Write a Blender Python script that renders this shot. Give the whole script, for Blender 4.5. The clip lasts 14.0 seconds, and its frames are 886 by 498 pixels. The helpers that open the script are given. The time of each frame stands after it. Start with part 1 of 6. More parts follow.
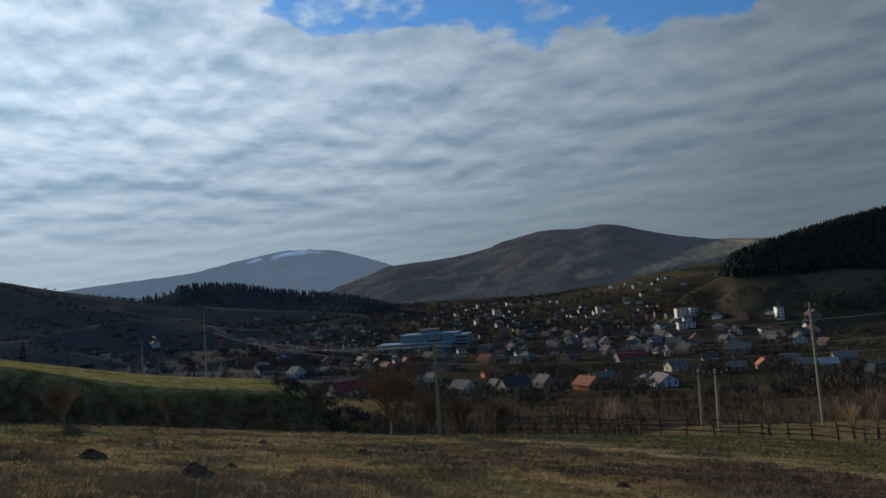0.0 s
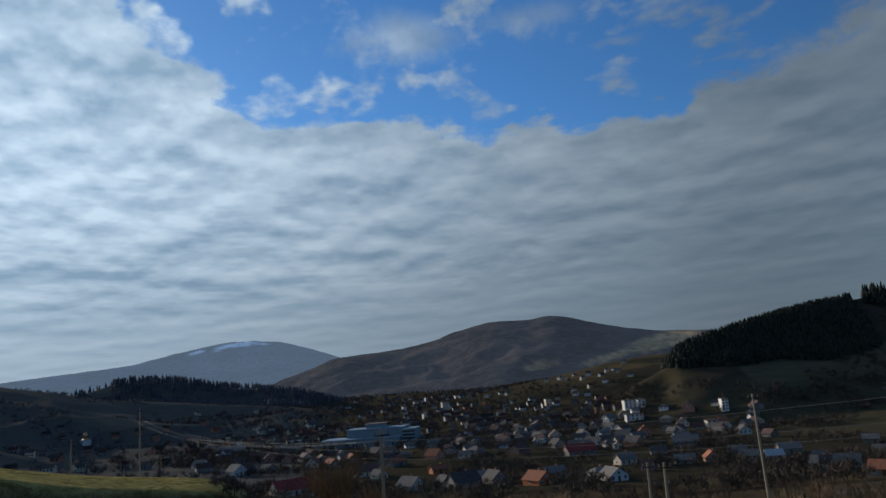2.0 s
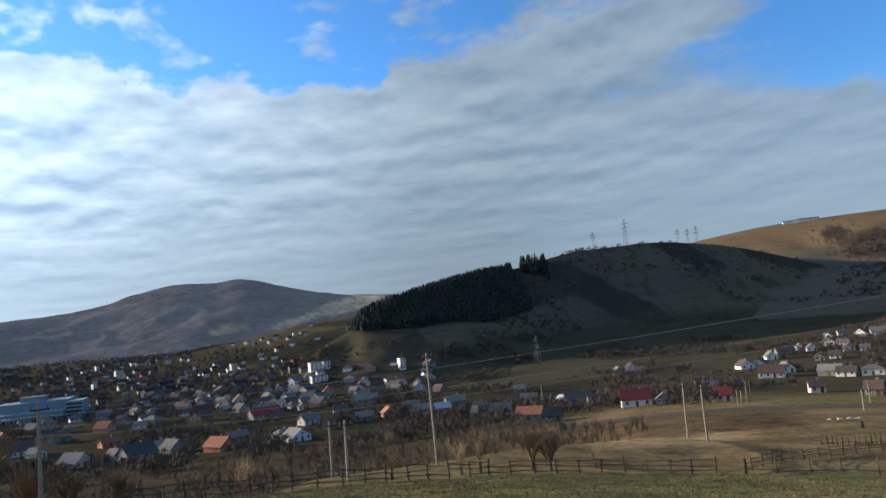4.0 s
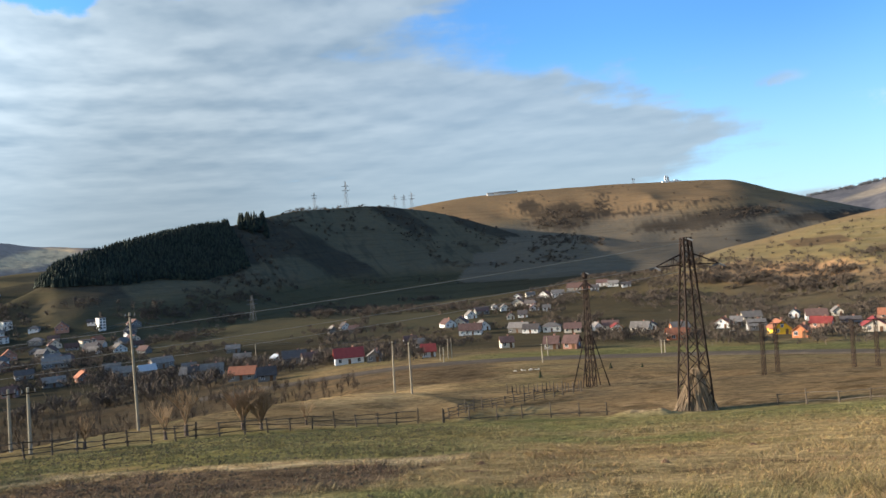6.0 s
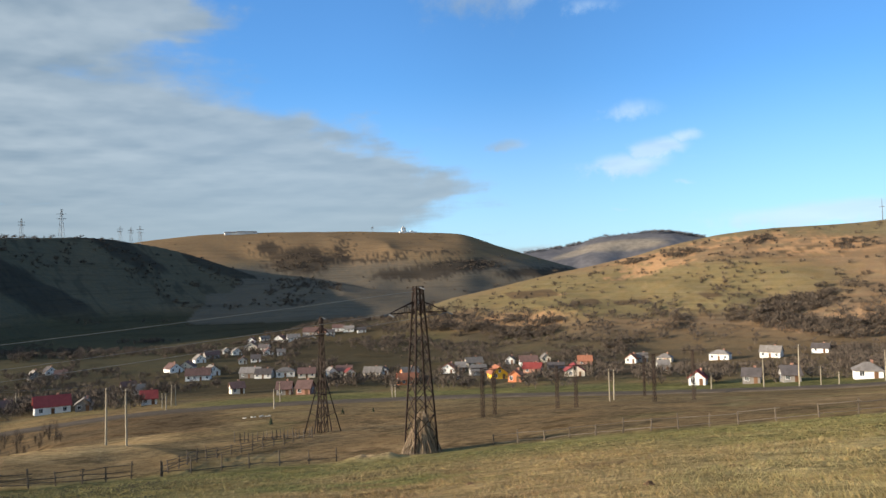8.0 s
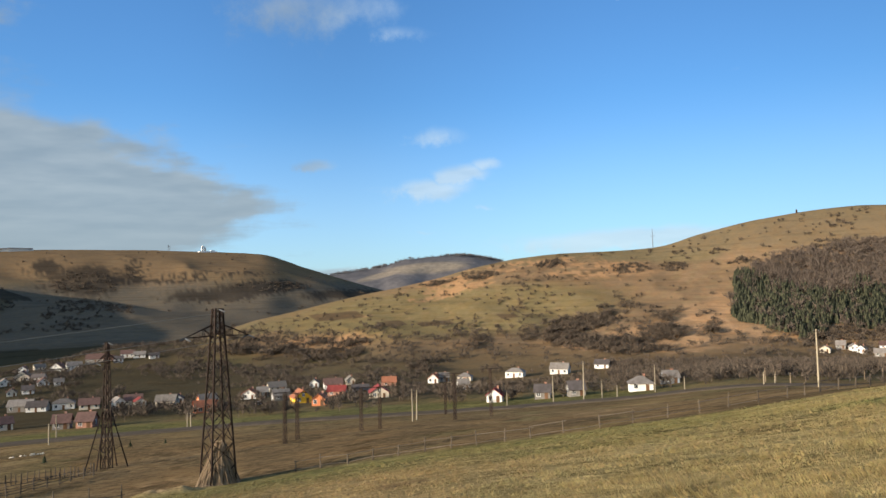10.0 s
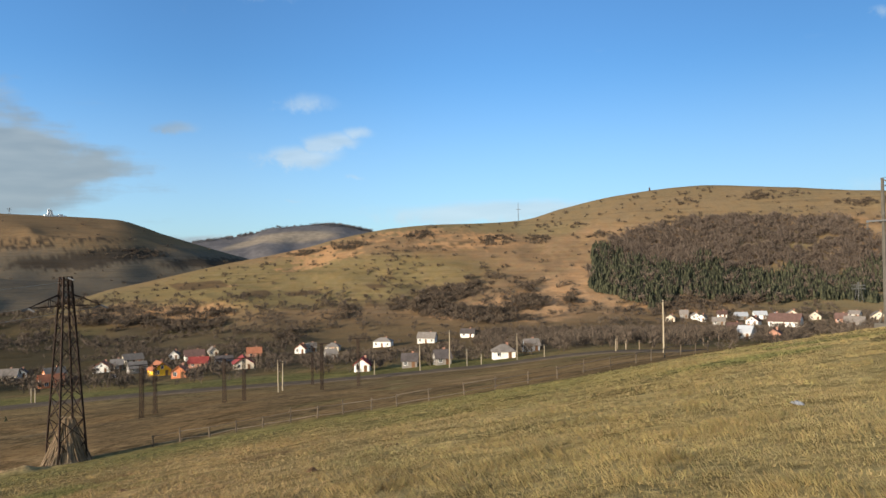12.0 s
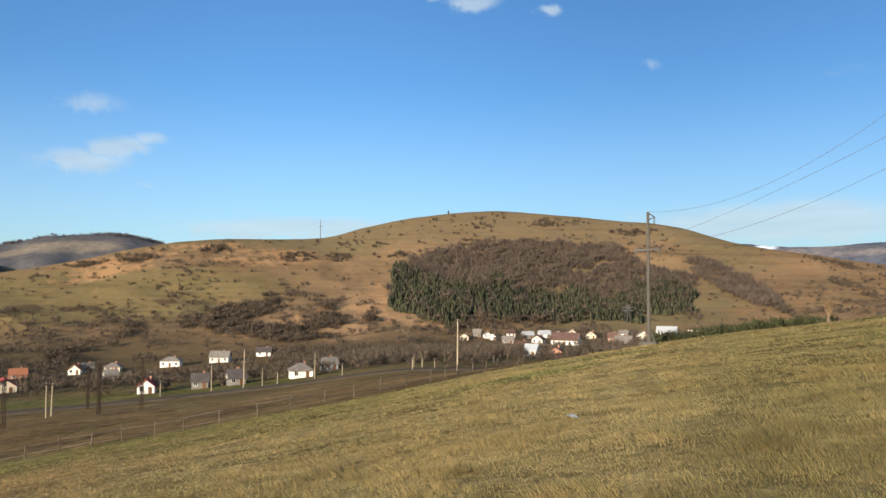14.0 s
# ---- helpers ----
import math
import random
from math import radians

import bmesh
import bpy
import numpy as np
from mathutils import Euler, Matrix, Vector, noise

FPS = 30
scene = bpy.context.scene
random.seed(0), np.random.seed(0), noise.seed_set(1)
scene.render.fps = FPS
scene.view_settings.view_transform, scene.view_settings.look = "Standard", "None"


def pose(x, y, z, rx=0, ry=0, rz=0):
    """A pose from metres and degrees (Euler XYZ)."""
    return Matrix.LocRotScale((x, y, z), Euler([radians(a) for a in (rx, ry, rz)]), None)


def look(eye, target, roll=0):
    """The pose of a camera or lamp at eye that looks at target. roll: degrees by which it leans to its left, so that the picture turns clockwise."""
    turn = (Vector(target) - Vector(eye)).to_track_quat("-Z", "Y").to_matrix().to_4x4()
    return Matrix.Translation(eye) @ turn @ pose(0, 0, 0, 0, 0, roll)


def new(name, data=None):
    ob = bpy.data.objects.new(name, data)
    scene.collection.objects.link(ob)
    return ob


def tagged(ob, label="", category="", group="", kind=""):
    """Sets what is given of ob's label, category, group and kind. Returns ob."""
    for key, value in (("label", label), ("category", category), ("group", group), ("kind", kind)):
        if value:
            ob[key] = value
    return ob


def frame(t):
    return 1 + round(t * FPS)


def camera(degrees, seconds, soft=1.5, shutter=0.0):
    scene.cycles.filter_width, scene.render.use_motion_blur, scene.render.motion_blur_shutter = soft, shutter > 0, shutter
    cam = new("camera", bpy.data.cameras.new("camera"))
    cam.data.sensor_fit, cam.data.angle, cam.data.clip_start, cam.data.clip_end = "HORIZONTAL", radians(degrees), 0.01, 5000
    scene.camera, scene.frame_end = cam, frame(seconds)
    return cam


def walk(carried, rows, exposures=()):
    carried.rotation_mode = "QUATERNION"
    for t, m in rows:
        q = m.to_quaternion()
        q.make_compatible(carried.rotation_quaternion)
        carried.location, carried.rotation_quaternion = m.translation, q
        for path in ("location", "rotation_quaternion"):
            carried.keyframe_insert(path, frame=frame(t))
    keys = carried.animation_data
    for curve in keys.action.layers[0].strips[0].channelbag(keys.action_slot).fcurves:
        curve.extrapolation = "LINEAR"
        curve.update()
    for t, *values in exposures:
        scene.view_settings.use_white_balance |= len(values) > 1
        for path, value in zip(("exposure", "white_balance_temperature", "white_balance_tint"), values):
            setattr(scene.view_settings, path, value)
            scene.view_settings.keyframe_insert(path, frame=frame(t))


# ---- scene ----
EYE, ARM = 1.6, 0.16
cam = camera(61.6, 14.0)
# seconds, heading (degrees clockwise from the first view), pitch, lean
ROWS = [
    (0.0, -0.04, 2.92, 4.36),
    (0.5, 0.97, 5.57, 4.43),
    (1.0, 1.04, 7.35, 4.64),
    (1.5, 1.91, 8.76, 4.61),
    (2.0, 4.48, 9.61, 4.60),
    (2.5, 10.34, 9.19, 4.75),
    (3.0, 16.41, 8.78, 4.67),
    (3.2, 18.89, 8.07, 4.68),
    (5.3, 42.06, 0.16, 4.61),
    (5.5, 44.70, 0.17, 4.29),
    (6.0, 48.77, 0.10, 3.66),
    (6.5, 54.15, 0.08, 2.75),
    (7.0, 60.13, 0.29, 2.42),
    (7.5, 64.64, 1.38, 1.81),
    (8.0, 68.80, 2.63, 1.36),
    (8.5, 73.07, 3.32, 0.99),
    (9.0, 77.76, 3.63, 1.30),
    (9.2, 79.37, 3.93, 1.39),
    (11.3, 89.47, 1.60, 1.19),
    (11.5, 90.79, 1.29, 1.20),
    (12.0, 93.67, 1.45, 0.95),
    (12.5, 97.64, 2.05, -0.08),
    (13.0, 101.66, 2.20, -0.32),
    (13.5, 104.97, 2.99, -0.29),
    (14.0, 108.89, 2.76, -0.25),
]


def held(heading, pitch, lean):
    """The phone at arm's length from the turning body."""
    a = radians(heading)
    return pose(ARM * math.sin(a), ARM * math.cos(a), EYE, 0, 0, -heading) @ pose(0, 0, 0, 90 + pitch) @ pose(0, 0, 0, 0, 0, -lean)


EXPOSURES = [(0.0, -0.38, 5800, 10), (1.0, -0.42, 5750, 10), (2.0, -0.46, 5600, 10), (3.2, 0.14, 5550, 10), (5.3, 1.20, 5950, 10), (7.0, 1.07, 6000, 10), (9.2, 0.87, 6150, 10), (11.3, 0.75, 6250, 10), (14.0, 0.74, 6300, 10)]
walk(cam, [(t, held(h, p, l)) for t, h, p, l in ROWS], EXPOSURES)

# ---- light ----
SUN_AZ, SUN_EL = -37.0, 12.2
sun_data = bpy.data.lights.new("sun", "SUN")
sun_data.energy, sun_data.angle, sun_data.color = 5.0, radians(0.6), (1.0, 0.84, 0.64)
sun = new("sun", sun_data)
a, e = radians(SUN_AZ), radians(SUN_EL)
sun.matrix_world = look((300 * math.sin(a) * math.cos(e), 300 * math.cos(a) * math.cos(e), 300 * math.sin(e)), (0, 0, 0))


class Ex:
    """A float socket in a node tree, with arithmetic."""
    def __init__(self, nt, s):
        self.nt, self.s = nt, s

    def op(self, kind, *others, clamp=False):
        n = self.nt.nodes.new("ShaderNodeMath")
        n.operation, n.use_clamp = kind, clamp
        for i, o in enumerate((self, *others)):
            if isinstance(o, Ex):
                self.nt.links.new(o.s, n.inputs[i])
            else:
                n.inputs[i].default_value = o
        return Ex(self.nt, n.outputs[0])

    def __add__(self, o): return self.op("ADD", o)
    def __sub__(self, o): return self.op("SUBTRACT", o)
    def __mul__(self, o): return self.op("MULTIPLY", o)
    def __truediv__(self, o): return self.op("DIVIDE", o)
    def __pow__(self, o): return self.op("POWER", o)
    def lo(self, o): return self.op("MINIMUM", o)
    def hi(self, o): return self.op("MAXIMUM", o)

    def step(self, a, b, c=0.0, d=1.0):
        n = self.nt.nodes.new("ShaderNodeMapRange")
        n.interpolation_type = "SMOOTHSTEP"
        self.nt.links.new(self.s, n.inputs[0])
        for i, v in enumerate((a, b, c, d)):
            if isinstance(v, Ex):
                self.nt.links.new(v.s, n.inputs[i + 1])
            else:
                n.inputs[i + 1].default_value = v
        return Ex(self.nt, n.outputs[0])


def mixed(nt, fac, a, b, blend="MIX"):
    n = nt.nodes.new("ShaderNodeMix")
    n.data_type, n.blend_type = "RGBA", blend
    for i, v in ((0, fac), (6, a), (7, b)):
        if isinstance(v, Ex):
            nt.links.new(v.s, n.inputs[i])
        elif isinstance(v, bpy.types.NodeSocket):
            nt.links.new(v, n.inputs[i])
        elif i == 0:
            n.inputs[i].default_value = v
        else:
            n.inputs[i].default_value = (*v, 1)
    return n.outputs[2]


def noise_of(nt, vec, scale, detail=4, rough=0.55, distort=0.0):
    n = nt.nodes.new("ShaderNodeTexNoise")
    n.inputs["Scale"].default_value, n.inputs["Detail"].default_value = scale, detail
    n.inputs["Roughness"].default_value, n.inputs["Distortion"].default_value = rough, distort
    if vec is not None:
        nt.links.new(vec, n.inputs["Vector"])
    return Ex(nt, n.outputs["Fac"])


def vec_of(nt, x, y, z):
    n = nt.nodes.new("ShaderNodeCombineXYZ")
    for i, v in enumerate((x, y, z)):
        if isinstance(v, Ex):
            nt.links.new(v.s, n.inputs[i])
        else:
            n.inputs[i].default_value = v
    return n.outputs[0]


def build_sky():
    world = bpy.data.worlds.new("sky")
    scene.world = world
    world.use_nodes = True
    nt = world.node_tree
    nt.nodes.clear()
    sky = nt.nodes.new("ShaderNodeTexSky")
    sky.sky_type, sky.sun_disc = "NISHITA", False
    sky.sun_elevation, sky.sun_rotation = radians(SUN_EL), radians(SUN_AZ)
    sky.altitude, sky.air_density, sky.dust_density, sky.ozone_density = 500, 1.0, 0.6, 2.0
    tc = nt.nodes.new("ShaderNodeTexCoord")
    sep = nt.nodes.new("ShaderNodeSeparateXYZ")
    nt.links.new(tc.outputs["Generated"], sep.inputs[0])
    x, y, z = (Ex(nt, sep.outputs[i]) for i in range(3))
    deg = 180 / math.pi
    el = z.op("ARCSINE") * deg
    az = x.op("ARCTAN2", y) * deg
    gen = tc.outputs["Generated"]
    # lumps of the cloud layer: smaller and flatter towards the horizon, drawn out into bands away from the sun
    rise = ((el.hi(0.0) * 0.115 + 0.42).op("LOGARITHM", math.e)) / 0.115
    qx = az.lo(12.0) / 5.2 + (az - 12.0).hi(0.0) / 6.6
    qy = rise * 0.95 - (az - 22.0).hi(0.0) * 0.022

    def lumps(up, scale, detail, rough, seed):
        return noise_of(nt, vec_of(nt, qx, qy + up, seed), scale, detail, rough, 0.0)

    def cloudlets(up):
        return (lumps(up, 0.95, 3, 0.48, 1.0) * 0.8 + lumps(up, 2.1, 3, 0.5, 4.0) * 0.2).step(0.37, 0.63)
    big = lumps(0.0, 0.26, 3, 0.5, 0.0)
    here, above = cloudlets(0.0), cloudlets(0.42)
    mid = here * 0.32 + lumps(0.0, 0.5, 4, 0.5, 6.0) * 0.68
    fine = lumps(0.0, 4.2, 4, 0.55, 3.0)
    wob = (noise_of(nt, gen, 6.0, 5) - 0.5)
    wisp = (noise_of(nt, gen, 22.0, 6, 0.65) - 0.5)
    azw, elw = az + wob * 12.0 + wisp * 6.0 + (big - 0.5) * 30.0 + (mid - 0.5) * 22.0, el + wob * 3.0 + (mid - 0.5) * 11.0 + wisp * 3.0
    # the deck: closed towards the sun, ending in a slanting edge, open above
    edge_az = el.step(3.0, 19.0, 75.0, 56.0)
    side = (azw - edge_az).step(-11.0, 6.0, 1.0, 0.0)
    back = az.step(-175.0, -120.0, 0.0, 1.0)
    top = az.step(-42.0, -6.0, 46.0, 18.6) + az.step(-9.0, 15.0, 0.0, -2.4) + az.step(22.0, 40.0, 0.0, 5.0)
    roof = (elw - top).step(-2.0, 3.2, 1.0, 0.25)
    slit = noise_of(nt, vec_of(nt, az * 0.022 - el * 0.02, el * 0.24, 3.0), 1.5, 3, 0.5).step(0.54, 0.66, 0.0, 0.30)
    patchy = (big - 0.5).step(-0.02, 0.12, 1.0, az.step(24.0, 44.0, 1.0, 0.66))
    cover = side * roof * back * patchy * (slit * el.step(9.0, 13.0) * az.step(2.0, 16.0) * -1.0 + 1.0)
    body = big * 0.25 + mid * 0.60 + fine * 0.15
    dens = (body + cover * 0.62 - 0.5).step(az.step(25.0, 50.0, 0.185, 0.13), az.step(25.0, 50.0, 0.35, 0.46), 0.0, az.step(20.0, 60.0, 0.97, 0.88))
    low = el.step(0.0, 9.0, 1.0, 0.0) * (az - 60.0).step(-14.0, 14.0, 1.0, 0.0) * 0.85
    dens = dens.hi(low)

    def puff(a0, e0, wa, we, k):
        da, de = (az + wob * 5.0 + wisp * 3.0 - a0) / wa, (el + wob * 2.0 + wisp * 1.4 - e0) / we
        g = (da * da + de * de) * -1.0
        return (g.op("EXPONENT") * k + wisp * 0.85 - 0.06).step(0.12, 0.80, 0.0, 0.64) * g.op("EXPONENT").step(0.02, 0.2)
    for p in ((82.7, 8.5, 2.9, 0.8, 1.0), (84.9, 9.4, 2.2, 0.8, 0.95), (86.4, 10.0, 1.8, 0.55, 0.8), (83.2, 12.3, 2.6, 0.9, 0.5), (74.0, 10.4, 1.7, 0.5, 0.72), (86.5, 6.9, 1.3, 0.3, 0.5), (82.6, 5.4, 1.2, 0.25, 0.4),
              (99.0, 4.1, 11.0, 0.9, 1.05), (133.0, 4.4, 10.0, 1.7, 1.1), (110.7, 20.9, 2.3, 0.55, 0.95), (116.6, 20.2, 1.3, 0.45, 0.9), (107.4, 21.3, 0.9, 0.45, 0.8), (124.5, 16.2, 1.3, 0.5, 0.6),
              (98.0, 21.6, 0.8, 0.3, 0.5), (74.0, 21.5, 8.0, 2.2, 0.55), (80.0, 20.0, 4.0, 0.8, 0.45), (2.0, 25.5, 5.5, 2.2, 0.85), (13.0, 26.0, 5.0, 1.6, 0.6), (20.0, 23.6, 2.5, 0.5, 0.55)):
        dens = dens.hi(puff(*p))
    # lumps are bright where they thin out overhead and grey underneath, brighter towards the sun
    relief = (here - above) * 0.48 + (here - 0.5) * 0.12 + (fine - 0.5) * 0.40 + (big - 0.5) * -1.0
    thick = relief + 0.5 + wisp * 0.12
    near_sun = (az + 42.0).op("ABSOLUTE").step(8.0, 70.0, 1.0, 0.0)
    thick = ((thick - 0.5) * (near_sun * 0.5 + 0.72) * el.step(2.0, 10.0, 0.28, 1.0) * az.step(30.0, 52.0, 1.0, 0.62) + 0.52).lo(1.0).hi(0.0)
    cloud = mixed(nt, thick, (4.35, 5.75, 6.75), (9.7, 10.8, 11.0))
    glow = (near_sun * 0.90 + 0.61 + az.step(16.0, 34.0, 0.03, -0.13) + az.step(40.0, 60.0, 0.0, 0.01) + az.step(72.0, 82.0, 0.0, 0.42)) * el.step(2.0, 17.0, az.step(22.0, 42.0, 0.72, 0.92), az.step(0.0, 26.0, 1.1, 0.96))
    cl = nt.nodes.new("ShaderNodeVectorMath")
    cl.operation = "SCALE"
    nt.links.new(cloud, cl.inputs[0])
    nt.links.new(glow.s, cl.inputs[3])
    blue = mixed(nt, 1.0, sky.outputs[0], (0.92, 1.42, 1.88), "MULTIPLY")
    even = az.step(35.0, 58.0, 1.0, 1.2) * az.step(60.0, 78.0, 1.0, 0.80) * az.step(0.0, 60.0, 1.35, 1.0) * az.step(50.0, 85.0, 1.0, 1.1) * az.step(90.0, 130.0, 1.0, 0.68)
    flat = nt.nodes.new("ShaderNodeVectorMath")
    flat.operation = "SCALE"
    nt.links.new(blue, flat.inputs[0])
    nt.links.new(even.s, flat.inputs[3])
    blue = flat.outputs[0]
    blue = mixed(nt, el.step(0.0, 16.0, 0.40, 0.0), blue, (6.3, 7.4, 8.6))
    mix = mixed(nt, dens, blue, cl.outputs[0])
    bg = nt.nodes.new("ShaderNodeBackground")
    bg.inputs["Strength"].default_value = 0.062
    nt.links.new(mix, bg.inputs["Color"])
    out = nt.nodes.new("ShaderNodeOutputWorld")
    nt.links.new(bg.outputs[0], out.inputs[0])


build_sky()

# ---- materials ----
def material(name):
    m = bpy.data.materials.new(name)
    m.use_nodes = True
    nt = m.node_tree
    return m, nt, nt.nodes["Principled BSDF"]


def plain(name, colour, rough=0.8, vary=0.25, scale=3.0, metal=0.0, spec=0.1, bump=0.0):
    """A surface with two scales of variation and a little change from object to object."""
    m, nt, bsdf = material(name)
    tc = nt.nodes.new("ShaderNodeTexCoord")
    a = noise_of(nt, tc.outputs["Object"], scale, 5)
    b = noise_of(nt, tc.outputs["Object"], scale * 9, 3)
    info = nt.nodes.new("ShaderNodeObjectInfo")
    rnd = Ex(nt, info.outputs["Random"])
    k = a * 0.6 + b * 0.4 + (rnd - 0.5) * 0.25
    lo = tuple(c * (1 - vary) for c in colour)
    hi = tuple(min(c * (1 + vary), 0.95) for c in colour)
    nt.links.new(mixed(nt, k.step(0.3, 0.7), lo, hi), bsdf.inputs["Base Color"])
    bsdf.inputs["Roughness"].default_value, bsdf.inputs["Metallic"].default_value = rough, metal
    bsdf.inputs["Specular IOR Level"].default_value = spec
    if bump:
        n = nt.nodes.new("ShaderNodeBump")
        n.inputs["Strength"].default_value, n.inputs["Distance"].default_value = bump, 0.02
        nt.links.new(b.s, n.inputs["Height"])
        nt.links.new(n.outputs[0], bsdf.inputs["Normal"])
    return m


def ground_material():
    """Land cover from the sheet's own attribute, broken up by tufts, clods and stains."""
    m, nt, bsdf = material("ground_cover")
    at = nt.nodes.new("ShaderNodeAttribute")
    at.attribute_name = "cover"
    tc = nt.nodes.new("ShaderNodeTexCoord")
    P = tc.outputs["Object"]
    n1, n2, n3, n4 = (noise_of(nt, P, s, 5, 0.6) for s in (0.012, 0.09, 0.8, 5.0))
    mp = nt.nodes.new("ShaderNodeMapping")
    mp.inputs["Scale"].default_value = (0.008, 0.008, 0.30)
    nt.links.new(P, mp.inputs[0])
    n5 = noise_of(nt, mp.outputs[0], 1.0, 6, 0.68)
    wild = Ex(nt, at.outputs["Alpha"])
    k = (n1 * 0.12 + n2 * 0.15 + n3 * 0.29 + n4 * 0.26 + n5 * 0.18).step(0.40, 0.60, 0.52, 1.62)
    # tussocks, dead patches and sheep tracks with firm edges
    spots = noise_of(nt, P, 0.16, 7, 0.72, 0.4).step(0.54, 0.60, 1.0, 0.62)
    pale = noise_of(nt, P, 0.05, 7, 0.7, 0.6).step(0.56, 0.61, 1.0, 1.28)
    track = n5.step(0.53, 0.57, 1.0, 0.78)
    k = ((k * spots * pale - 1.0) * wild + 1.0) * ((track - 1.0) * 0.8 + 1.0)
    sc = nt.nodes.new("ShaderNodeVectorMath")
    sc.operation = "SCALE"
    nt.links.new(at.outputs["Color"], sc.inputs[0])
    nt.links.new(k.s, sc.inputs[3])
    warm = mixed(nt, n2.step(0.4, 0.65, 0.0, 0.35), sc.outputs[0], (1.12, 0.92, 0.7), "MULTIPLY")
    nt.links.new(warm, bsdf.inputs["Base Color"])
    bsdf.inputs["Roughness"].default_value = 0.95
    bsdf.inputs["Specular IOR Level"].default_value = 0.0
    b = nt.nodes.new("ShaderNodeBump")
    b.inputs["Strength"].default_value, b.inputs["Distance"].default_value = 0.75, 0.14
    nt.links.new((n4 * 0.6 + n3).s, b.inputs["Height"])
    nt.links.new(b.outputs[0], bsdf.inputs["Normal"])
    return m


# ---- the lie of the land ----
def grid_noise(x, y, cell, seed):
    """Smooth value noise from -1 to 1."""
    gx, gy = np.asarray(x) / cell, np.asarray(y) / cell
    ix, iy = np.floor(gx).astype(np.int64), np.floor(gy).astype(np.int64)
    fx, fy = gx - ix, gy - iy
    fx, fy = fx * fx * (3 - 2 * fx), fy * fy * (3 - 2 * fy)

    def h(i, j):
        n = (i * 374761393 + j * 668265263 + seed * 974711) & 0x7FFFFFFF
        n = ((n ^ (n >> 13)) * 1274126177) & 0x7FFFFFFF
        n = n ^ (n >> 16)
        return (n % 65536) / 32768.0 - 1.0
    return (h(ix, iy) * (1 - fx) + h(ix + 1, iy) * fx) * (1 - fy) + (h(ix, iy + 1) * (1 - fx) + h(ix + 1, iy + 1) * fx) * fy


def fbm(x, y, cell, octaves, seed):
    v, k = 0.0, 1.0
    for o in range(octaves):
        v = v + k * grid_noise(x, y, cell / 2 ** o, seed + o)
        k *= 0.5
    return v / 2


def smooth(a, b, v):
    t = np.clip((np.asarray(v, float) - a) / (b - a), 0, 1)
    return t * t * (3 - 2 * t)


def curve(az, knots):
    """A smooth curve through (heading, value) knots (cubic Hermite)."""
    k, v = (np.array(q, float) for q in zip(*knots))
    if len(k) == 2:
        return np.interp(az, k, v)
    d = np.diff(v) / np.diff(k)
    m = np.concatenate([[d[0]], np.where(d[:-1] * d[1:] > 0, 2 * d[:-1] * d[1:] / np.where(d[:-1] + d[1:] == 0, 1, d[:-1] + d[1:]), (d[:-1] + d[1:]) * 0.18), [d[-1]]])
    a = np.clip(az, k[0], k[-1])
    i = np.clip(np.searchsorted(k, a, "right") - 1, 0, len(k) - 2)
    h = k[i + 1] - k[i]
    t = (a - k[i]) / h
    return v[i] * (1 + 2 * t) * (1 - t) ** 2 + m[i] * h * t * (1 - t) ** 2 + v[i + 1] * t * t * (3 - 2 * t) + m[i + 1] * h * t * t * (t - 1)


# the home field: where it breaks off, and how far it has sunk there (degrees under the eye)
BREAK_AT = [(-180, 30), (-60, 30), (-31, 35), (-17, 38), (-5, 42), (15, 52), (29, 60), (45, 66), (60, 68), (72, 68), (85, 65), (108, 60), (124, 62), (139, 60), (180, 30)]
MEADOW_AT = [(12, 60), (19, 64), (26, 78), (30, 84), (34, 90), (37.5, 96), (42, 104), (48, 108)]
MEADOW_EL = [(12, -11.4), (19, -11.25), (25.8, -11.04), (30, -10.75), (34, -10.6), (37.5, -10.5), (42, -10.4), (48, -10.9)]
BREAK_EL = [(-180, 9), (-130, 9), (-90, 3), (-60, -2.5), (-31, -6.7), (-17, -9.06), (-5, -10.7), (15, -11.9), (29, -12.35), (45, -13.0), (60, -13.15), (72, -12.4), (85, -11.0), (95, -9.8), (102.7, -8.56), (114, -6.3), (124, -4.4), (130, -3.35), (140, -1.7), (150, 1.0), (180, 9)]
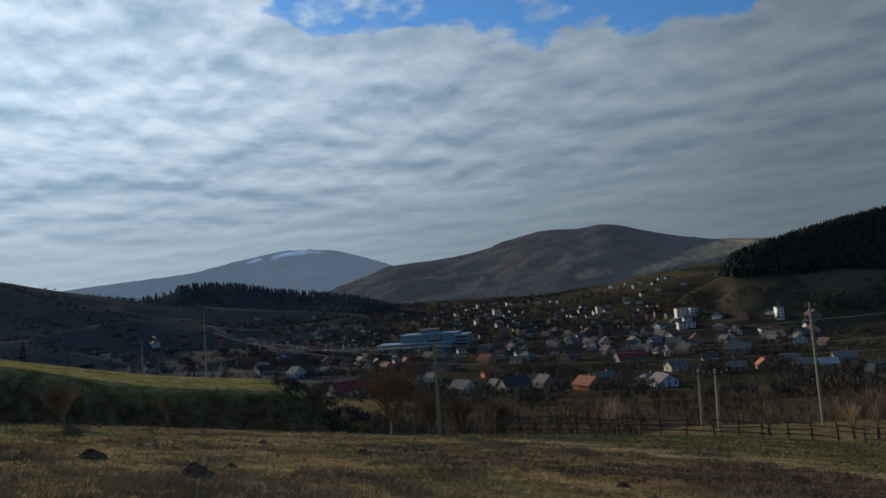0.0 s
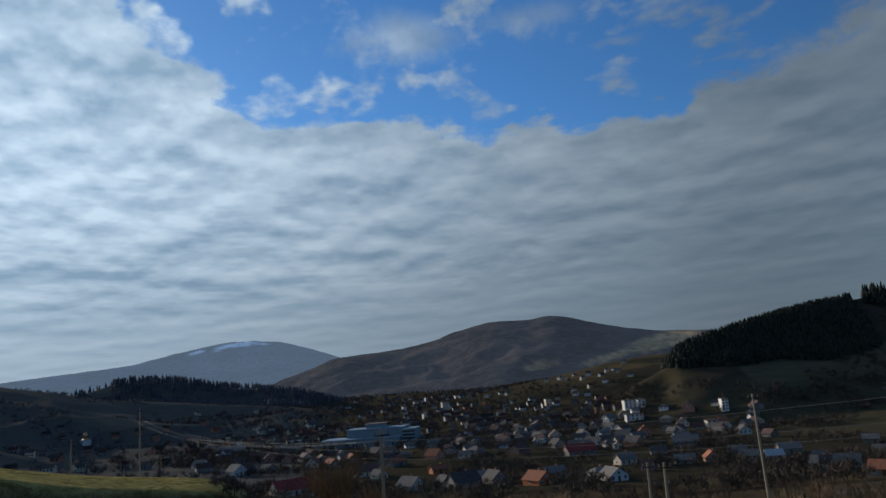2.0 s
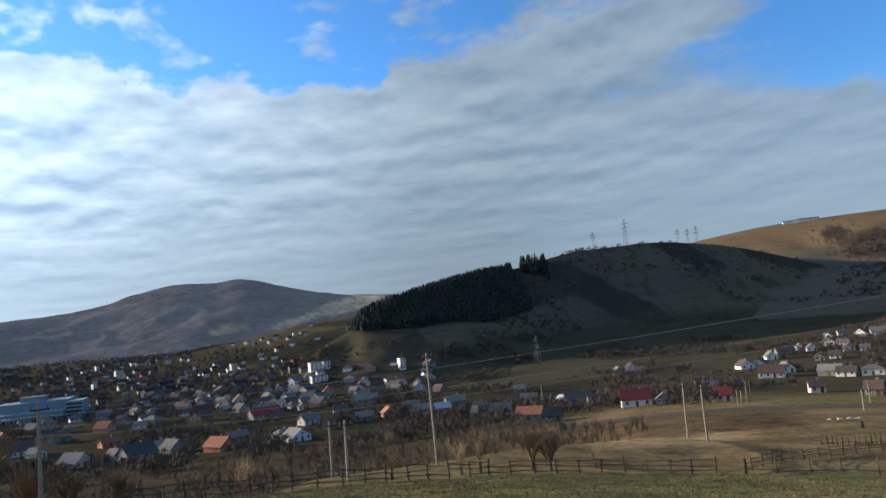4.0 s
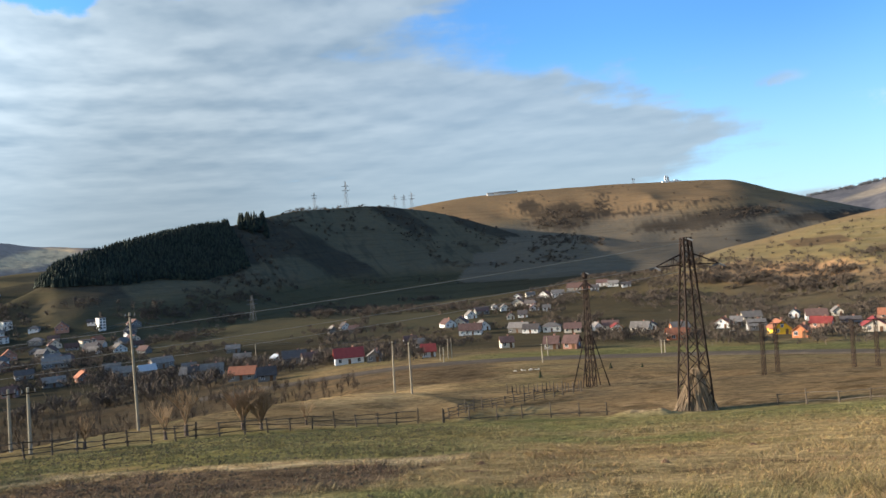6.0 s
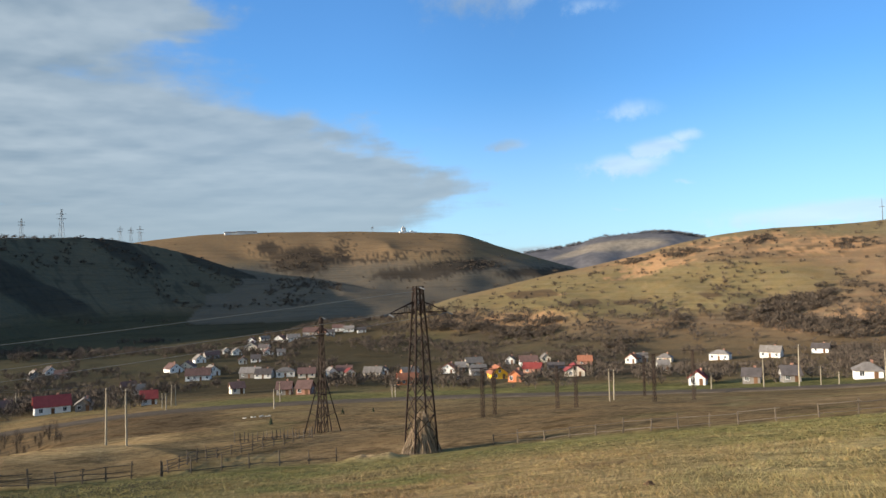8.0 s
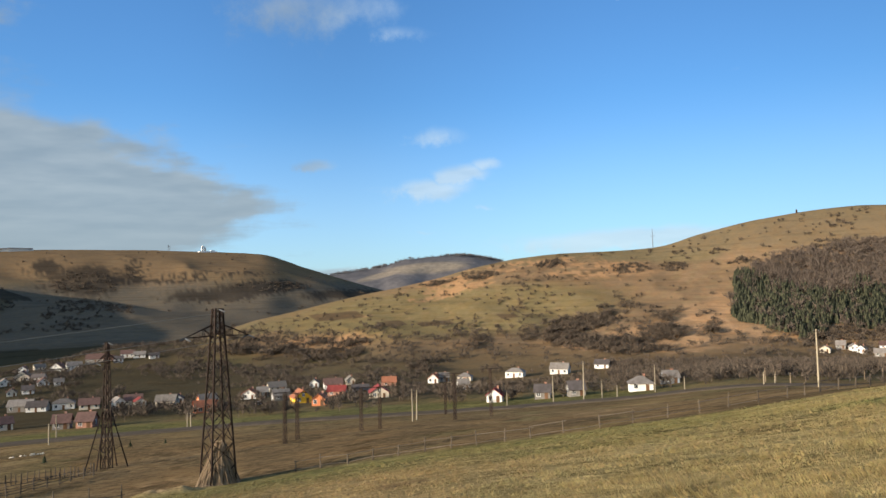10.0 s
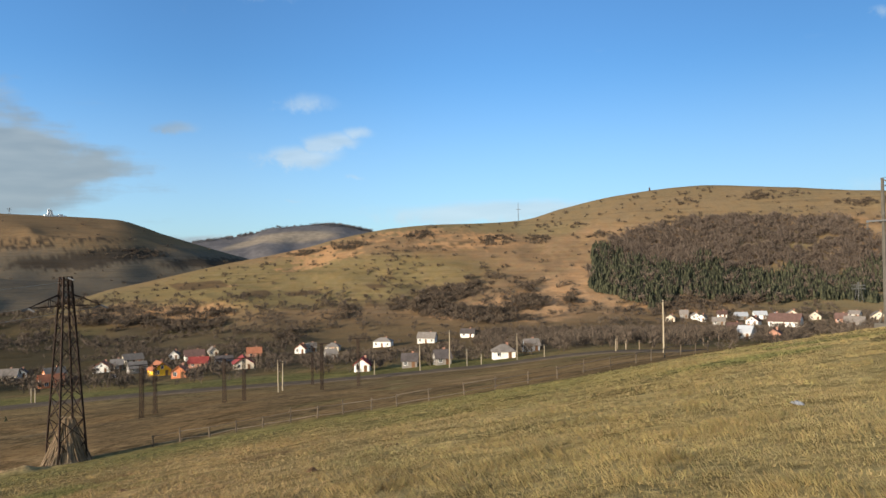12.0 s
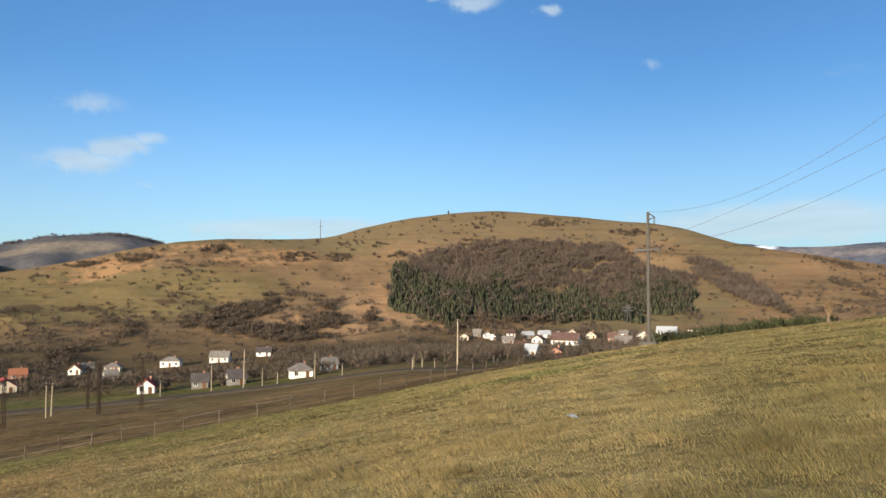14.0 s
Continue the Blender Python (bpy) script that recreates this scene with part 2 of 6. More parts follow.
# the valley side and floor, ring by ring
RINGS = [
    (125, [(-180, 22), (-90, 9), (-60, 4), (-35, -1.8), (-31, -3.9), (-20.7, -9.0), (-15.5, -10.6), (-14, -11.1), (-12, -12.6), (-10, -16.0), (-8, -20), (-5, -24), (-2, -26), (6, -30), (20, -31), (33, -28), (38, -25.5), (42, -22.3), (50, -21.6), (65, -20.7), (80, -19), (95, -16.9), (110, -12.7), (125, -10), (140, -6), (160, 12), (180, 22)]),
    (200, [(-180, 40), (-90, 15), (-60, 5), (-35, -8), (-31, -12), (-20, -22), (-13, -27), (-6, -31), (0, -36), (20, -36), (35, -32), (50, -29), (65, -29), (80, -28.5), (95, -25.8), (108, -21.2), (125, -22), (140, -18), (160, 10), (180, 40)]),
    (370, [(-180, 70), (-90, 25), (-60, 0), (-35, -24), (-17, -40), (0, -47), (20, -47), (35, -46), (50, -44), (65, -43), (80, -41), (95, -36), (110, -31), (125, -28), (140, -22), (160, 20), (180, 70)]),
    (600, [(-180, 90), (-90, 30), (-60, 0), (-35, -30), (-17, -48), (0, -52), (20, -50), (50, -47), (65, -42), (80, -38), (95, -36), (110, -37), (125, -33), (140, -20), (160, 40), (180, 90)]),
    (1200, [(-180, 90), (-90, 20), (-35, -30), (0, -50), (20, -48), (60, -45), (110, -40), (140, -20), (160, 40), (180, 90)]),
    (2200, [(-180, 60), (-90, 0), (0, -42), (60, -40), (140, -20), (180, 60)]),
    (5200, [(-180, 0), (-90, -60), (0, -75), (140, -60), (180, 0)]),
]
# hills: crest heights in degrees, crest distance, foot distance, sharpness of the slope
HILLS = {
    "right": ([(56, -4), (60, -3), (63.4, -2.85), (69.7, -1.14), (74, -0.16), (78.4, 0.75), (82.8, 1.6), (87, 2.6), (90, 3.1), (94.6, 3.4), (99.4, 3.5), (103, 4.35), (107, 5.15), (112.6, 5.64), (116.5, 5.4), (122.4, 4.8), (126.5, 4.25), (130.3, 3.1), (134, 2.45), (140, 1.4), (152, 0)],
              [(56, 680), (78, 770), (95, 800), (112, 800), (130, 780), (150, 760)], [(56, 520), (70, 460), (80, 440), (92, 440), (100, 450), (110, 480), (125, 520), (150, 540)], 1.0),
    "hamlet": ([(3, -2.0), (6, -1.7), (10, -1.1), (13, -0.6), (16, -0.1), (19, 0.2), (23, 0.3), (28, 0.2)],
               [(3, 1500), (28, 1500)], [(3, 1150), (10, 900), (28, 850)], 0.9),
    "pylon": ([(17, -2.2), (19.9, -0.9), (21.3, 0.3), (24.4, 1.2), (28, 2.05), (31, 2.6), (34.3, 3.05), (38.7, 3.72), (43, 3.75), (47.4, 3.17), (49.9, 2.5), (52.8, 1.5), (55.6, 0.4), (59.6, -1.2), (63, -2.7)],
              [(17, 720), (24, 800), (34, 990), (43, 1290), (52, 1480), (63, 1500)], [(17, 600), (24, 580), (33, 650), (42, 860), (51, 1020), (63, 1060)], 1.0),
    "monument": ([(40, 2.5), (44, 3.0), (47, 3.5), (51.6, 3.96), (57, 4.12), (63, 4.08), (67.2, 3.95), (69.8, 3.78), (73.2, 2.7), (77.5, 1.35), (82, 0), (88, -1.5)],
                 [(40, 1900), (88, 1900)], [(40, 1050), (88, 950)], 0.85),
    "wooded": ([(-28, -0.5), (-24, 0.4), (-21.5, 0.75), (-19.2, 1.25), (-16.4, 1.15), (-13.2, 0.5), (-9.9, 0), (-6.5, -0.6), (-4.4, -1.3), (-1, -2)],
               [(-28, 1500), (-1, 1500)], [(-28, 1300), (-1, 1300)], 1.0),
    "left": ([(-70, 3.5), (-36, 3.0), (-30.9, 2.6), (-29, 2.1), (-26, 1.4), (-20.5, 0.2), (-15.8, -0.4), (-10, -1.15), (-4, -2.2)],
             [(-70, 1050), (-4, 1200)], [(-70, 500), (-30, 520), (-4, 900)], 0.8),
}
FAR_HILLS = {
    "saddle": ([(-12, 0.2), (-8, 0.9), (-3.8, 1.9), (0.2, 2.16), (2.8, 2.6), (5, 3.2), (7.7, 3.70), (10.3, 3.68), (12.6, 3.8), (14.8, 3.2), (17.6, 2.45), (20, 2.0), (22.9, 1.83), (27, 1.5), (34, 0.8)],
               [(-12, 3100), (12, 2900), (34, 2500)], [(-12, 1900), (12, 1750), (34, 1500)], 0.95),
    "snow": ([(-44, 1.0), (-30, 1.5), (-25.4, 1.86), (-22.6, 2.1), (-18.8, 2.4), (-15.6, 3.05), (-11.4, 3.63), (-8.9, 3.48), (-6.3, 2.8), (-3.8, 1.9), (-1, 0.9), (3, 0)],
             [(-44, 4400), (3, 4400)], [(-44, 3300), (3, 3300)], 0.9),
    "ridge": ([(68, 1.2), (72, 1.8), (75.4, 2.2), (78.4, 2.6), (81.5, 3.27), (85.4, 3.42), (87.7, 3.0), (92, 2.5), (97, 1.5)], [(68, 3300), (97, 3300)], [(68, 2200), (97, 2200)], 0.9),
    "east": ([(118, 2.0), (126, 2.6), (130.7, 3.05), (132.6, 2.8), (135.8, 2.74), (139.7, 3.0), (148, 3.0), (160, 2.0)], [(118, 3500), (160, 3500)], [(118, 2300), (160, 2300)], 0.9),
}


GULLY = [(-60, 0), (-35, -12.0), (-31, -14.0), (-20, -18.5), (-13, -20.5), (-6, -22)]


def valley(az, r):
    """The field, the meadow past the fence, the valley side and the floor."""
    r0 = curve(az, BREAK_AT)
    z0 = EYE + r0 * np.tan(np.radians(curve(az, BREAK_EL)))
    rings = [(np.full_like(r0, rr), curve(az, knots)) for rr, knots in RINGS]
    w = smooth(10, 17, az) * smooth(52, 44, az)
    rm = (r0 + 4) * (1 - w) + w * curve(az, MEADOW_AT)
    zm = (z0 + (rings[0][1] - z0) * (rm - r0) / (125 - r0)) * (1 - w) + w * (EYE + rm * np.tan(np.radians(curve(az, MEADOW_EL))))
    w = smooth(-3, -11, az) * smooth(-60, -45, az)
    rm, zm = rm * (1 - w) + 99 * w, zm * (1 - w) + curve(az, GULLY) * w
    # the sunny bench on top of the spur
    rb = np.maximum(rm + 1, 109)
    zb = zm + (rings[0][1] - zm) * (rb - rm) / (125 - rm)
    zb = zb * (1 - w) + w * (rings[0][1] - 0.45)
    line = [(np.zeros_like(r0), np.zeros_like(r0)), (r0, z0), (rm, zm), (rb, zb)] + rings
    z = np.zeros_like(r)
    for (ra, za), (rb, zb) in zip(line, line[1:]):
        z = np.where((r >= ra) & (r < rb), za + (zb - za) * np.clip((r - ra) / (rb - ra), 0, 1), z)
    return np.where(r >= rings[-1][0], rings[-1][1], z)


ROUGH = {"pylon": 0.4, "hamlet": 0.5, "right": 0.55, "monument": 0.7}


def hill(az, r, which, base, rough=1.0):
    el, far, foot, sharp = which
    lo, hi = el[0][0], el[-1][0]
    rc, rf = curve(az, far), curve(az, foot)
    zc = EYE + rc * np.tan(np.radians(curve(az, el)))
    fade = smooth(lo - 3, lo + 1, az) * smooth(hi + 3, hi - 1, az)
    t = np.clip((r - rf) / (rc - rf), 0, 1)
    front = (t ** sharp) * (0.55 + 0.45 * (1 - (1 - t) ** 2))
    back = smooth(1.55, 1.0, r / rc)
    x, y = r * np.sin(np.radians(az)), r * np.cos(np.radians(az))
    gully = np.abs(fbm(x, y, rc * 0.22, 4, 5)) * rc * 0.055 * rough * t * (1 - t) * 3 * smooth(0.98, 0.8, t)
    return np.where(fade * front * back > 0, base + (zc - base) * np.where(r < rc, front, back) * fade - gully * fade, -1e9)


def land(x, y):
    """Height of the ground."""
    x, y = np.asarray(x, float), np.asarray(y, float)
    az, r = np.degrees(np.arctan2(x, y)), np.hypot(x, y)
    base = valley(az, r)
    z = base
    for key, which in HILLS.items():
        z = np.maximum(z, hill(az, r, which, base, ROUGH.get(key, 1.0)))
    # swells in the valley, lumps in the field
    z = z + fbm(x, y, 90, 3, 9) * 2.0 * smooth(90, 400, r) * smooth(5000, 1500, r)
    # straw-grown bank beside the pylon
    z = z + 0.75 * (1 + 1.1 * fbm(x, y, 1.5, 3, 37)) * np.exp(-((az - 63.4) / 2.3) ** 2 - ((r - 67.0) / 2.2) ** 2)
    z = z + fbm(x, y, 7, 3, 21) * 0.10 * smooth(4, 12, r) + fbm(x, y, 0.9, 2, 31) * 0.03 * smooth(60, 30, r)
    return z


def land_at(x, y):
    return float(land(np.array([x]), np.array([y]))[0])


def at(az, r):
    """The ground's point at a heading and a distance."""
    x, y = r * math.sin(radians(az)), r * math.cos(radians(az))
    return Vector((x, y, land_at(x, y)))


def reach(az, el, lo=15.0, hi=2500.0):
    """The first ground met along a line of sight from the eye."""
    r = np.geomspace(lo, hi, 900)
    x, y = r * math.sin(radians(az)), r * math.cos(radians(az))
    gap = EYE + r * math.tan(radians(el)) - land(x, y)
    below = np.nonzero(gap < 0)[0]
    return at(az, float(r[below[0]]) if len(below) else hi)


def mesh_object(name, verts, faces, mat, smooth_shade=True, parent=None):
    me = bpy.data.meshes.new(name)
    me.from_pydata([tuple(v) for v in verts], [], [tuple(f) for f in faces])
    me.materials.append(mat)
    if smooth_shade:
        me.polygons.foreach_set("use_smooth", [True] * len(me.polygons))
    me.update()
    ob = new(name, me)
    ob.parent = parent
    return ob


def polar_sheet(name, headings, radii, height, mat, cover=None, closed=True, cap=True):
    A, Rr = np.meshgrid(np.radians(headings), radii)
    X, Y = Rr * np.sin(A), Rr * np.cos(A)
    Z = height(X, Y)
    v = np.stack([X, Y, Z], -1).reshape(-1, 3)
    nr, na = A.shape
    i, j = np.meshgrid(np.arange(nr - 1), np.arange(na if closed else na - 1), indexing="ij")
    jn = (j + 1) % na
    f = np.stack([i * na + j, i * na + jn, (i + 1) * na + jn, (i + 1) * na + j], -1).reshape(-1, 4)
    faces = f[:, ::-1].tolist()
    if cap:
        faces.append(list(range(na)))
    ob = mesh_object(name, v.tolist(), faces, mat)
    if cover is not None:
        col = ob.data.color_attributes.new("cover", "FLOAT_COLOR", "POINT")
        rgb = cover(v[:, 0], v[:, 1], v[:, 2])
        wild = 1.0 - 0.72 * smooth(90, 420, np.hypot(v[:, 0], v[:, 1]))
        col.data.foreach_set("color", np.concatenate([rgb, wild[:, None]], 1).ravel())
    return ob


def blend(a, b, k):
    return a + (np.asarray(b) - a) * np.asarray(k)[:, None]


def patch(az, el, a0, e0, wa, we, tilt=0.0):
    """A soft oval of land cover on the hillsides."""
    t = radians(tilt)
    u, v = az - a0, el - e0
    u, v = (u * math.cos(t) + v * math.sin(t)) / wa, (v * math.cos(t) - u * math.sin(t)) / we
    return smooth(1.25, 0.75, np.hypot(u, v))


def land_cover(x, y, z):
    """What grows where: straw, green pasture, ploughed soil, bare slopes, scrub. Some shade, sun and haze is put into
    the colours.
    """
    az, r = np.degrees(np.arctan2(x, y)), np.hypot(x, y)
    el = np.degrees(np.arctan2(z - EYE, r))
    n1, n2, n3, n4 = fbm(x, y, 60, 4, 41), fbm(x, y, 9, 3, 51), fbm(x, y, 160, 4, 61), fbm(x, y, 2.2, 3, 71)
    elw, azw = el + n4 * 0.35 + n2 * 0.2, az + n2 * 1.5
    c = np.tile(np.array([0.36, 0.275, 0.122]), (len(x), 1))
    c = blend(c, (0.225, 0.22, 0.08), smooth(0.05, 0.5, n2 + 0.35 * n1 + 0.3 * n4))
    c = blend(c, (0.24, 0.16, 0.08), smooth(0.2, 0.5, n4) * 0.6)
    c = blend(c, (0.325, 0.285, 0.122), smooth(72, 100, az + n2 * 8) * smooth(176, 150, az) * smooth(75, 60, r) * 0.7)
    c = blend(c, (0.18, 0.205, 0.065), smooth(0.1, 0.4, n2 + n4 * 0.4) * smooth(104, 116, az) * smooth(176, 150, az) * 0.6)
    c = blend(c, (0.20, 0.185, 0.075), smooth(120, 134, az) * smooth(176, 150, az) * 0.6)
    edge = curve(az, BREAK_AT)
    inside = smooth(1.06, 1.0, r / edge)
    # green sward along the fence, a pale strip of dead grass, then ploughed soil
    top = np.interp(az, (-12, -4.7, 2.6, 15, 29, 41, 49), (-10.2, -11.0, -11.7, -12.9, -14.2, -15.2, -15.4))
    green = smooth(0.0, 0.25, elw - top) * smooth(-2, 12, az) * inside
    c = blend(c, (0.20, 0.19, 0.07), green * smooth(60, 46, az) * 0.85)
    c = blend(c, (0.205, 0.202, 0.074), inside * smooth(0.42, 0.75, r / edge + n2 * 0.15) * smooth(50, 58, az) * smooth(118, 100, az) * 0.75)
    c = blend(c, (0.54, 0.43, 0.23), smooth(-0.35, 0.1, n2 + n4) * smooth(0.26, 0.06, np.abs(elw + n4 * 0.25 - top + 0.12)) * smooth(0, 6, az) * smooth(51, 47, az) * 0.9)
    low = np.interp(az, (-10, 3.7, 16, 28, 41, 49), (-11.3, -13.8, -15.6, -16.5, -17.0, -15.6))
    soil = smooth(-0.1, 0.25, top - 0.3 - elw) * smooth(-0.4, 0.2, elw - low) * smooth(-12, -4, azw) * smooth(50, 47, azw)
    c = blend(c, (0.18, 0.128, 0.072), soil * (0.55 + 0.42 * smooth(0.2, -0.15, n4 + n2 * 0.5)))
    # past the fence: brown meadow, a pale knoll, the dip full of scrub
    past_fence = smooth(1.0, 1.08, r / edge)
    here = np.maximum(smooth(36, 42, az), smooth(120, 105, r))
    c = blend(c, (0.235, 0.178, 0.088), past_fence * smooth(16, 22, az) * here)
    c = blend(c, (0.225, 0.165, 0.082), past_fence * smooth(54, 60, az) * smooth(160, 120, r))
    c = blend(c, (0.215, 0.185, 0.082), past_fence * smooth(16, 22, az) * smooth(0.0, 0.35, n2 + n1) * 0.8 * here)
    c = blend(c, (0.44, 0.325, 0.15), patch(az, el, 43, -10.2, 6.5, 0.85) * past_fence)
    c = blend(c, (0.30, 0.225, 0.11), past_fence * smooth(44, 48, az) * smooth(100, 92, az) * smooth(200, 180, r) * smooth(0.0, 0.3, n1 + 0.5 * n2) * 0.7)
    c = blend(c, (0.14, 0.105, 0.06), past_fence * smooth(34, 38, az) * smooth(54, 50, az) * smooth(128, 140, r + n2 * 8) * smooth(206, 196, r) * 0.85)
    c = blend(c, (0.58, 0.45, 0.25), np.exp(-((az - 63.4) / 2.4) ** 2 - ((r - 67.5) / 2.4) ** 2))
    # the dip's ground is darkened, its shade put into the colour
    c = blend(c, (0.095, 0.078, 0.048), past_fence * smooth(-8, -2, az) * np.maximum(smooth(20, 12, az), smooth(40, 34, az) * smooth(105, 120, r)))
    # the spur's slope, its shade put into the colour
    c = blend(c, (0.15, 0.10, 0.044), past_fence * smooth(-2, -6, az) * smooth(260, 160, r))
    c = blend(c, (0.24, 0.21, 0.13), past_fence * smooth(-7, -11, az) * smooth(128, 120, r) * smooth(0.75, 0.95, np.sin(el * 9 + n2 * 3 + az * 0.25)) * 0.6)
    # the strip along its top, brightened to stand for sunlight
    c = blend(c, (0.40, 0.35, 0.12), smooth(0.0, 0.3, elw - np.interp(az, (-31, -27, -20, -13), (-3.5, -4.5, -5.6, -6.5)) + 0.9) * smooth(170, 150, r) * smooth(106, 110, r) * smooth(-6, -12, az))
    # green strip and ploughland beside the road, gardens on the floor
    c = blend(c, (0.19, 0.185, 0.07), smooth(203, 212, r) * smooth(246, 232, r) * smooth(46, 54, az) * smooth(104, 96, az))
    floor = smooth(245, 300, r)
    c = blend(c, (0.13, 0.11, 0.065), floor)
    c = blend(c, (0.125, 0.12, 0.055), floor * smooth(0.1, 0.35, n1) * 0.7)
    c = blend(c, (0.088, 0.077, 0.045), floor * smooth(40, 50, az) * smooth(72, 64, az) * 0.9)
    c = blend(c, (0.19, 0.145, 0.078), floor * smooth(80, 90, az) * smooth(300, 360, r) * 0.9)
    hills = smooth(4, 18, z + 43) * smooth(400, 470, r) * smooth(56, 64, az) + smooth(8, 30, z + 46) * smooth(500, 600, r) * smooth(64, 56, az)
    hills = np.clip(hills, 0, 1)
    past = np.tile(np.array([0.272, 0.197, 0.113]), (len(x), 1))
    past = blend(past, (0.22, 0.187, 0.102), smooth(-0.15, 0.2, n3 + 0.3 * n1))
    c = c + (past - c) * hills[:, None]
    # green bench of strip fields on the near hill
    c = blend(c, (0.25, 0.212, 0.098), hills * patch(azw, elw, 84, -0.9, 13, 1.9, 3) * 0.88)
    # the terraces' dark edges and the ribs of pale grass between them
    terrace = np.sin(el * 17 + az * 0.35 + n3 * 5 + n1 * 1.5)
    c = blend(c, (0.17, 0.13, 0.07), hills * smooth(64, 70, az) * smooth(0.72, 0.95, terrace) * smooth(-0.05, 0.25, fbm(x, y, 130, 2, 63)) * 0.6)
    c = blend(c, (0.30, 0.24, 0.13), hills * smooth(64, 70, az) * smooth(-0.75, -0.95, terrace) * smooth(0.0, 0.25, fbm(x, y, 110, 2, 65)) * 0.6)
    for a0, e0, wa, we in ((75.5, -1.0, 2.0, 0.28), (79.6, -1.7, 1.1, 0.2), (83.0, -1.75, 1.4, 0.16), (94.5, 1.75, 1.6, 0.2), (88.5, -1.3, 0.8, 0.15), (116, -2.4, 2.5, 0.2)):
        c = blend(c, (0.155, 0.118, 0.068), hills * smooth(1.05, 0.95, np.abs(az + (el - e0) * 1.5 - a0) / wa) * smooth(1.1, 0.9, np.abs(el - e0 - 0.06 * (az - a0)) / we))
    # bare clay scars and rusty bracken
    for a0, e0, wa, we, tilt in ((103.8, -1.6, 1.9, 1.9, -50), (98.5, -3.0, 4.5, 1.0, 0), (72, -3.6, 6, 1.0, 8), (88, 2.0, 7.0, 0.55, 8), (95.5, 2.0, 4, 0.6, 0), (83, 0.4, 6, 0.35, 14), (110, -3.0, 2.5, 0.35, 0), (118, 2.9, 6, 0.5, 0)):
        c = blend(c, (0.45, 0.295, 0.15), hills * patch(azw, elw, a0, e0, wa, we, tilt) * smooth(-0.12, 0.08, n1 + n2 * 0.7))
    for a0, e0, wa, we, tilt in ((104.9, -1.7, 2.6, 0.95, -42), (102.0, -2.0, 1.2, 1.3, 0), (99.5, -3.4, 4.6, 0.9, 0), (95, -3.4, 3, 0.5, 0)):
        c = blend(c, (0.50, 0.34, 0.185), (0.55 + 0.45 * smooth(-0.2, 0.15, n2 + n1)) * np.maximum(hills, smooth(340, 380, r) * smooth(60, 64, az)) * patch(azw, elw, a0, e0, wa, we, tilt) * 0.85)
    # dome of the hill: tawny grass
    c = blend(c, (0.22, 0.18, 0.105), hills * smooth(2.6, 3.6, el) * smooth(96, 102, az) * 0.8)
    # the shaded side and its foot: cloud shade put into the colour, plus gorse
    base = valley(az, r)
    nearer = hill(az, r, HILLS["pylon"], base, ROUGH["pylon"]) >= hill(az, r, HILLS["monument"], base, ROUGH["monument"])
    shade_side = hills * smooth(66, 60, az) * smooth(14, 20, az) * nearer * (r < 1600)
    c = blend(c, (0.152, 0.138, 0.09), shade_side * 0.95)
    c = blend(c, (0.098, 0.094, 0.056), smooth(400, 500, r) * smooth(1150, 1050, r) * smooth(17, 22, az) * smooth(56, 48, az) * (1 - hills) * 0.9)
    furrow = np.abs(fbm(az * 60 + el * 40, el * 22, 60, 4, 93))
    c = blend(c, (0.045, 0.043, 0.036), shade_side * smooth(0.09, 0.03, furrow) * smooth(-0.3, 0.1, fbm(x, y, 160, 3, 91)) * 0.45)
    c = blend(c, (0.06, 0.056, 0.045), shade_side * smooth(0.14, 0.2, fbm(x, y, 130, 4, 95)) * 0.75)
    # monument hill: rust-brown top, lower half darkened for its shade, dark gullies
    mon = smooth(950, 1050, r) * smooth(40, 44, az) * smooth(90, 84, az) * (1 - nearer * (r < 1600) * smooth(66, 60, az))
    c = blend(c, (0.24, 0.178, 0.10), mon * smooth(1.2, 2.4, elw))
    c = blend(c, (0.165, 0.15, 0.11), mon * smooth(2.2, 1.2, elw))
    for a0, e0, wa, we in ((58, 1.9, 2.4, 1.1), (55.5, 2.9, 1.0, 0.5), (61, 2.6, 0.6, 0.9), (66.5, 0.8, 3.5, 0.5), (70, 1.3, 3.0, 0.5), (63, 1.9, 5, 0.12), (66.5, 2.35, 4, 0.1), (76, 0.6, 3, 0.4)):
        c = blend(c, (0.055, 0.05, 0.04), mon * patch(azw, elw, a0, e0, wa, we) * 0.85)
    # left side of the valley, lifted to grey: distance haze in the colour
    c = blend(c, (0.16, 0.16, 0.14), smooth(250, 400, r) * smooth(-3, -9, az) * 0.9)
    # sunny fields on the saddle above the hill hamlet
    c = blend(c, (0.14, 0.12, 0.06), patch(azw, el, 19, -1.4, 3.5, 0.4) * smooth(600, 800, r))
    # valley floor by the town, darkened to stand for cloud shadow
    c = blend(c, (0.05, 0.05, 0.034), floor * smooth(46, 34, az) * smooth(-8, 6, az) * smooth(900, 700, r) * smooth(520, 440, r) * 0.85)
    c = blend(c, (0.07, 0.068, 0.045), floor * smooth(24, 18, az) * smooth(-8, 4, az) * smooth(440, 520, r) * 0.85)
    c = blend(c, (0.15, 0.13, 0.07), smooth(0.05, 0.3, n1 + n3) * smooth(8, 14, az) * smooth(25, 22, az) * smooth(900, 1000, r) * 0.7)
    return c * np.array([0.78, 0.71, 0.69])


front = np.arange(-38, 146, 0.16)
headings = np.concatenate([front, np.arange(147, 322, 2.5)])
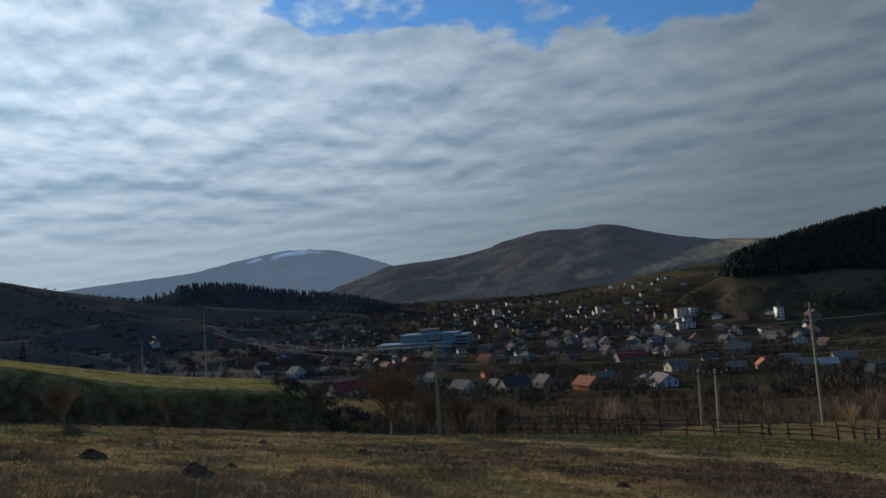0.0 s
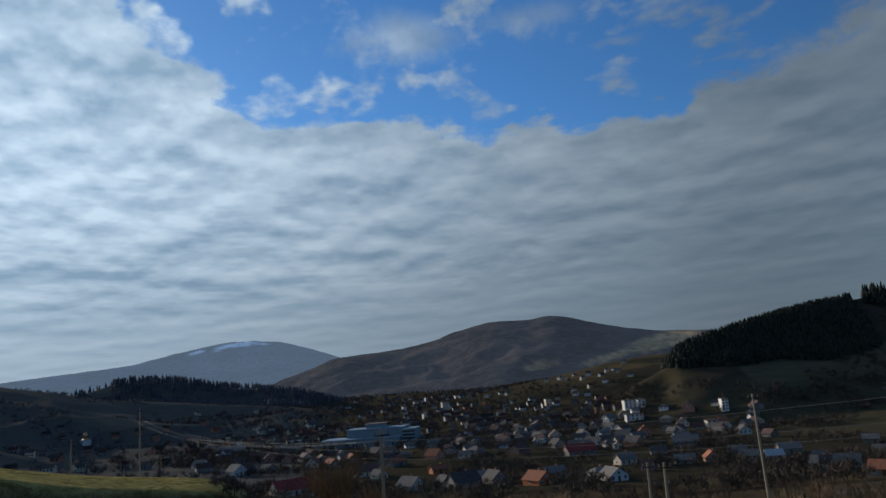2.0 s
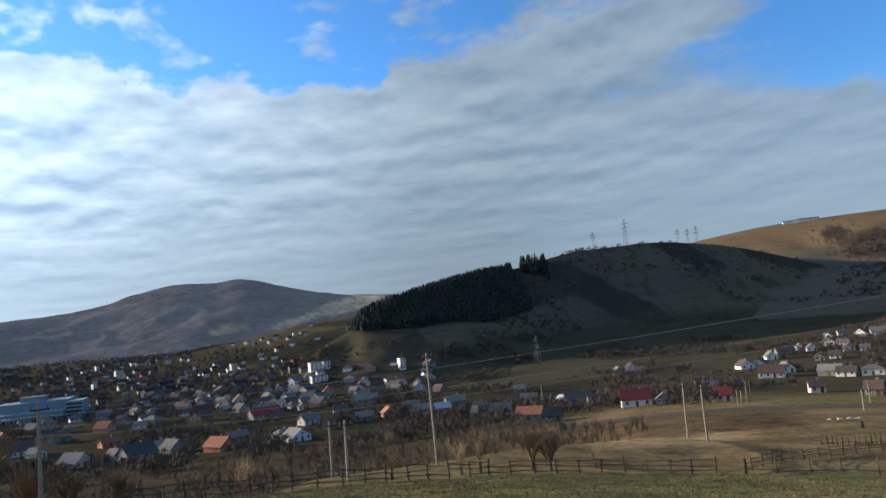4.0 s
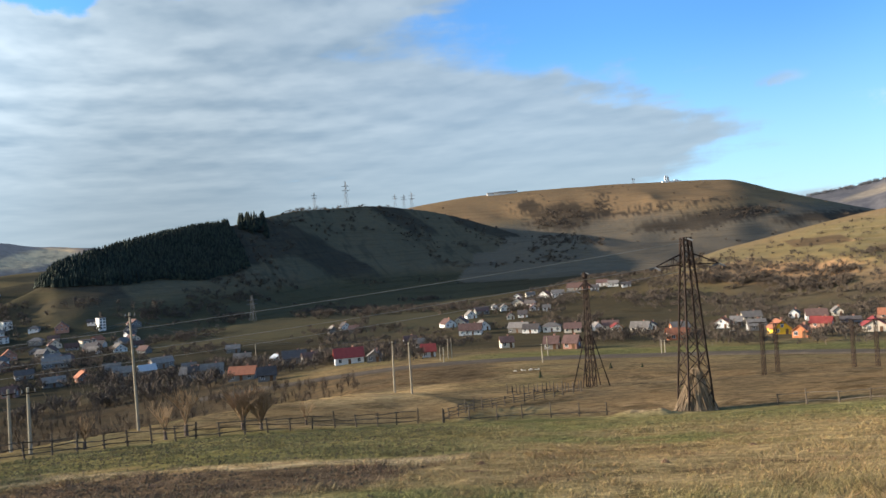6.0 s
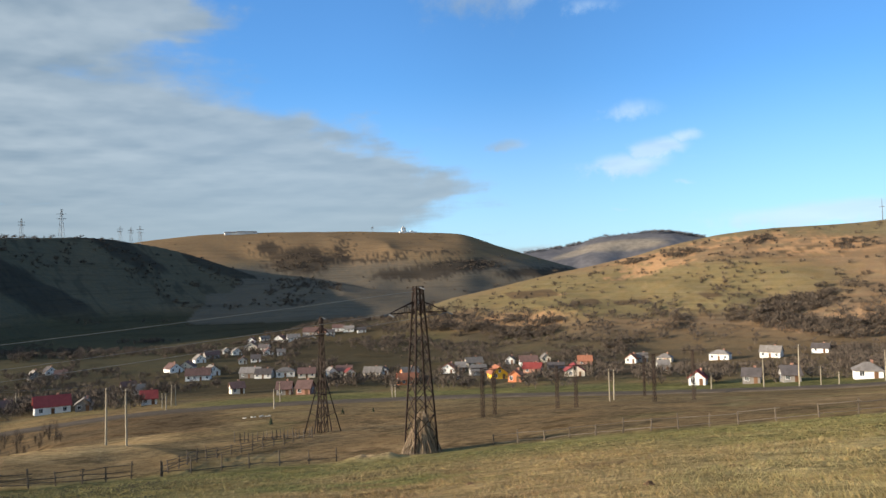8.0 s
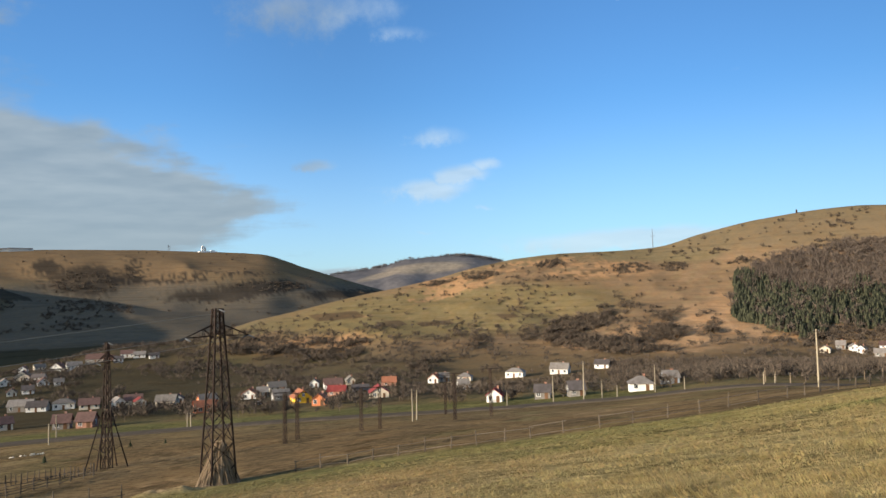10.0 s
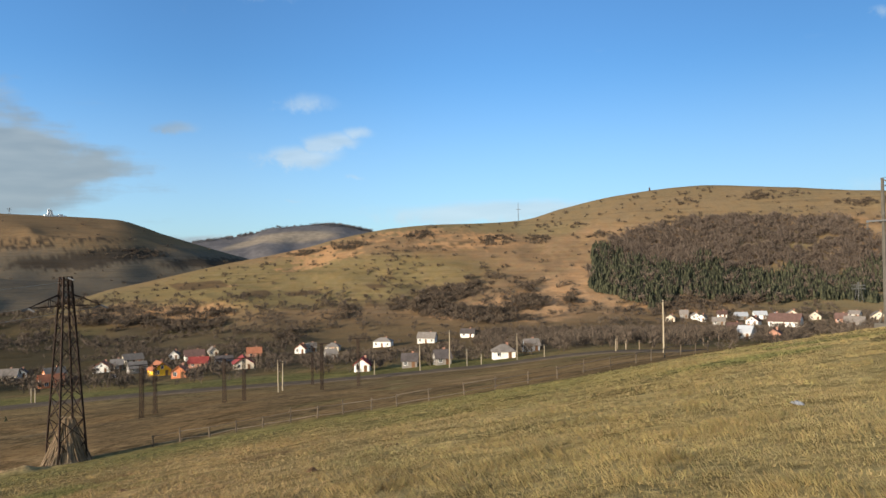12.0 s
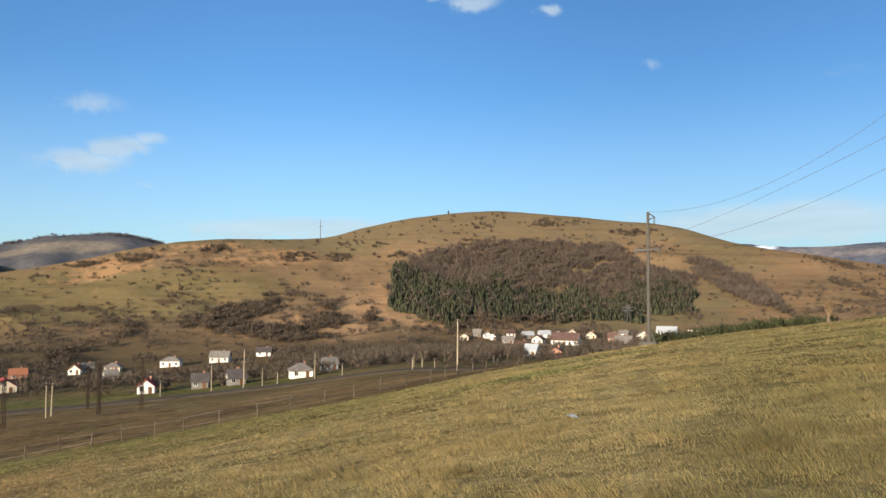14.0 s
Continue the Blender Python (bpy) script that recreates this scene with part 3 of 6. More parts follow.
radii = np.concatenate([np.geomspace(2.0, 10, 12)[:-1], np.geomspace(10, 60, 55)[:-1], np.geomspace(60, 135, 45)[:-1], np.geomspace(135, 380, 30)[:-1], np.geomspace(380, 1100, 125)[:-1], np.geomspace(1100, 2000, 60)[:-1], np.geomspace(2000, 4950, 12)])
ground_mat = ground_material()
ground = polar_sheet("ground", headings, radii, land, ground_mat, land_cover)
tagged(ground, "grassy hillside falling to a wide valley between pasture hills", "ground", kind="structure")


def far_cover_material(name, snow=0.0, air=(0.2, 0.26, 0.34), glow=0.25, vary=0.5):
    """Distance: bare winter woods, with air haze added as a faint surface glow."""
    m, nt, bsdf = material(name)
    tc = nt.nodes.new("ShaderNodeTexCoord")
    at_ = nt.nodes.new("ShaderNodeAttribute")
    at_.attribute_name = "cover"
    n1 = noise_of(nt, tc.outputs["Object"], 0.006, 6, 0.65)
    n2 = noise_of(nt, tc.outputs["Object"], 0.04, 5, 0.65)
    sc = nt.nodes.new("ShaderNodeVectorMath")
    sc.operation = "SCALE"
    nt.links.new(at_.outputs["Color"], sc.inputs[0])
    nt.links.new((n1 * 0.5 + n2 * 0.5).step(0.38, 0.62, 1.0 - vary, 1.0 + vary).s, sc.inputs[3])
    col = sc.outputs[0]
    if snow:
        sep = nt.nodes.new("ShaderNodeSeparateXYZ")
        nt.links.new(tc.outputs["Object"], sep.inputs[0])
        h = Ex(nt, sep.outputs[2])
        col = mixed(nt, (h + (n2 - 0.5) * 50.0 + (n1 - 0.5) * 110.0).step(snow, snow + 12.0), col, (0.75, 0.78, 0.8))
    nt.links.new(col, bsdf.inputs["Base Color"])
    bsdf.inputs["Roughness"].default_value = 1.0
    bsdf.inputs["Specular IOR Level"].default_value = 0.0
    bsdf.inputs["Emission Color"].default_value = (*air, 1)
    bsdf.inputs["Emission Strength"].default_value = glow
    return m


def far_cover(woods, fields, spots, drifts=()):
    def cover(x, y, z):
        az, r = np.degrees(np.arctan2(x, y)), np.hypot(x, y)
        el = np.degrees(np.arctan2(z - EYE, r))
        n = fbm(x, y, 300, 3, 79)
        c = np.tile(np.array(woods), (len(x), 1))
        for a0, e0, wa, we, tilt in spots:
            c = blend(c, fields, patch(az + n, el + n * 0.25, a0, e0, wa, we, tilt))
        for a0, e0, wa, we, tilt in drifts:
            c = blend(c, (0.85, 0.87, 0.9), patch(az + n * 0.3, el + n * 0.08, a0, e0, wa, we, tilt))
        return c
    return cover


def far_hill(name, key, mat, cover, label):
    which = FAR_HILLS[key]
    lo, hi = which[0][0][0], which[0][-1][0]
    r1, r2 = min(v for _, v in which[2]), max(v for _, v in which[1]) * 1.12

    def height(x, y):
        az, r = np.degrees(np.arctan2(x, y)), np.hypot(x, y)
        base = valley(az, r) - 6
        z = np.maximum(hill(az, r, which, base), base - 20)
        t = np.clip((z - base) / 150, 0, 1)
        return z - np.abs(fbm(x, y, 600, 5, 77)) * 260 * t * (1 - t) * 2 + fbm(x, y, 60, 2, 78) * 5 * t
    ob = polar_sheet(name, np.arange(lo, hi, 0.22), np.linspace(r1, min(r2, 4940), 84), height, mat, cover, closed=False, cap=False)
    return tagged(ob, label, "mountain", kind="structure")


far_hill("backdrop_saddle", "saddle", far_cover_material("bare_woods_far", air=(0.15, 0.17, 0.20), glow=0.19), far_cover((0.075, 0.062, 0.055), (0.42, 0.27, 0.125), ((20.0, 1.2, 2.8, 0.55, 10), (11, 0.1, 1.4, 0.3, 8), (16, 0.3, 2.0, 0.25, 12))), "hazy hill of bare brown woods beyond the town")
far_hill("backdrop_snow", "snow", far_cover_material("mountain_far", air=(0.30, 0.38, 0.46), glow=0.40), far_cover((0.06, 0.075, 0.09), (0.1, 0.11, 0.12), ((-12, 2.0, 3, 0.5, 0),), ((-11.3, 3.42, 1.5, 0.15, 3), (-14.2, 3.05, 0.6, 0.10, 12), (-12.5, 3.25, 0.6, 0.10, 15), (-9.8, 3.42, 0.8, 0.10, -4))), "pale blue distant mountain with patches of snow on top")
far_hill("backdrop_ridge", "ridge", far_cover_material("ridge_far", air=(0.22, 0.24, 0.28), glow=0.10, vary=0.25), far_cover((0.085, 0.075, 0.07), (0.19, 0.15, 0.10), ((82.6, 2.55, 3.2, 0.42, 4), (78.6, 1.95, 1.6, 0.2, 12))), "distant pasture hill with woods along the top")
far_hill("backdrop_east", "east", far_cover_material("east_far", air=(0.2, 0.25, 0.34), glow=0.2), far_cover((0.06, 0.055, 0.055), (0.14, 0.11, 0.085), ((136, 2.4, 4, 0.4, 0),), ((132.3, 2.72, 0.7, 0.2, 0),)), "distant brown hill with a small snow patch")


# ---- building helpers ----
class Shape:
    """Collects vertices and faces of one mesh."""
    def __init__(self):
        self.v, self.f = [], []

    def add(self, verts, faces):
        n = len(self.v)
        self.v += [tuple(p) for p in verts]
        self.f += [tuple(n + i for i in f) for f in faces]
        return self

    def box(self, x0, y0, z0, x1, y1, z1):
        p = [(x, y, z) for z in (z0, z1) for x, y in ((x0, y0), (x1, y0), (x1, y1), (x0, y1))]
        return self.add(p, [(3, 2, 1, 0), (4, 5, 6, 7), (0, 1, 5, 4), (1, 2, 6, 5), (2, 3, 7, 6), (3, 0, 4, 7)])

    def tube(self, a, b, ra, rb=None, n=6, ends=True):
        a, b = Vector(a), Vector(b)
        rb = ra if rb is None else rb
        d = (b - a).normalized()
        s = d.orthogonal().normalized()
        t = d.cross(s)
        ring = [(math.cos(2 * math.pi * i / n), math.sin(2 * math.pi * i / n)) for i in range(n)]
        p = [a + (s * c + t * q) * ra for c, q in ring] + [b + (s * c + t * q) * rb for c, q in ring]
        f = [(i, (i + 1) % n, n + (i + 1) % n, n + i) for i in range(n)]
        if ends:
            f += [tuple(range(n - 1, -1, -1)), tuple(range(n, 2 * n))]
        return self.add(p, f)

    def mesh(self, name, mat, soft=False):
        me = bpy.data.meshes.new(name)
        me.from_pydata(self.v, [], self.f)
        me.materials.append(mat)
        if soft:
            me.polygons.foreach_set("use_smooth", [True] * len(me.polygons))
        me.update()
        return me


def part(name, shape, mat, parent=None, label="", soft=False):
    me = shape if isinstance(shape, bpy.types.Mesh) else shape.mesh(name, mat, soft)
    ob = new(name, me)
    ob.parent = parent
    if label:
        ob["label"] = label
    return ob


def thing(name, m, label, category, group=""):
    ob = new(name)
    ob.empty_display_size = 0.2
    ob.matrix_basis = m
    return tagged(ob, label, category, group)


def facing(p, az, turn=0.0):
    """A pose on the ground whose own y axis points away from the viewer."""
    return pose(p[0], p[1], p[2], 0, 0, -az + turn)


rng = random.Random(7)
steel = plain("rusty_steel", (0.04, 0.027, 0.02), 0.75, 0.4, 2.0, metal=0.2)
dull_steel = plain("dull_steel", (0.12, 0.12, 0.12), 0.6, 0.3, 2.0, metal=0.4)
concrete = plain("weathered_concrete", (0.33, 0.275, 0.19), 0.9, 0.25, 1.5)
old_wood = plain("grey_old_wood", (0.105, 0.082, 0.058), 0.9, 0.4, 4.0)
pole_wood = plain("pole_wood", (0.20, 0.15, 0.10), 0.9, 0.35, 2.0)
hay_mat = plain("old_maize_stalks", (0.26, 0.19, 0.12), 0.95, 0.45, 5.0)
porcelain = plain("insulator_glass", (0.12, 0.12, 0.12), 0.65, 0.1, 4.0, spec=0.15)
wire_mat = plain("aluminium_wire", (0.13, 0.125, 0.115), 0.7, 0.1, 1.0, spec=0.1)
bark = plain("winter_bark", (0.14, 0.105, 0.08), 0.95, 0.35, 3.0)
twig = plain("winter_twigs", (0.23, 0.155, 0.085), 0.95, 0.35, 1.0)
soil_mat = plain("mole_soil", (0.17, 0.105, 0.062), 1.0, 0.5, 9.0, spec=0.0, bump=1.0)
asphalt = plain("worn_asphalt", (0.13, 0.098, 0.066), 0.95, 0.3, 0.3, spec=0.05)

WALLS = {"W": plain("white_plaster", (0.68, 0.65, 0.59), 0.9, 0.18, 0.6), "C": plain("cream_plaster", (0.62, 0.53, 0.40), 0.9, 0.12, 0.6),
         "G": plain("grey_render", (0.22, 0.20, 0.175), 0.9, 0.25, 0.6), "O": plain("orange_plaster", (0.55, 0.20, 0.09), 0.9, 0.12, 0.6),
         "Y": plain("yellow_plaster", (0.85, 0.48, 0.04), 0.9, 0.12, 0.6), "B": plain("red_brick_wall", (0.36, 0.19, 0.13), 0.9, 0.25, 1.2),
         "L": plain("pale_blue_render", (0.27, 0.30, 0.33), 0.9, 0.2, 0.6)}
ROOFS = {"g": plain("grey_slate_roof", (0.19, 0.165, 0.14), 0.95, 0.3, 0.8), "r": plain("red_sheet_roof", (0.23, 0.048, 0.04), 0.7, 0.25, 0.8),
         "o": plain("orange_tile_roof", (0.31, 0.125, 0.068), 0.85, 0.25, 1.0), "d": plain("dark_roof", (0.095, 0.08, 0.072), 0.8, 0.3, 0.8),
         "b": plain("brown_roof", (0.125, 0.075, 0.06), 0.8, 0.3, 0.8), "w": plain("pale_tin_roof", (0.45, 0.46, 0.46), 0.5, 0.12, 0.8, metal=0.2),
         "l": plain("blue_tin_roof", (0.22, 0.28, 0.33), 0.6, 0.15, 0.8)}
glass = plain("window_glass", (0.03, 0.035, 0.04), 0.08, 0.2, 1.0, spec=0.6)
frame_white = plain("white_window_frame", (0.75, 0.74, 0.71), 0.6, 0.08, 2.0)
door_brown = plain("brown_door", (0.14, 0.075, 0.04), 0.6, 0.2, 2.0)
WALL_WORDS = {"W": "white plastered", "C": "cream plastered", "G": "grey rendered", "O": "orange plastered", "Y": "bright yellow plastered", "B": "red brick", "L": "pale blue rendered"}
ROOF_WORDS = {"g": "grey slate", "r": "red sheet-metal", "o": "orange tiled", "d": "dark weathered", "b": "brown sheet", "w": "pale tin", "l": "blue tin"}
FORM_WORDS = {"0": "gabled", "1": "steep gabled", "2": "hipped"}

_window = {}


def window_mesh(w, h):
    key = (round(w, 1), round(h, 1))
    if key not in _window:
        s = Shape()
        for x0, z0, x1, z1 in ((-w / 2, -h / 2, -w / 2 + 0.09, h / 2), (w / 2 - 0.09, -h / 2, w / 2, h / 2), (-w / 2 + 0.09, h / 2 - 0.09, w / 2 - 0.09, h / 2),
                               (-w / 2 + 0.09, -h / 2, w / 2 - 0.09, -h / 2 + 0.09), (-0.035, -h / 2 + 0.09, 0.035, h / 2 - 0.09)):
            s.box(x0, -0.06, z0, x1, 0.05, z1)
        p = Shape().box(-w / 2 + 0.05, -0.02, -h / 2 + 0.05, w / 2 - 0.05, 0.03, h / 2 - 0.05)
        _window[key] = s.mesh("window", frame_white), p.mesh("pane", glass)
    return _window[key]


def put_window(parent, x, y, z, w, h, turn=0.0):
    f, p = window_mesh(w, h)
    ob = part("window", f, frame_white, parent)
    ob.matrix_basis = pose(x, y, z, 0, 0, turn)
    part("pane", p, glass, ob)


HOMES = []


def house(p, az, w, code, turn=0.0, detail=True, label="", name="house", tall=0):
    wall, roof, form = code
    HOMES.append((az, math.hypot(p[0], p[1]), math.degrees(0.6 * w / math.hypot(p[0], p[1]))))
    gable_front = form == "1"
    d = w * (1.15 if gable_front else 0.7)
    d = min(max(d, 5.5), 9.5)
    storeys = 2 if (form == "2" and 16 > w > 11 and rng.random() < 0.5) or tall else 1
    h = (2.3 if w < 9 else 2.8) * storeys + (tall * 2.8 if tall else 0)
    t = thing(name, facing(p, az, turn), label or f"{WALL_WORDS[wall]} village house under a {ROOF_WORDS[roof]} {FORM_WORDS[form]} roof", "house", "village houses")
    x, y = w / 2, d / 2
    over = 0.45
    rise = (w if gable_front else d) * rng.uniform(0.32, 0.43) * (0.85 if form == "2" else 1)
    body = Shape()
    if form == "2":
        body.box(-x, -y, -1.5, x, y, h)
    else:
        if gable_front:
            prof = [(-x, -1.5), (x, -1.5), (x, h), (0, h + rise), (-x, h)]
            pts = [(u, -y, q) for u, q in prof] + [(u, y, q) for u, q in prof]
        else:
            prof = [(-y, -1.5), (y, -1.5), (y, h), (0, h + rise), (-y, h)]
            pts = [(x, u, q) for u, q in prof] + [(-x, u, q) for u, q in prof]
        body.add(pts, [(0, 1, 2, 3, 4), (9, 8, 7, 6, 5)] + [(i, i + 5, (i + 1) % 5 + 5, (i + 1) % 5) for i in range(5)])
    part("wall", body, WALLS[wall], t)
    rf = Shape()
    if form == "2":
        ex, ey, k = x + over, y + over, min(y, x) * 0.95
        pts = [(-ex, -ey, h - 0.1), (ex, -ey, h - 0.1), (ex, ey, h - 0.1), (-ex, ey, h - 0.1), (-x + k, 0, h + rise), (x - k, 0, h + rise)]
        pts += [(q[0], q[1], q[2] + 0.16) for q in pts]
        rf.add(pts, [(6, 7, 11, 10), (7, 8, 11), (8, 9, 10, 11), (9, 6, 10), (0, 4, 5, 1), (1, 5, 2), (2, 5, 4, 3), (3, 4, 0), (0, 1, 7, 6), (1, 2, 8, 7), (2, 3, 9, 8), (3, 0, 6, 9)])
    else:
        half, length = (x, y) if gable_front else (y, x)
        drop = over * rise / half
        prof = [(-half - over, h - drop + 0.02), (0, h + rise + 0.02), (half + over, h - drop + 0.02), (half + over, h - drop + 0.2), (0, h + rise + 0.22), (-half - over, h - drop + 0.2)]
        L = length + over
        pts = [((u, s * L, q) if gable_front else (s * L, -u, q)) for s in (-1, 1) for u, q in prof]
        rf.add(pts, [(0, 1, 4, 5), (1, 2, 3, 4), (11, 10, 7, 6), (10, 9, 8, 7)] + [(i, i + 6, (i + 1) % 6 + 6, (i + 1) % 6) for i in range(6)])
    part("roof", rf, ROOFS[roof], t)
    if detail:
        cx, cy = (x * 0.35, y * 0.2)
        top = h + rise + 0.7
        c = Shape().box(cx - 0.3, cy - 0.3, h, cx + 0.3, cy + 0.3, top).box(cx - 0.38, cy - 0.38, top - 0.18, cx + 0.38, cy + 0.38, top - 0.02)
        part("chimney", c, WALLS["B"], t)
    n = max(2, min(5, round(w / 3.0)))
    for s in range(int(round(h / 2.8)) if detail else 1):
        zc = 1.55 + s * 2.8
        for i in range(n):
            xi = -x + (i + 0.5) * 2 * x / n
            if s == 0 and i == n // 2 and detail:
                part("door", Shape().box(xi - 0.5, -y - 0.05, 0.0, xi + 0.5, -y + 0.04, 2.1), door_brown, t)
            else:
                put_window(t, xi, -y, zc, 1.2, 1.4)
        if detail:
            for sgn in (-1, 1):
                put_window(t, sgn * x, 0.15 * y, zc, 1.1, 1.4, 90 * sgn)
    if gable_front and w > 6:
        put_window(t, 0, -y, h + rise * 0.35, 1.0, 1.1)
    return t


UPPER_VILLAGE = [
    (49.47, -5.84, 1.13, "Cb1"), (50.25, -6.58, 1.74, "Wb0"), (51.17, -6.28, 0.96, "Wg1"), (50.31, -5.34, 0.78, "Wg1"), (51.16, -5.10, 1.05, "Gb0"),
    (52.20, -4.79, 0.52, "Wg1"), (52.95, -4.91, 0.70, "Wg1"), (53.99, -4.63, 0.96, "Cb1"), (54.97, -3.98, 0.70, "Cg0"), (55.20, -5.02, 0.70, "Wb1"),
    (54.32, -5.51, 0.70, "Wd0"), (53.96, -6.61, 1.48, "Gg0"), (57.06, -4.05, 0.96, "Wg0"), (58.48, -3.67, 1.31, "Gb0"), (60.43, -3.43, 0.87, "Wb0"),
    (61.22, -3.51, 0.78, "Wg0"), (59.84, -3.74, 0.61, "Wd0"), (59.25, -3.59, 0.61, "Bb0"),
]
CENTRE_ROW = [
    (56.46, -6.67, 1.48, "Wg2"), (58.02, -6.81, 1.39, "Cb0"), (60.81, -6.71, 1.31, "Cb0"), (61.25, -6.85, 0.78, "Wr1"), (59.83, -6.77, 0.61, "Wg1"),
    (63.01, -6.95, 1.48, "Cg0"), (63.82, -6.83, 0.44, "Wd1"), (65.78, -7.09, 1.39, "Og0"), (65.57, -7.62, 1.57, "Oo0"), (52.93, -7.71, 1.05, "Cb0"),
    (56.39, -7.99, 0.87, "Gb0"), (57.90, -8.03, 1.13, "Bb0"),
]
ORANGE_ROW = [
    (68.79, -6.86, 1.22, "Wo1"), (69.68, -6.72, 0.52, "Gg0"), (70.70, -6.39, 1.39, "Cg0"), (70.99, -7.07, 1.31, "Gg0"), (72.48, -7.33, 1.39, "Yo1"),
    (73.89, -7.58, 0.96, "Oo1"), (73.48, -6.23, 0.44, "Wd1"), (74.86, -6.39, 1.48, "Wb0"), (75.19, -6.95, 1.48, "Br0"), (76.16, -6.13, 0.61, "Cg1"),
    (76.92, -6.91, 1.31, "Gd0"), (78.29, -7.19, 1.57, "Cr1"), (79.09, -6.37, 1.13, "Bo0"), (82.54, -6.21, 0.87, "Wo1"), (83.27, -6.14, 0.78, "Gg0"),
    (84.89, -6.15, 1.13, "Cg2"), (84.74, -6.78, 0.52, "Wg0"),
]
EAST_ROW = [
    (88.72, -5.93, 1.57, "Wg2"), (92.10, -5.72, 1.57, "Wg0"), (95.23, -5.34, 1.22, "Wd0"), (87.14, -8.12, 1.13, "Wr1"), (90.76, -7.90, 1.31, "Gd0"),
    (93.19, -7.67, 0.87, "Gd0"), (97.93, -7.18, 1.92, "Wg2"), (100.02, -6.43, 1.22, "Lg0"),
]
FAR_EAST = [
    (110.33, -4.20, 0.78, "Cg1"), (111.27, -3.94, 0.70, "Gg0"), (112.04, -4.05, 0.61, "Wg1"), (112.51, -4.18, 0.52, "Wg1"),
    (113.87, -3.94, 0.78, "Wb0"), (113.65, -4.45, 1.05, "Gg0"), (115.13, -4.05, 1.05, "Gw0"), (116.39, -3.94, 1.05, "Ww0"),
    (115.97, -4.41, 1.05, "Wb1"), (117.38, -4.05, 0.78, "Ww1"), (118.45, -3.90, 1.05, "Cg1"), (118.04, -4.49, 2.53, "Wb0"),
    (119.88, -3.99, 0.96, "Cg1"), (114.71, -4.98, 1.22, "Bb0"), (115.46, -5.35, 0.78, "Ww0"), (117.29, -5.43, 1.13, "Bb1"),
    (121.48, -4.16, 0.87, "Bb0"), (122.28, -3.81, 0.87, "Wg0"), (123.65, -3.93, 1.05, "Cg1"), (122.27, -4.38, 1.48, "Gg0"),
    (125.38, -3.68, 1.74, "Ww0"), (127.27, -3.43, 1.13, "Cb2"),
]
ROADSIDE = [
    (35.43, -7.64, 0.87, "Ww1"), (36.72, -7.76, 1.74, "Gd0"), (37.88, -7.86, 1.13, "Gb0"), (40.78, -8.11, 2.18, "Wr0"), (42.75, -8.14, 1.05, "Gg1"),
    (39.71, -5.79, 0.78, "Gg1"), (40.64, -5.56, 0.78, "Wd1"), (41.32, -5.83, 0.78, "Gb0"), (45.54, -7.02, 0.96, "Gb0"), (46.21, -7.32, 0.87, "Cg0"),
    (46.89, -8.06, 0.96, "Wr0"), (32.95, -8.58, 1.92, "Go0"), (30.79, -8.06, 1.57, "Gg0"), (34.64, -8.84, 1.31, "Gd0"), (32.97, -7.27, 1.22, "Gg0"),
    (32.35, -6.53, 0.96, "Gg0"), (29.19, -8.09, 1.13, "Gg0"),
]
NEAR_TOWN = [
    (-12.00, -5.87, 1.13, "Wg1"), (-12.89, -6.77, 1.57, "Gd0"), (-8.25, -7.65, 2.70, "Cr0"), (-2.99, -6.84, 2.00, "Cb0"),
    (-1.84, -7.11, 0.87, "Cg1"), (-0.49, -6.36, 1.31, "Go0"), (0.46, -8.12, 1.48, "Cg1"), (2.58, -7.09, 1.22, "Oo0"), (2.94, -8.00, 0.70, "Cg1"),
    (4.34, -8.22, 2.18, "Gd0"), (6.71, -8.11, 1.31, "Gg1"), (5.87, -7.85, 0.70, "Gg0"), (9.90, -8.41, 1.57, "Oo1"), (11.11, -7.93, 1.48, "Gg0"),
    (13.13, -6.54, 2.27, "Gr0"), (14.33, -8.16, 1.48, "Wg2"), (15.32, -8.44, 1.48, "Wg1"), (16.29, -7.38, 1.39, "Cg0"),
]
# some white walls are set to grey here, standing for cloud shade
NEAR_TOWN_EAST = [
    (15.87, -6.26, 0.52, "Cg1"), (10.01, -5.58, 0.44, "Wg1"), (20.43, -7.53, 1.39, "Gg0"), (22.24, -7.43, 0.96, "Bo1"), (24.09, -7.01, 1.13, "Gg0"),
    (24.77, -7.41, 1.31, "Gg0"), (26.34, -7.45, 1.13, "Gw0"), (27.34, -7.09, 1.48, "Gg0"), (29.63, -8.09, 0.96, "Gd0"), (29.19, -7.64, 0.96, "Gg0"),
    (18.70, -6.79, 1.13, "Gd0"), (17.82, -7.88, 0.87, "Bb0"), (-8.13, -4.71, 1.74, "Gg0"), (-12.32, -4.37, 2.61, "Gg0"), (25.83, -5.48, 0.78, "Gb0"),
    (20.66, -6.27, 1.74, "Gg0"),
]
NEAR_POLES = [(-18.19, -5.06, -0.61), (-1.34, -10.66, -3.59), (25.84, -11.04, -2.98), (17.99, -10.11, -7.30), (19.12, -11.34, -7.35), (44.37, -11.13, -6.70), (45.69, -10.98, -6.87), (-22.45, -4.75, -2.29), (110.03, -6.26, -2.61)]
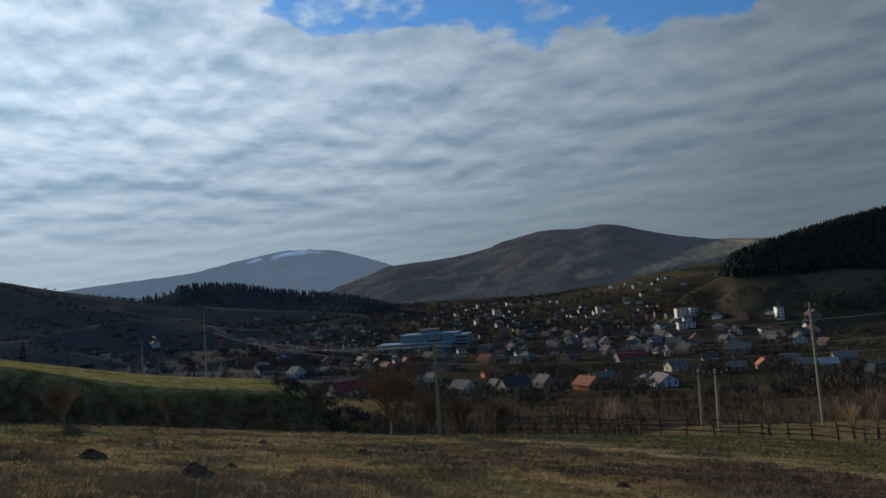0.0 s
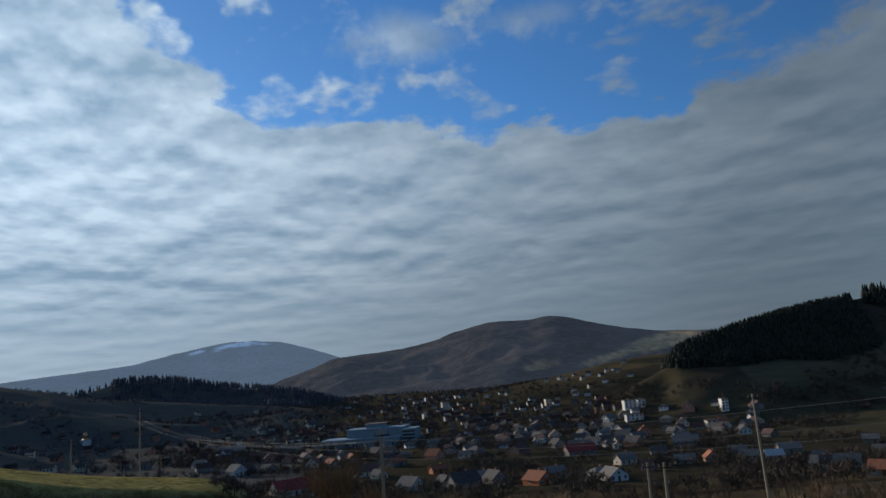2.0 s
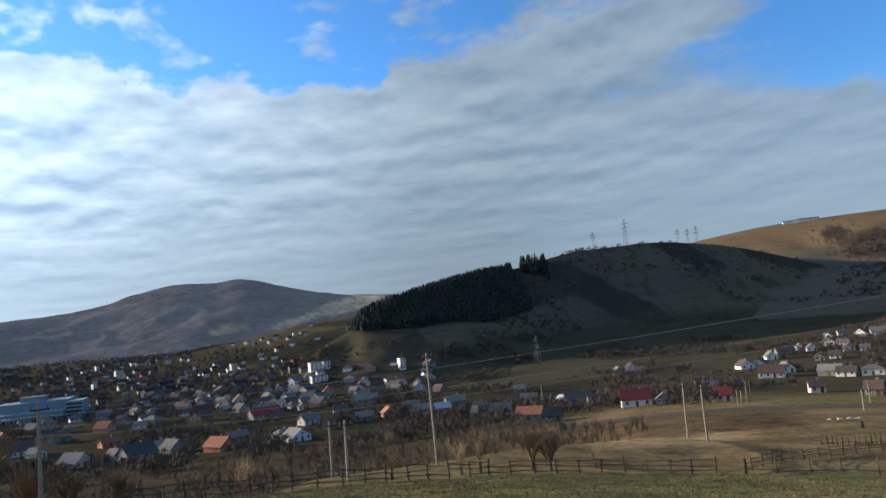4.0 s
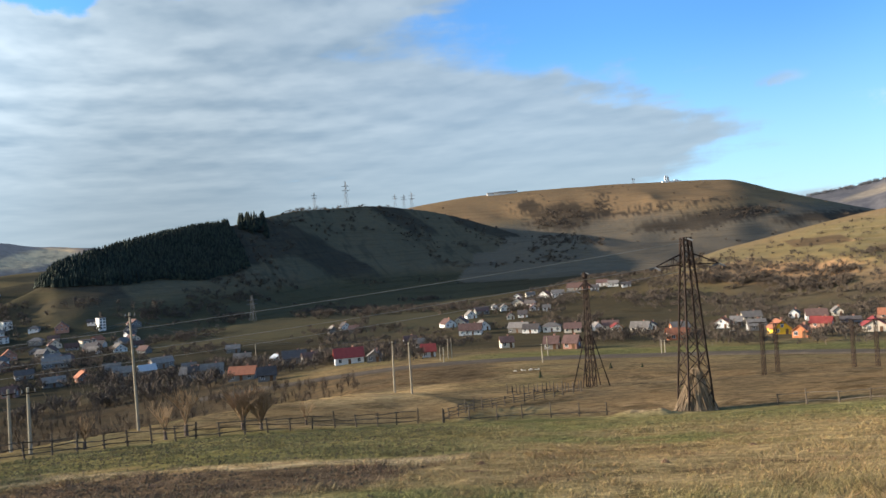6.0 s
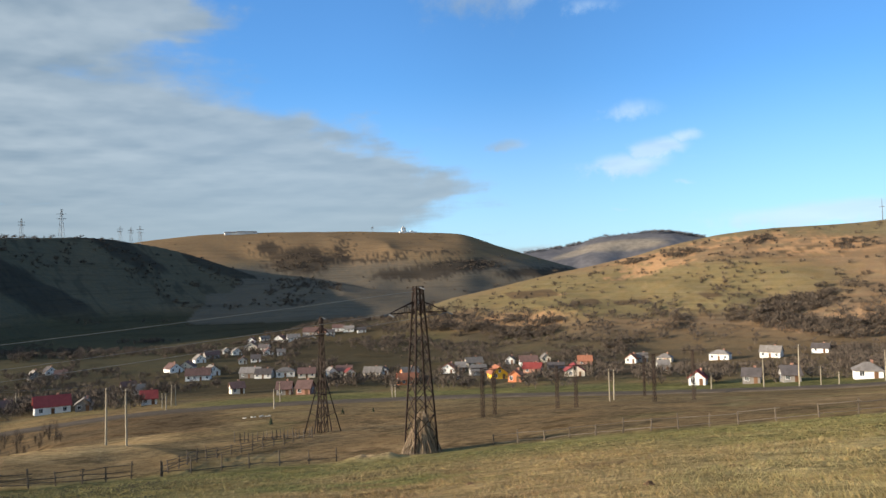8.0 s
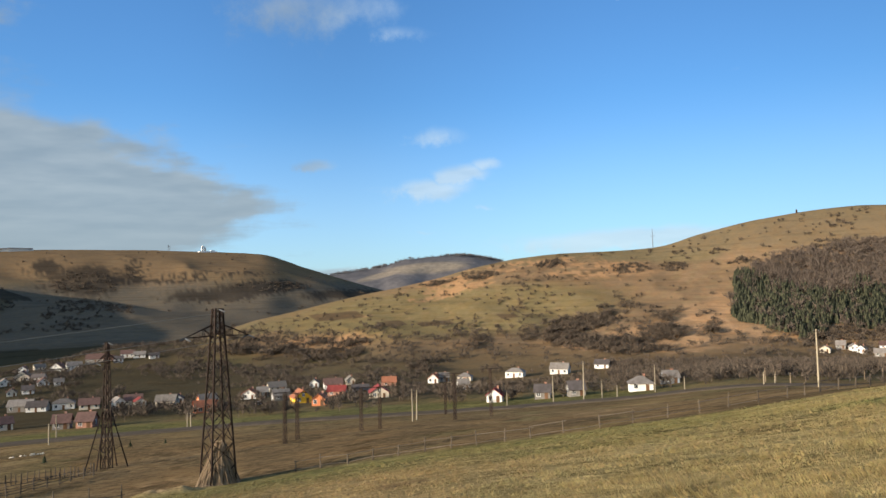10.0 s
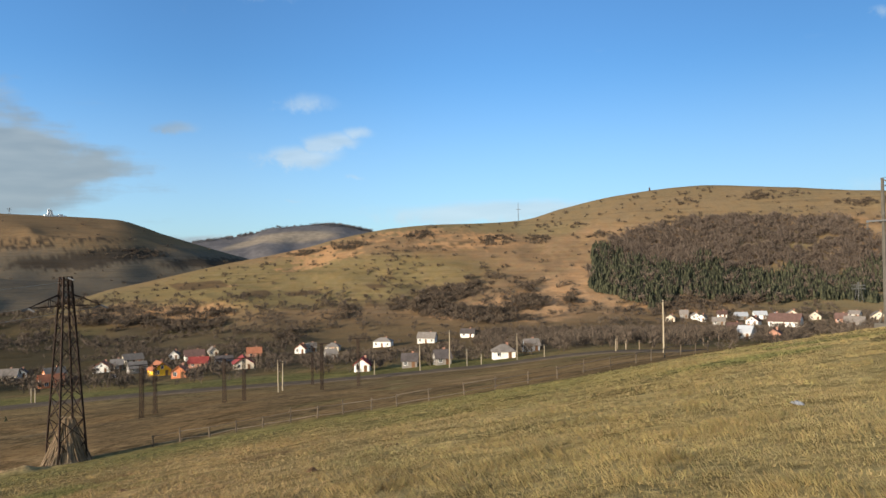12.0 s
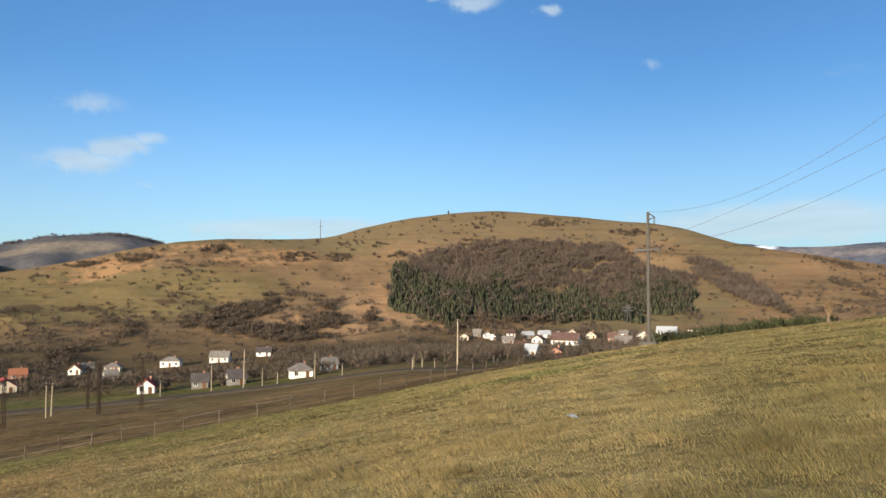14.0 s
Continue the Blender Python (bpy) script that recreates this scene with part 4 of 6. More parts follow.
ROAD_POLES = [(38.93, -7.87, -6.59), (48.03, -8.39, -7.33), (48.64, -8.30, -6.81), (34.18, -7.69, -6.08), (55.84, -8.97, -7.57), (56.28, -8.62, -7.05), (64.67, -8.70, -7.59), (64.90, -8.70, -7.60), (48.28, -8.66, -7.39), (48.93, -8.30, -6.79), (81.08, -9.04, -6.66), (81.39, -8.92, -6.74), (88.27, -8.20, -6.92), (91.77, -8.05, -5.76), (94.02, -7.77, -4.81), (95.37, -7.55, -6.27), (96.47, -7.41, -6.61), (99.21, -7.07, -5.10), (101.27, -6.94, -5.93), (106.59, -6.54, -5.54), (107.31, -6.48, -5.70)]
EAST_POLES = [(106.71, -6.24, -5.31), (107.36, -6.20, -5.52), (111.52, -5.97, -5.12), (112.80, -5.95, -5.36), (108.30, -6.31, -5.59), (113.86, -5.76, -5.17)]


def homes(rows, turn=18.0, wide_by=0.98, bias=0.0):
    for az, el, wide, code in rows:
        az += 0.25
        p = reach(az, el, 230)
        r = math.hypot(p.x, p.y)
        w = min(max(r * radians(wide) * wide_by, 4.6), 22.0)
        house(p, az, w, code, bias + rng.uniform(-turn, turn))


# ---- power lines ----
def lattice(shape, p0, p1, w0, w1, r):
    """A small square lattice boom between two points, for cross-arms and far towers."""
    p0, p1 = Vector(p0), Vector(p1)
    d = (p1 - p0).normalized()
    s = d.orthogonal().normalized()
    t = d.cross(s)
    n = max(2, int((p1 - p0).length / max(w0, w1) / 1.1))
    c = [[p0.lerp(p1, i / n) + (s * a + t * b) * (w0 + (w1 - w0) * i / n) / 2 for a, b in ((1, 1), (-1, 1), (-1, -1), (1, -1))] for i in range(n + 1)]
    for i in range(n):
        for k in range(4):
            shape.tube(c[i][k], c[i + 1][k], r, n=4, ends=False)
            shape.tube(c[i][k], c[i + 1][(k + 1 + i % 2 * 2) % 4], r * 0.6, n=3, ends=False)
    return shape


def lattice_pylon(name, p, az, height, base, waist, label, arm=3.0, panels=9, turn=0.0, stays=0.0):
    """Four tapering legs, crossed braces, a pair of humped cross-arms with tension insulators and an earth-wire peak."""
    t = thing(name, facing(p, az, turn), label, "pylon")
    neck = 0.87

    def corner(k, u):
        w = base + (waist - base) * min(u / neck, 1)
        w *= 1 - 0.22 * max(0, (u - neck) / (1 - neck))
        sx, sy = ((1, 1), (-1, 1), (-1, -1), (1, -1))[k]
        return Vector((sx * w / 2, sy * w / 2, u * height - (0.8 if u == 0 else 0)))
    us = [0] + [neck * (1 - (1 - (i + 1) / panels) ** 1.3) for i in range(panels)]
    us += [0.935, 1.0]
    thick = 0.04 + 0.012 * base
    for k in range(4):
        s = Shape()
        for u in us:
            c = corner(k, u)
            s.v += [(c.x + dx * thick, c.y + dy * thick, c.z) for dx, dy in ((-1, -1), (1, -1), (1, 1), (-1, 1))]
        for j in range(len(us) - 1):
            s.f += [(4 * j + i, 4 * j + (i + 1) % 4, 4 * j + 4 + (i + 1) % 4, 4 * j + 4 + i) for i in range(4)]
        s.f += [(3, 2, 1, 0), tuple(4 * len(us) - 4 + i for i in range(4))]
        part("leg", s, steel, t)
    for i, (a, b) in enumerate(zip(us, us[1:])):
        for k in range(4):
            q = (k + 1) % 4
            part("brace", Shape().tube(corner(k, a), corner(q, b), 0.042, n=4), steel, t)
            if i < 4 or i > panels - 2:
                part("brace", Shape().tube(corner(q, a), corner(k, b), 0.042, n=4), steel, t)
            if i > panels - 2:
                part("girt", Shape().tube(corner(k, b), corner(q, b), 0.035, n=4), steel, t)
    if stays:
        for sx, sy in ((1, 1), (-1, 1), (-1, -1), (1, -1)):
            foot, head = Vector((sx * stays, sy * stays * 0.6, -1.0)), Vector((sx * waist * 0.9, sy * waist * 0.7, height * 0.46))
            part("stay", Shape().tube(foot, head, 0.1, 0.07, n=5), steel, t)
            part("stay", Shape().tube(foot.lerp(head, 0.45), Vector((sx * waist * 0.5, 0, height * 0.12)), 0.05, n=4), steel, t)
        part("girt", Shape().tube((-stays * 0.62, -0.4, height * 0.33), (stays * 0.62, -0.4, height * 0.33), 0.06, n=4), steel, t)
    z = 0.84 * height
    for sgn in (-1, 1):
        tip, knee = Vector((sgn * arm, 0, z)), Vector((sgn * arm * 0.45, 0, z + 0.045 * height))
        a = Shape()
        for y in (-0.35, 0.35):
            root = Vector((sgn * waist * 0.5, y * waist, z + 0.004 * height))
            a.tube(root, tip, 0.055, n=4).tube(root + Vector((0, 0, 0.062 * height)), knee + Vector((0, y * 0.4, 0)), 0.05, n=4).tube(knee + Vector((0, y * 0.4, 0)), tip, 0.05, n=4)
            a.tube(knee + Vector((0, y * 0.4, 0)), root.lerp(tip, 0.35), 0.03, n=3).tube(knee + Vector((0, y * 0.4, 0)), root, 0.03, n=3)
        part("cross_arm", a, steel, t)
        for y in (-1, 1):
            ins = Shape()
            for i in range(7):
                ins.tube((sgn * arm, y * (0.15 + i * 0.15), z - 0.05 - i * 0.03), (sgn * arm, y * (0.23 + i * 0.15), z - 0.07 - i * 0.03), 0.09, 0.04, n=8)
            part("insulator", ins, porcelain, t, "pale tension insulator string")
    for y in (-1, 1):
        ins = Shape()
        for i in range(7):
            ins.tube((0, y * (waist * 0.4 + 0.1 + i * 0.15), height - 0.1 - i * 0.03), (0, y * (waist * 0.4 + 0.18 + i * 0.15), height - 0.12 - i * 0.03), 0.08, 0.04, n=8)
        part("insulator", ins, porcelain, t, "pale tension insulator string")
    return t


def pole(p, az, height, mat, label, arms=1, name="utility_pole", lean=0.0, width=0.13):
    t = thing(name, pose(p[0], p[1], p[2], 0, lean, -az + 20), label, "pole", "utility poles")
    part("shaft", Shape().tube((0, 0, -0.8), (0, 0, height), width, width * 0.68, n=8), mat, t)
    for i in range(arms):
        z = height - 0.35 - i * 0.6
        part("cross_arm", Shape().box(-0.5, -0.14 - 0.05, z - 0.04, 0.5, -0.14 + 0.03, z + 0.04), steel, t)
        for x in (-0.42, 0.42):
            part("insulator", Shape().tube((x, -0.14, z + 0.05), (x, -0.14, z + 0.28), 0.05, 0.035, n=6), porcelain, t)
    return t


def wire(a, b, sag, name="power_line", thick=0.011):
    a, b = Vector(a), Vector(b)
    s = Shape()
    n = 24
    side = (b - a).cross(Vector((0, 0, 1))).normalized() * thick
    for i in range(n + 1):
        p = a.lerp(b, i / n) - Vector((0, 0, 4 * sag * (i / n) * (1 - i / n)))
        s.v += [tuple(p + side), tuple(p + Vector((0, 0, thick))), tuple(p - side), tuple(p - Vector((0, 0, thick)))]
        if i:
            j = 4 * i
            s.f += [(j - 4 + k, j - 4 + (k + 1) % 4, j + (k + 1) % 4, j + k) for k in range(4)]
    ob = new(name, s.mesh(name, wire_mat))
    return tagged(ob, "thin sagging overhead aluminium power wire", "wire", "overhead wires")


pylon_a_at, pylon_b_at = at(66.8, 69), at(59.4, 107)
lattice_pylon("lattice_pylon", pylon_a_at, 66.8, 15.3, 2.35, 0.85, "rust-brown lattice power pylon with stalks stacked round its feet", arm=2.95, turn=25)
lattice_pylon("lattice_pylon", pylon_b_at, 59.4, 16.2, 1.1, 0.42, "rust-brown lattice power pylon with widely splayed legs", arm=1.5, turn=30, stays=2.4)


def stalk_stack(p, radius, height):
    """Maize stalks leant in a ring against the pylon's foot."""
    t = thing("stalk_stack", pose(*p), "conical stack of dry brown maize stalks leant against the pylon", "haystack")
    core = Shape()
    n = 18
    ring = [(radius * 0.85 * math.cos(2 * math.pi * i / n) * rng.uniform(0.9, 1.1), radius * 0.85 * math.sin(2 * math.pi * i / n) * rng.uniform(0.9, 1.1)) for i in range(n)]
    core.add([(x * 0.8, y * 0.8, -0.5) for x, y in ring] + [(x * 0.2, y * 0.2, height * 0.72) for x, y in ring] + [(0, 0, height * 0.8)],
             [(i, (i + 1) % n, n + (i + 1) % n, n + i) for i in range(n)] + [(n + i, n + (i + 1) % n, 2 * n) for i in range(n)])
    part("core", core, hay_mat, t)
    stalk = Shape().tube((0, 0, 0), (0, 0, 1), 0.05, 0.025, n=5).mesh("stalk", hay_mat)
    for i in range(280):
        a = 2 * math.pi * (i + rng.random()) / 280
        k, q, da = radius * rng.uniform(0.75, 1.12), rng.uniform(0.08, 0.33) * radius, rng.uniform(-0.7, 0.7)
        p0 = Vector((k * math.cos(a), k * math.sin(a), -0.3))
        p1 = Vector((q * math.cos(a + da), q * math.sin(a + da), height * rng.uniform(0.55, 1.05)))
        ob = part("stalk", stalk, hay_mat, t)
        ob.matrix_basis = Matrix.LocRotScale(p0, (p1 - p0).to_track_quat("Z", "Y"), (1, 1, (p1 - p0).length))


stalk_stack(pylon_a_at, 1.9, 3.7)
tower_end = at(-15, 220)
for az, r, h in ((-29.8, 300, 15), (-19.2, 420, 19), (-16.8, 330, 18)):
    q = at(az, r)
    s = lattice(Shape(), (0, 0, -1), (0, 0, h), 2.6, 0.7, 0.08)
    for z in (h * 0.72, h * 0.88):
        lattice(s, (-2.6, 0, z), (2.6, 0, z), 0.5, 0.3, 0.05)
    t = thing("lattice_tower", facing(q, az, 30), "dark steel lattice power tower down in the valley", "pylon", "valley towers")
    part("lattice", s, steel, t)
for az, r, h, k in ((41.6, 1245, 44, 1.3), (39.2, 1165, 26, 0.9), (46.6, 1375, 34, 1.15), (46.0, 1365, 27, 0.95), (45.3, 1355, 24, 0.9), (63.4, 1890, 15, 0.8), (34.15, 640, 22, 0.9), (122.8, 560, 13, 0.8)):
    q = at(az, r)
    s = lattice(Shape(), (0, 0, -2), (0, 0, h), 5.0 * k, 1.0 * k, 0.16 * k)
    for z in (h * 0.66, h * 0.82):
        lattice(s, (-5.0 * k, 0, z), (5.0 * k, 0, z), 0.8, 0.5, 0.09)
    t = thing("lattice_tower", facing(q, az, rng.uniform(-20, 30)), "steel lattice transmission tower standing on a hill", "pylon", "hill towers")
    part("lattice", s, dull_steel, t)
# slender lattice portal masts by the road
for az, el, top in ((71.55, -10.2, -6.5), (72.45, -10.0, -6.6), (84.3, -9.0, -5.55), (87.05, -8.8, -5.25), (77.2, -9.55, -6.4), (78.6, -9.5, -6.4), (83.6, -8.6, -5.7)):
    q = reach(az, el, 75)
    r = math.hypot(q.x, q.y)
    h = r * (math.tan(radians(top)) - math.tan(radians(el)))
    t = thing("lattice_mast", facing(q, az, 15), "slim rust-brown lattice mast beside the road", "mast", "roadside masts")
    part("lattice", lattice(Shape(), (0, 0, -0.6), (0, 0, h), 0.42, 0.34, 0.05), steel, t)
    part("cross_arm", Shape().box(-1.6, -0.06, h - 0.12, 1.6, 0.06, h), steel, t)


def poles(rows, mat, words, arms, lo=60, dist=None):
    for i, (az, el, top) in enumerate(rows):
        q = at(az, dist[i]) if dist else reach(az, el, lo)
        r = math.hypot(q.x, q.y)
        h = min(EYE + r * math.tan(radians(top)) - q.z, 13)
        pole(q, az, h, mat, words, arms, lean=rng.uniform(-1, 1), width=0.13 + 0.0002 * r)


NEAR_DIST = (127, 46, 74, 62, 58, 107, 107, 128, 140)
poles(NEAR_POLES, concrete, "weathered pale concrete pole with a short cross-arm", 1, 45, NEAR_DIST)
poles(ROAD_POLES, concrete, "pale utility pole along the valley road", 1, 120)
poles(EAST_POLES, pole_wood, "grey wooden utility pole among bare bushes", 1, 120)

# tall pole on the shoulder of the field
qr = at(124.3, 60.5)
t = thing("power_pole", facing(qr, 124.3, -25), "tall grey concrete power pole with one cross-arm and hanging insulators", "pole", "utility poles")
dark_concrete = plain("dark_concrete", (0.11, 0.10, 0.085), 0.9, 0.25, 1.5)
part("shaft", Shape().tube((0, 0, -0.8), (0, 0, 10.4), 0.17, 0.11, n=8), dark_concrete, t)
part("cross_arm", Shape().box(-1.05, -0.24, 7.35, 1.05, -0.12, 7.47), dull_steel, t)
part("bracket", Shape().tube((0, -0.1, 10.35), (0.62, -0.1, 9.95), 0.05, n=5).tube((0, -0.1, 9.75), (0.62, -0.1, 9.95), 0.04, n=5), dull_steel, t)
for x, z in ((-1.0, 7.35), (1.0, 7.35), (0.6, 9.9)):
    s = Shape()
    for i in range(4):
        s.tube((x, -0.18, z - i * 0.14), (x, -0.18, z - 0.08 - i * 0.14), 0.10, 0.04, n=8)
    part("insulator", s, porcelain, t)
part("base_frame", Shape().box(-0.7, -0.3, -0.5, 0.7, 0.3, 0.25).tube((0.5, 0, 0.2), (0.05, 0, 1.3), 0.06, n=5).tube((-0.5, 0, 0.2), (-0.05, 0, 1.3), 0.06, n=5), dark_concrete, t)
end = Vector((40 * math.sin(radians(150)), 40 * math.cos(radians(150)), 0))
for off, z0, z1, sag in ((Vector((0, 0, 0)), 7.4, 15.6, 2.9), (Vector((-0.3, 0.5, 0)), 4.75, 12.1, 0.65), (Vector((0.4, -0.7, 0)), 4.6, 11.3, 1.5)):
    wire(Vector((qr.x, qr.y, z0)) + off, end + off + Vector((0, 0, z1)), sag, thick=0.011)
for k, dx in enumerate((0.0, -2.6, 2.6)):
    start, goal = pylon_a_at + Vector((dx * 0.7, -dx * 0.7, 0)), tower_end + Vector((dx * 0.5, -dx, 0))
    wire(Vector((start.x, start.y, (0.95, -1.05, -1.25)[k])), Vector((goal.x, goal.y, (-10.0, -8.7, -10.2)[k])), (3.5, 5.0, 5.2)[k], thick=0.024)
pc, pb = at(25.8, 74) + Vector((0, 0, 10.0)), at(-1.3, 46) + Vector((0, 0, 5.5))
for dx in (-0.6, 0.6):
    wire(pc + Vector((dx, 0, 0)), pb + Vector((dx, 0, 0)), 1.0)
    wire(pc + Vector((dx, 0, 0)), at(44.4, 107) + Vector((dx, 0, 8.0)), 1.5)
    wire(pb + Vector((dx, 0, 0)), at(-18.1, 127) + Vector((dx, 0, 8.5)), 1.6, thick=0.007)

# ---- fences ----
def rail_fence(name, pts, spacing, height, rails, label, post_mat=old_wood, wired=False):
    """Posts along a line on the ground, with rough rails between them."""
    ends = [Vector(p) for p in pts]
    t = thing(name, pose(*ends[0]), label, "fence")
    o = ends[0]
    feet = []
    for a, b in zip(ends, ends[1:]):
        n = max(1, round((b - a).length / spacing))
        for i in range(n + (b is ends[-1])):
            q = a.lerp(b, i / n) + Vector((rng.uniform(-0.12, 0.12), rng.uniform(-0.12, 0.12), 0))
            feet.append(Vector((q.x, q.y, land_at(q.x, q.y))))
    for q in feet:
        h = height * rng.uniform(0.85, 1.2)
        lean = Vector((rng.uniform(-0.1, 0.1), rng.uniform(-0.1, 0.1), 0))
        part("post", Shape().tube(q - o - Vector((0, 0, 0.4)), q - o + lean + Vector((0, 0, h)), 0.075, 0.06, n=6), post_mat, t)
    for a, b in zip(feet, feet[1:]):
        for k in range(rails):
            if rng.random() < 0.08:
                continue
            z = height * (0.25 + 0.6 * k / max(rails - 1, 1))
            d = (b - a).normalized() * 0.2
            part("rail", Shape().tube(a - d - o + Vector((0, -0.05, z + rng.uniform(-0.1, 0.1))), b + d - o + Vector((0, -0.05, z + rng.uniform(-0.1, 0.1))), 0.012 if wired else 0.04, 0.012 if wired else 0.03, n=5), wire_mat if wired else old_wood, t)
    return t


rail_fence("rail_fence", [at(3, 44), at(9, 49), at(15, 53), at(22, 57), at(29.6, 61), at(38, 65), at(46, 67)], 1.9, 1.25, 3, "weathered grey wooden rail fence along the field edge")
rail_fence("rail_fence", [at(47.8, 67), at(51, 78), at(55, 88), at(58.6, 98)], 2.4, 1.2, 4, "dense grey wooden rail fence running down the meadow")
rail_fence("post_fence", [at(48, 67), at(54, 69), at(60.5, 70)], 2.6, 1.25, 1, "sparse leaning fence posts with a loose rail")
rail_fence("post_fence", [at(72.3, 70), at(80, 68), at(90, 65), at(100, 66), at(108, 72), at(113, 82)], 2.6, 1.1, 2, "old fence posts with slack grey rails and wire")
rail_fence("paling_fence", [at(53, 100), at(56, 102), at(58.6, 99)], 0.6, 1.3, 1, "short row of grey pointed palings in the meadow")

def stone_pile(az, el, length, label):
    """Pale field stones heaped along a line."""
    p = reach(az, el, 75)
    t = thing("stone_pile", facing(p, az, 12), label, "stones")
    g = random.Random(int(az * 10))
    for i in range(26):
        u, size = g.uniform(-0.5, 0.5) * length, g.uniform(0.14, 0.34)
        s = Shape()
        ring = [(math.cos(k * math.pi / 3), math.sin(k * math.pi / 3)) for k in range(6)]
        s.add([(a * size * g.uniform(0.8, 1.2), b * size * g.uniform(0.6, 1.0), -0.1) for a, b in ring] + [(a * size * g.uniform(0.5, 0.9), b * size * g.uniform(0.4, 0.8), size * g.uniform(0.6, 1.1)) for a, b in ring],
              [(k, (k + 1) % 6, 6 + (k + 1) % 6, 6 + k) for k in range(6)] + [tuple(range(6, 12))])
        ob = part("stone", s, WALLS["C"], t)
        x, y = p.x + u * math.cos(radians(az)), p.y - u * math.sin(radians(az))
        ob.location = (u, g.uniform(-0.35, 0.35), land_at(x, y) - p.z)


stone_pile(54.6, -9.5, 5.5, "low heap of pale field stones in the brown meadow")


def young_spruce(az, el, height):
    p = reach(az, el, 75)
    t = thing("young_spruce", pose(p.x, p.y, p.z, 0, 0, az * 7), "small dark young spruce standing alone in the meadow", "tree", "young spruces")
    g = random.Random(int(az * 10))
    part("trunk", Shape().tube((0, 0, -0.2), (0, 0, height * 0.9), 0.05, 0.015, n=6), bark, t)
    s = Shape()
    for k in range(7):
        z0, reach_out = height * (0.08 + 0.12 * k), height * 0.36 * (1 - k / 7.5)
        for i in range(11):
            a = 2 * math.pi * (i + g.random()) / 11
            q = Vector((math.cos(a) * reach_out * g.uniform(0.7, 1.1), math.sin(a) * reach_out * g.uniform(0.7, 1.1), z0))
            side = Vector((-math.sin(a), math.cos(a), 0)) * reach_out * 0.26
            s.add([(0, 0, z0 + height * 0.2), q + side, q - side], [(0, 1, 2)])
    part("crown", s, young_green, t)


young_green = plain("young_spruce_needles", (0.035, 0.042, 0.022), 0.95, 0.4, 3.0)
for row in ((55.6, -10.1, 1.3), (60.9, -9.6, 1.2), (63.2, -9.6, 1.0)):
    young_spruce(*row)


def car(az, el, turn, paint, label):
    """A small parked car: body with a cabin, windows, wheels and lamps."""
    p = reach(az, el, 230)
    t = thing("car", facing(p, az, turn), label, "car")
    prof = [(-2.0, 0.35), (2.0, 0.35), (2.05, 0.75), (1.15, 0.92), (0.55, 1.42), (-1.1, 1.45), (-1.75, 0.98), (-2.05, 0.9)]
    n = len(prof)
    b = Shape().add([(x, -0.8, z) for x, z in prof] + [(x, 0.8, z) for x, z in prof], [tuple(range(n)), tuple(range(2 * n - 1, n - 1, -1))] + [(i, i + n, (i + 1) % n + n, (i + 1) % n) for i in range(n)])
    body = part("body", b, paint, t)
    for y in (-0.815, 0.795):
        part("window", Shape().add([(-1.45, y, 0.98), (0.85, y, 0.95), (0.45, y, 1.34), (-1.05, y, 1.36), (-1.45, y + 0.02, 0.98), (0.85, y + 0.02, 0.95), (0.45, y + 0.02, 1.34), (-1.05, y + 0.02, 1.36)],
                                   [(0, 1, 2, 3), (7, 6, 5, 4), (0, 4, 5, 1), (1, 5, 6, 2), (2, 6, 7, 3), (3, 7, 4, 0)]), glass, body)
    for x in (-1.25, 1.25):
        for y in (-0.82, 0.62):
            w = part("wheel", Shape().tube((x, y, 0.32), (x, y + 0.2, 0.32), 0.32, n=12), ROOFS["d"], t)
            part("rim", Shape().tube((x, y - 0.01, 0.32), (x, y + 0.21, 0.32), 0.18, n=10), dull_steel, w)
    for y in (-0.6, 0.6):
        part("headlight", Shape().box(1.98, y - 0.14, 0.58, 2.07, y + 0.14, 0.72), frame_white, t)


# ---- road along the valley side ----
s = Shape()
prev = None
for az in np.arange(30, 118, 1.0):
    rr = float(np.interp(az, (30, 50, 80, 95, 108, 118), (205, 198, 192, 196, 204, 214)))
    a, b = at(az, rr - 2.2), at(az, rr + 2.2)
    z = max(a.z, b.z) + 0.35
    row = [(a.x, a.y, z), (b.x, b.y, z), (a.x * 0.985, a.y * 0.985, z - 1.4), (b.x * 1.012, b.y * 1.012, z - 1.4)]
    n = len(s.v)
    s.v += row
    if prev is not None:
        s.f += [(prev, n, n + 1, prev + 1), (prev + 2, n + 2, n, prev), (prev + 1, n + 1, n + 3, prev + 3)]
    prev = n
tagged(new("road", s.mesh("road", asphalt)), "narrow worn asphalt road on a low bank", "road", kind="structure")

car(69.75, -7.35, 20, frame_white, "white hatchback parked beside a plastered house")
homes(UPPER_VILLAGE)
# their neighbours up the lane
for k, (az, el, wide, code) in enumerate(list(UPPER_VILLAGE)):
    near = az + (0.95 if k % 2 else -0.95)
    if all(abs(near - a) > 0.6 or abs(el - e) > 0.35 for a, e, _, _ in UPPER_VILLAGE):
        homes([(near, el - 0.08, wide * 0.85, ("Wb1", "Wg0", "Cb1", "Wd0")[k % 4])], 30.0)
homes(CENTRE_ROW, 18.0, 0.9)
homes(ORANGE_ROW, 18.0, 0.9)
homes(EAST_ROW, 18.0, 0.86)
homes(FAR_EAST, 18.0, 0.8)
homes(ROADSIDE)
homes(NEAR_TOWN, 12.0, 1.0, 32.0)
homes(NEAR_TOWN_EAST)

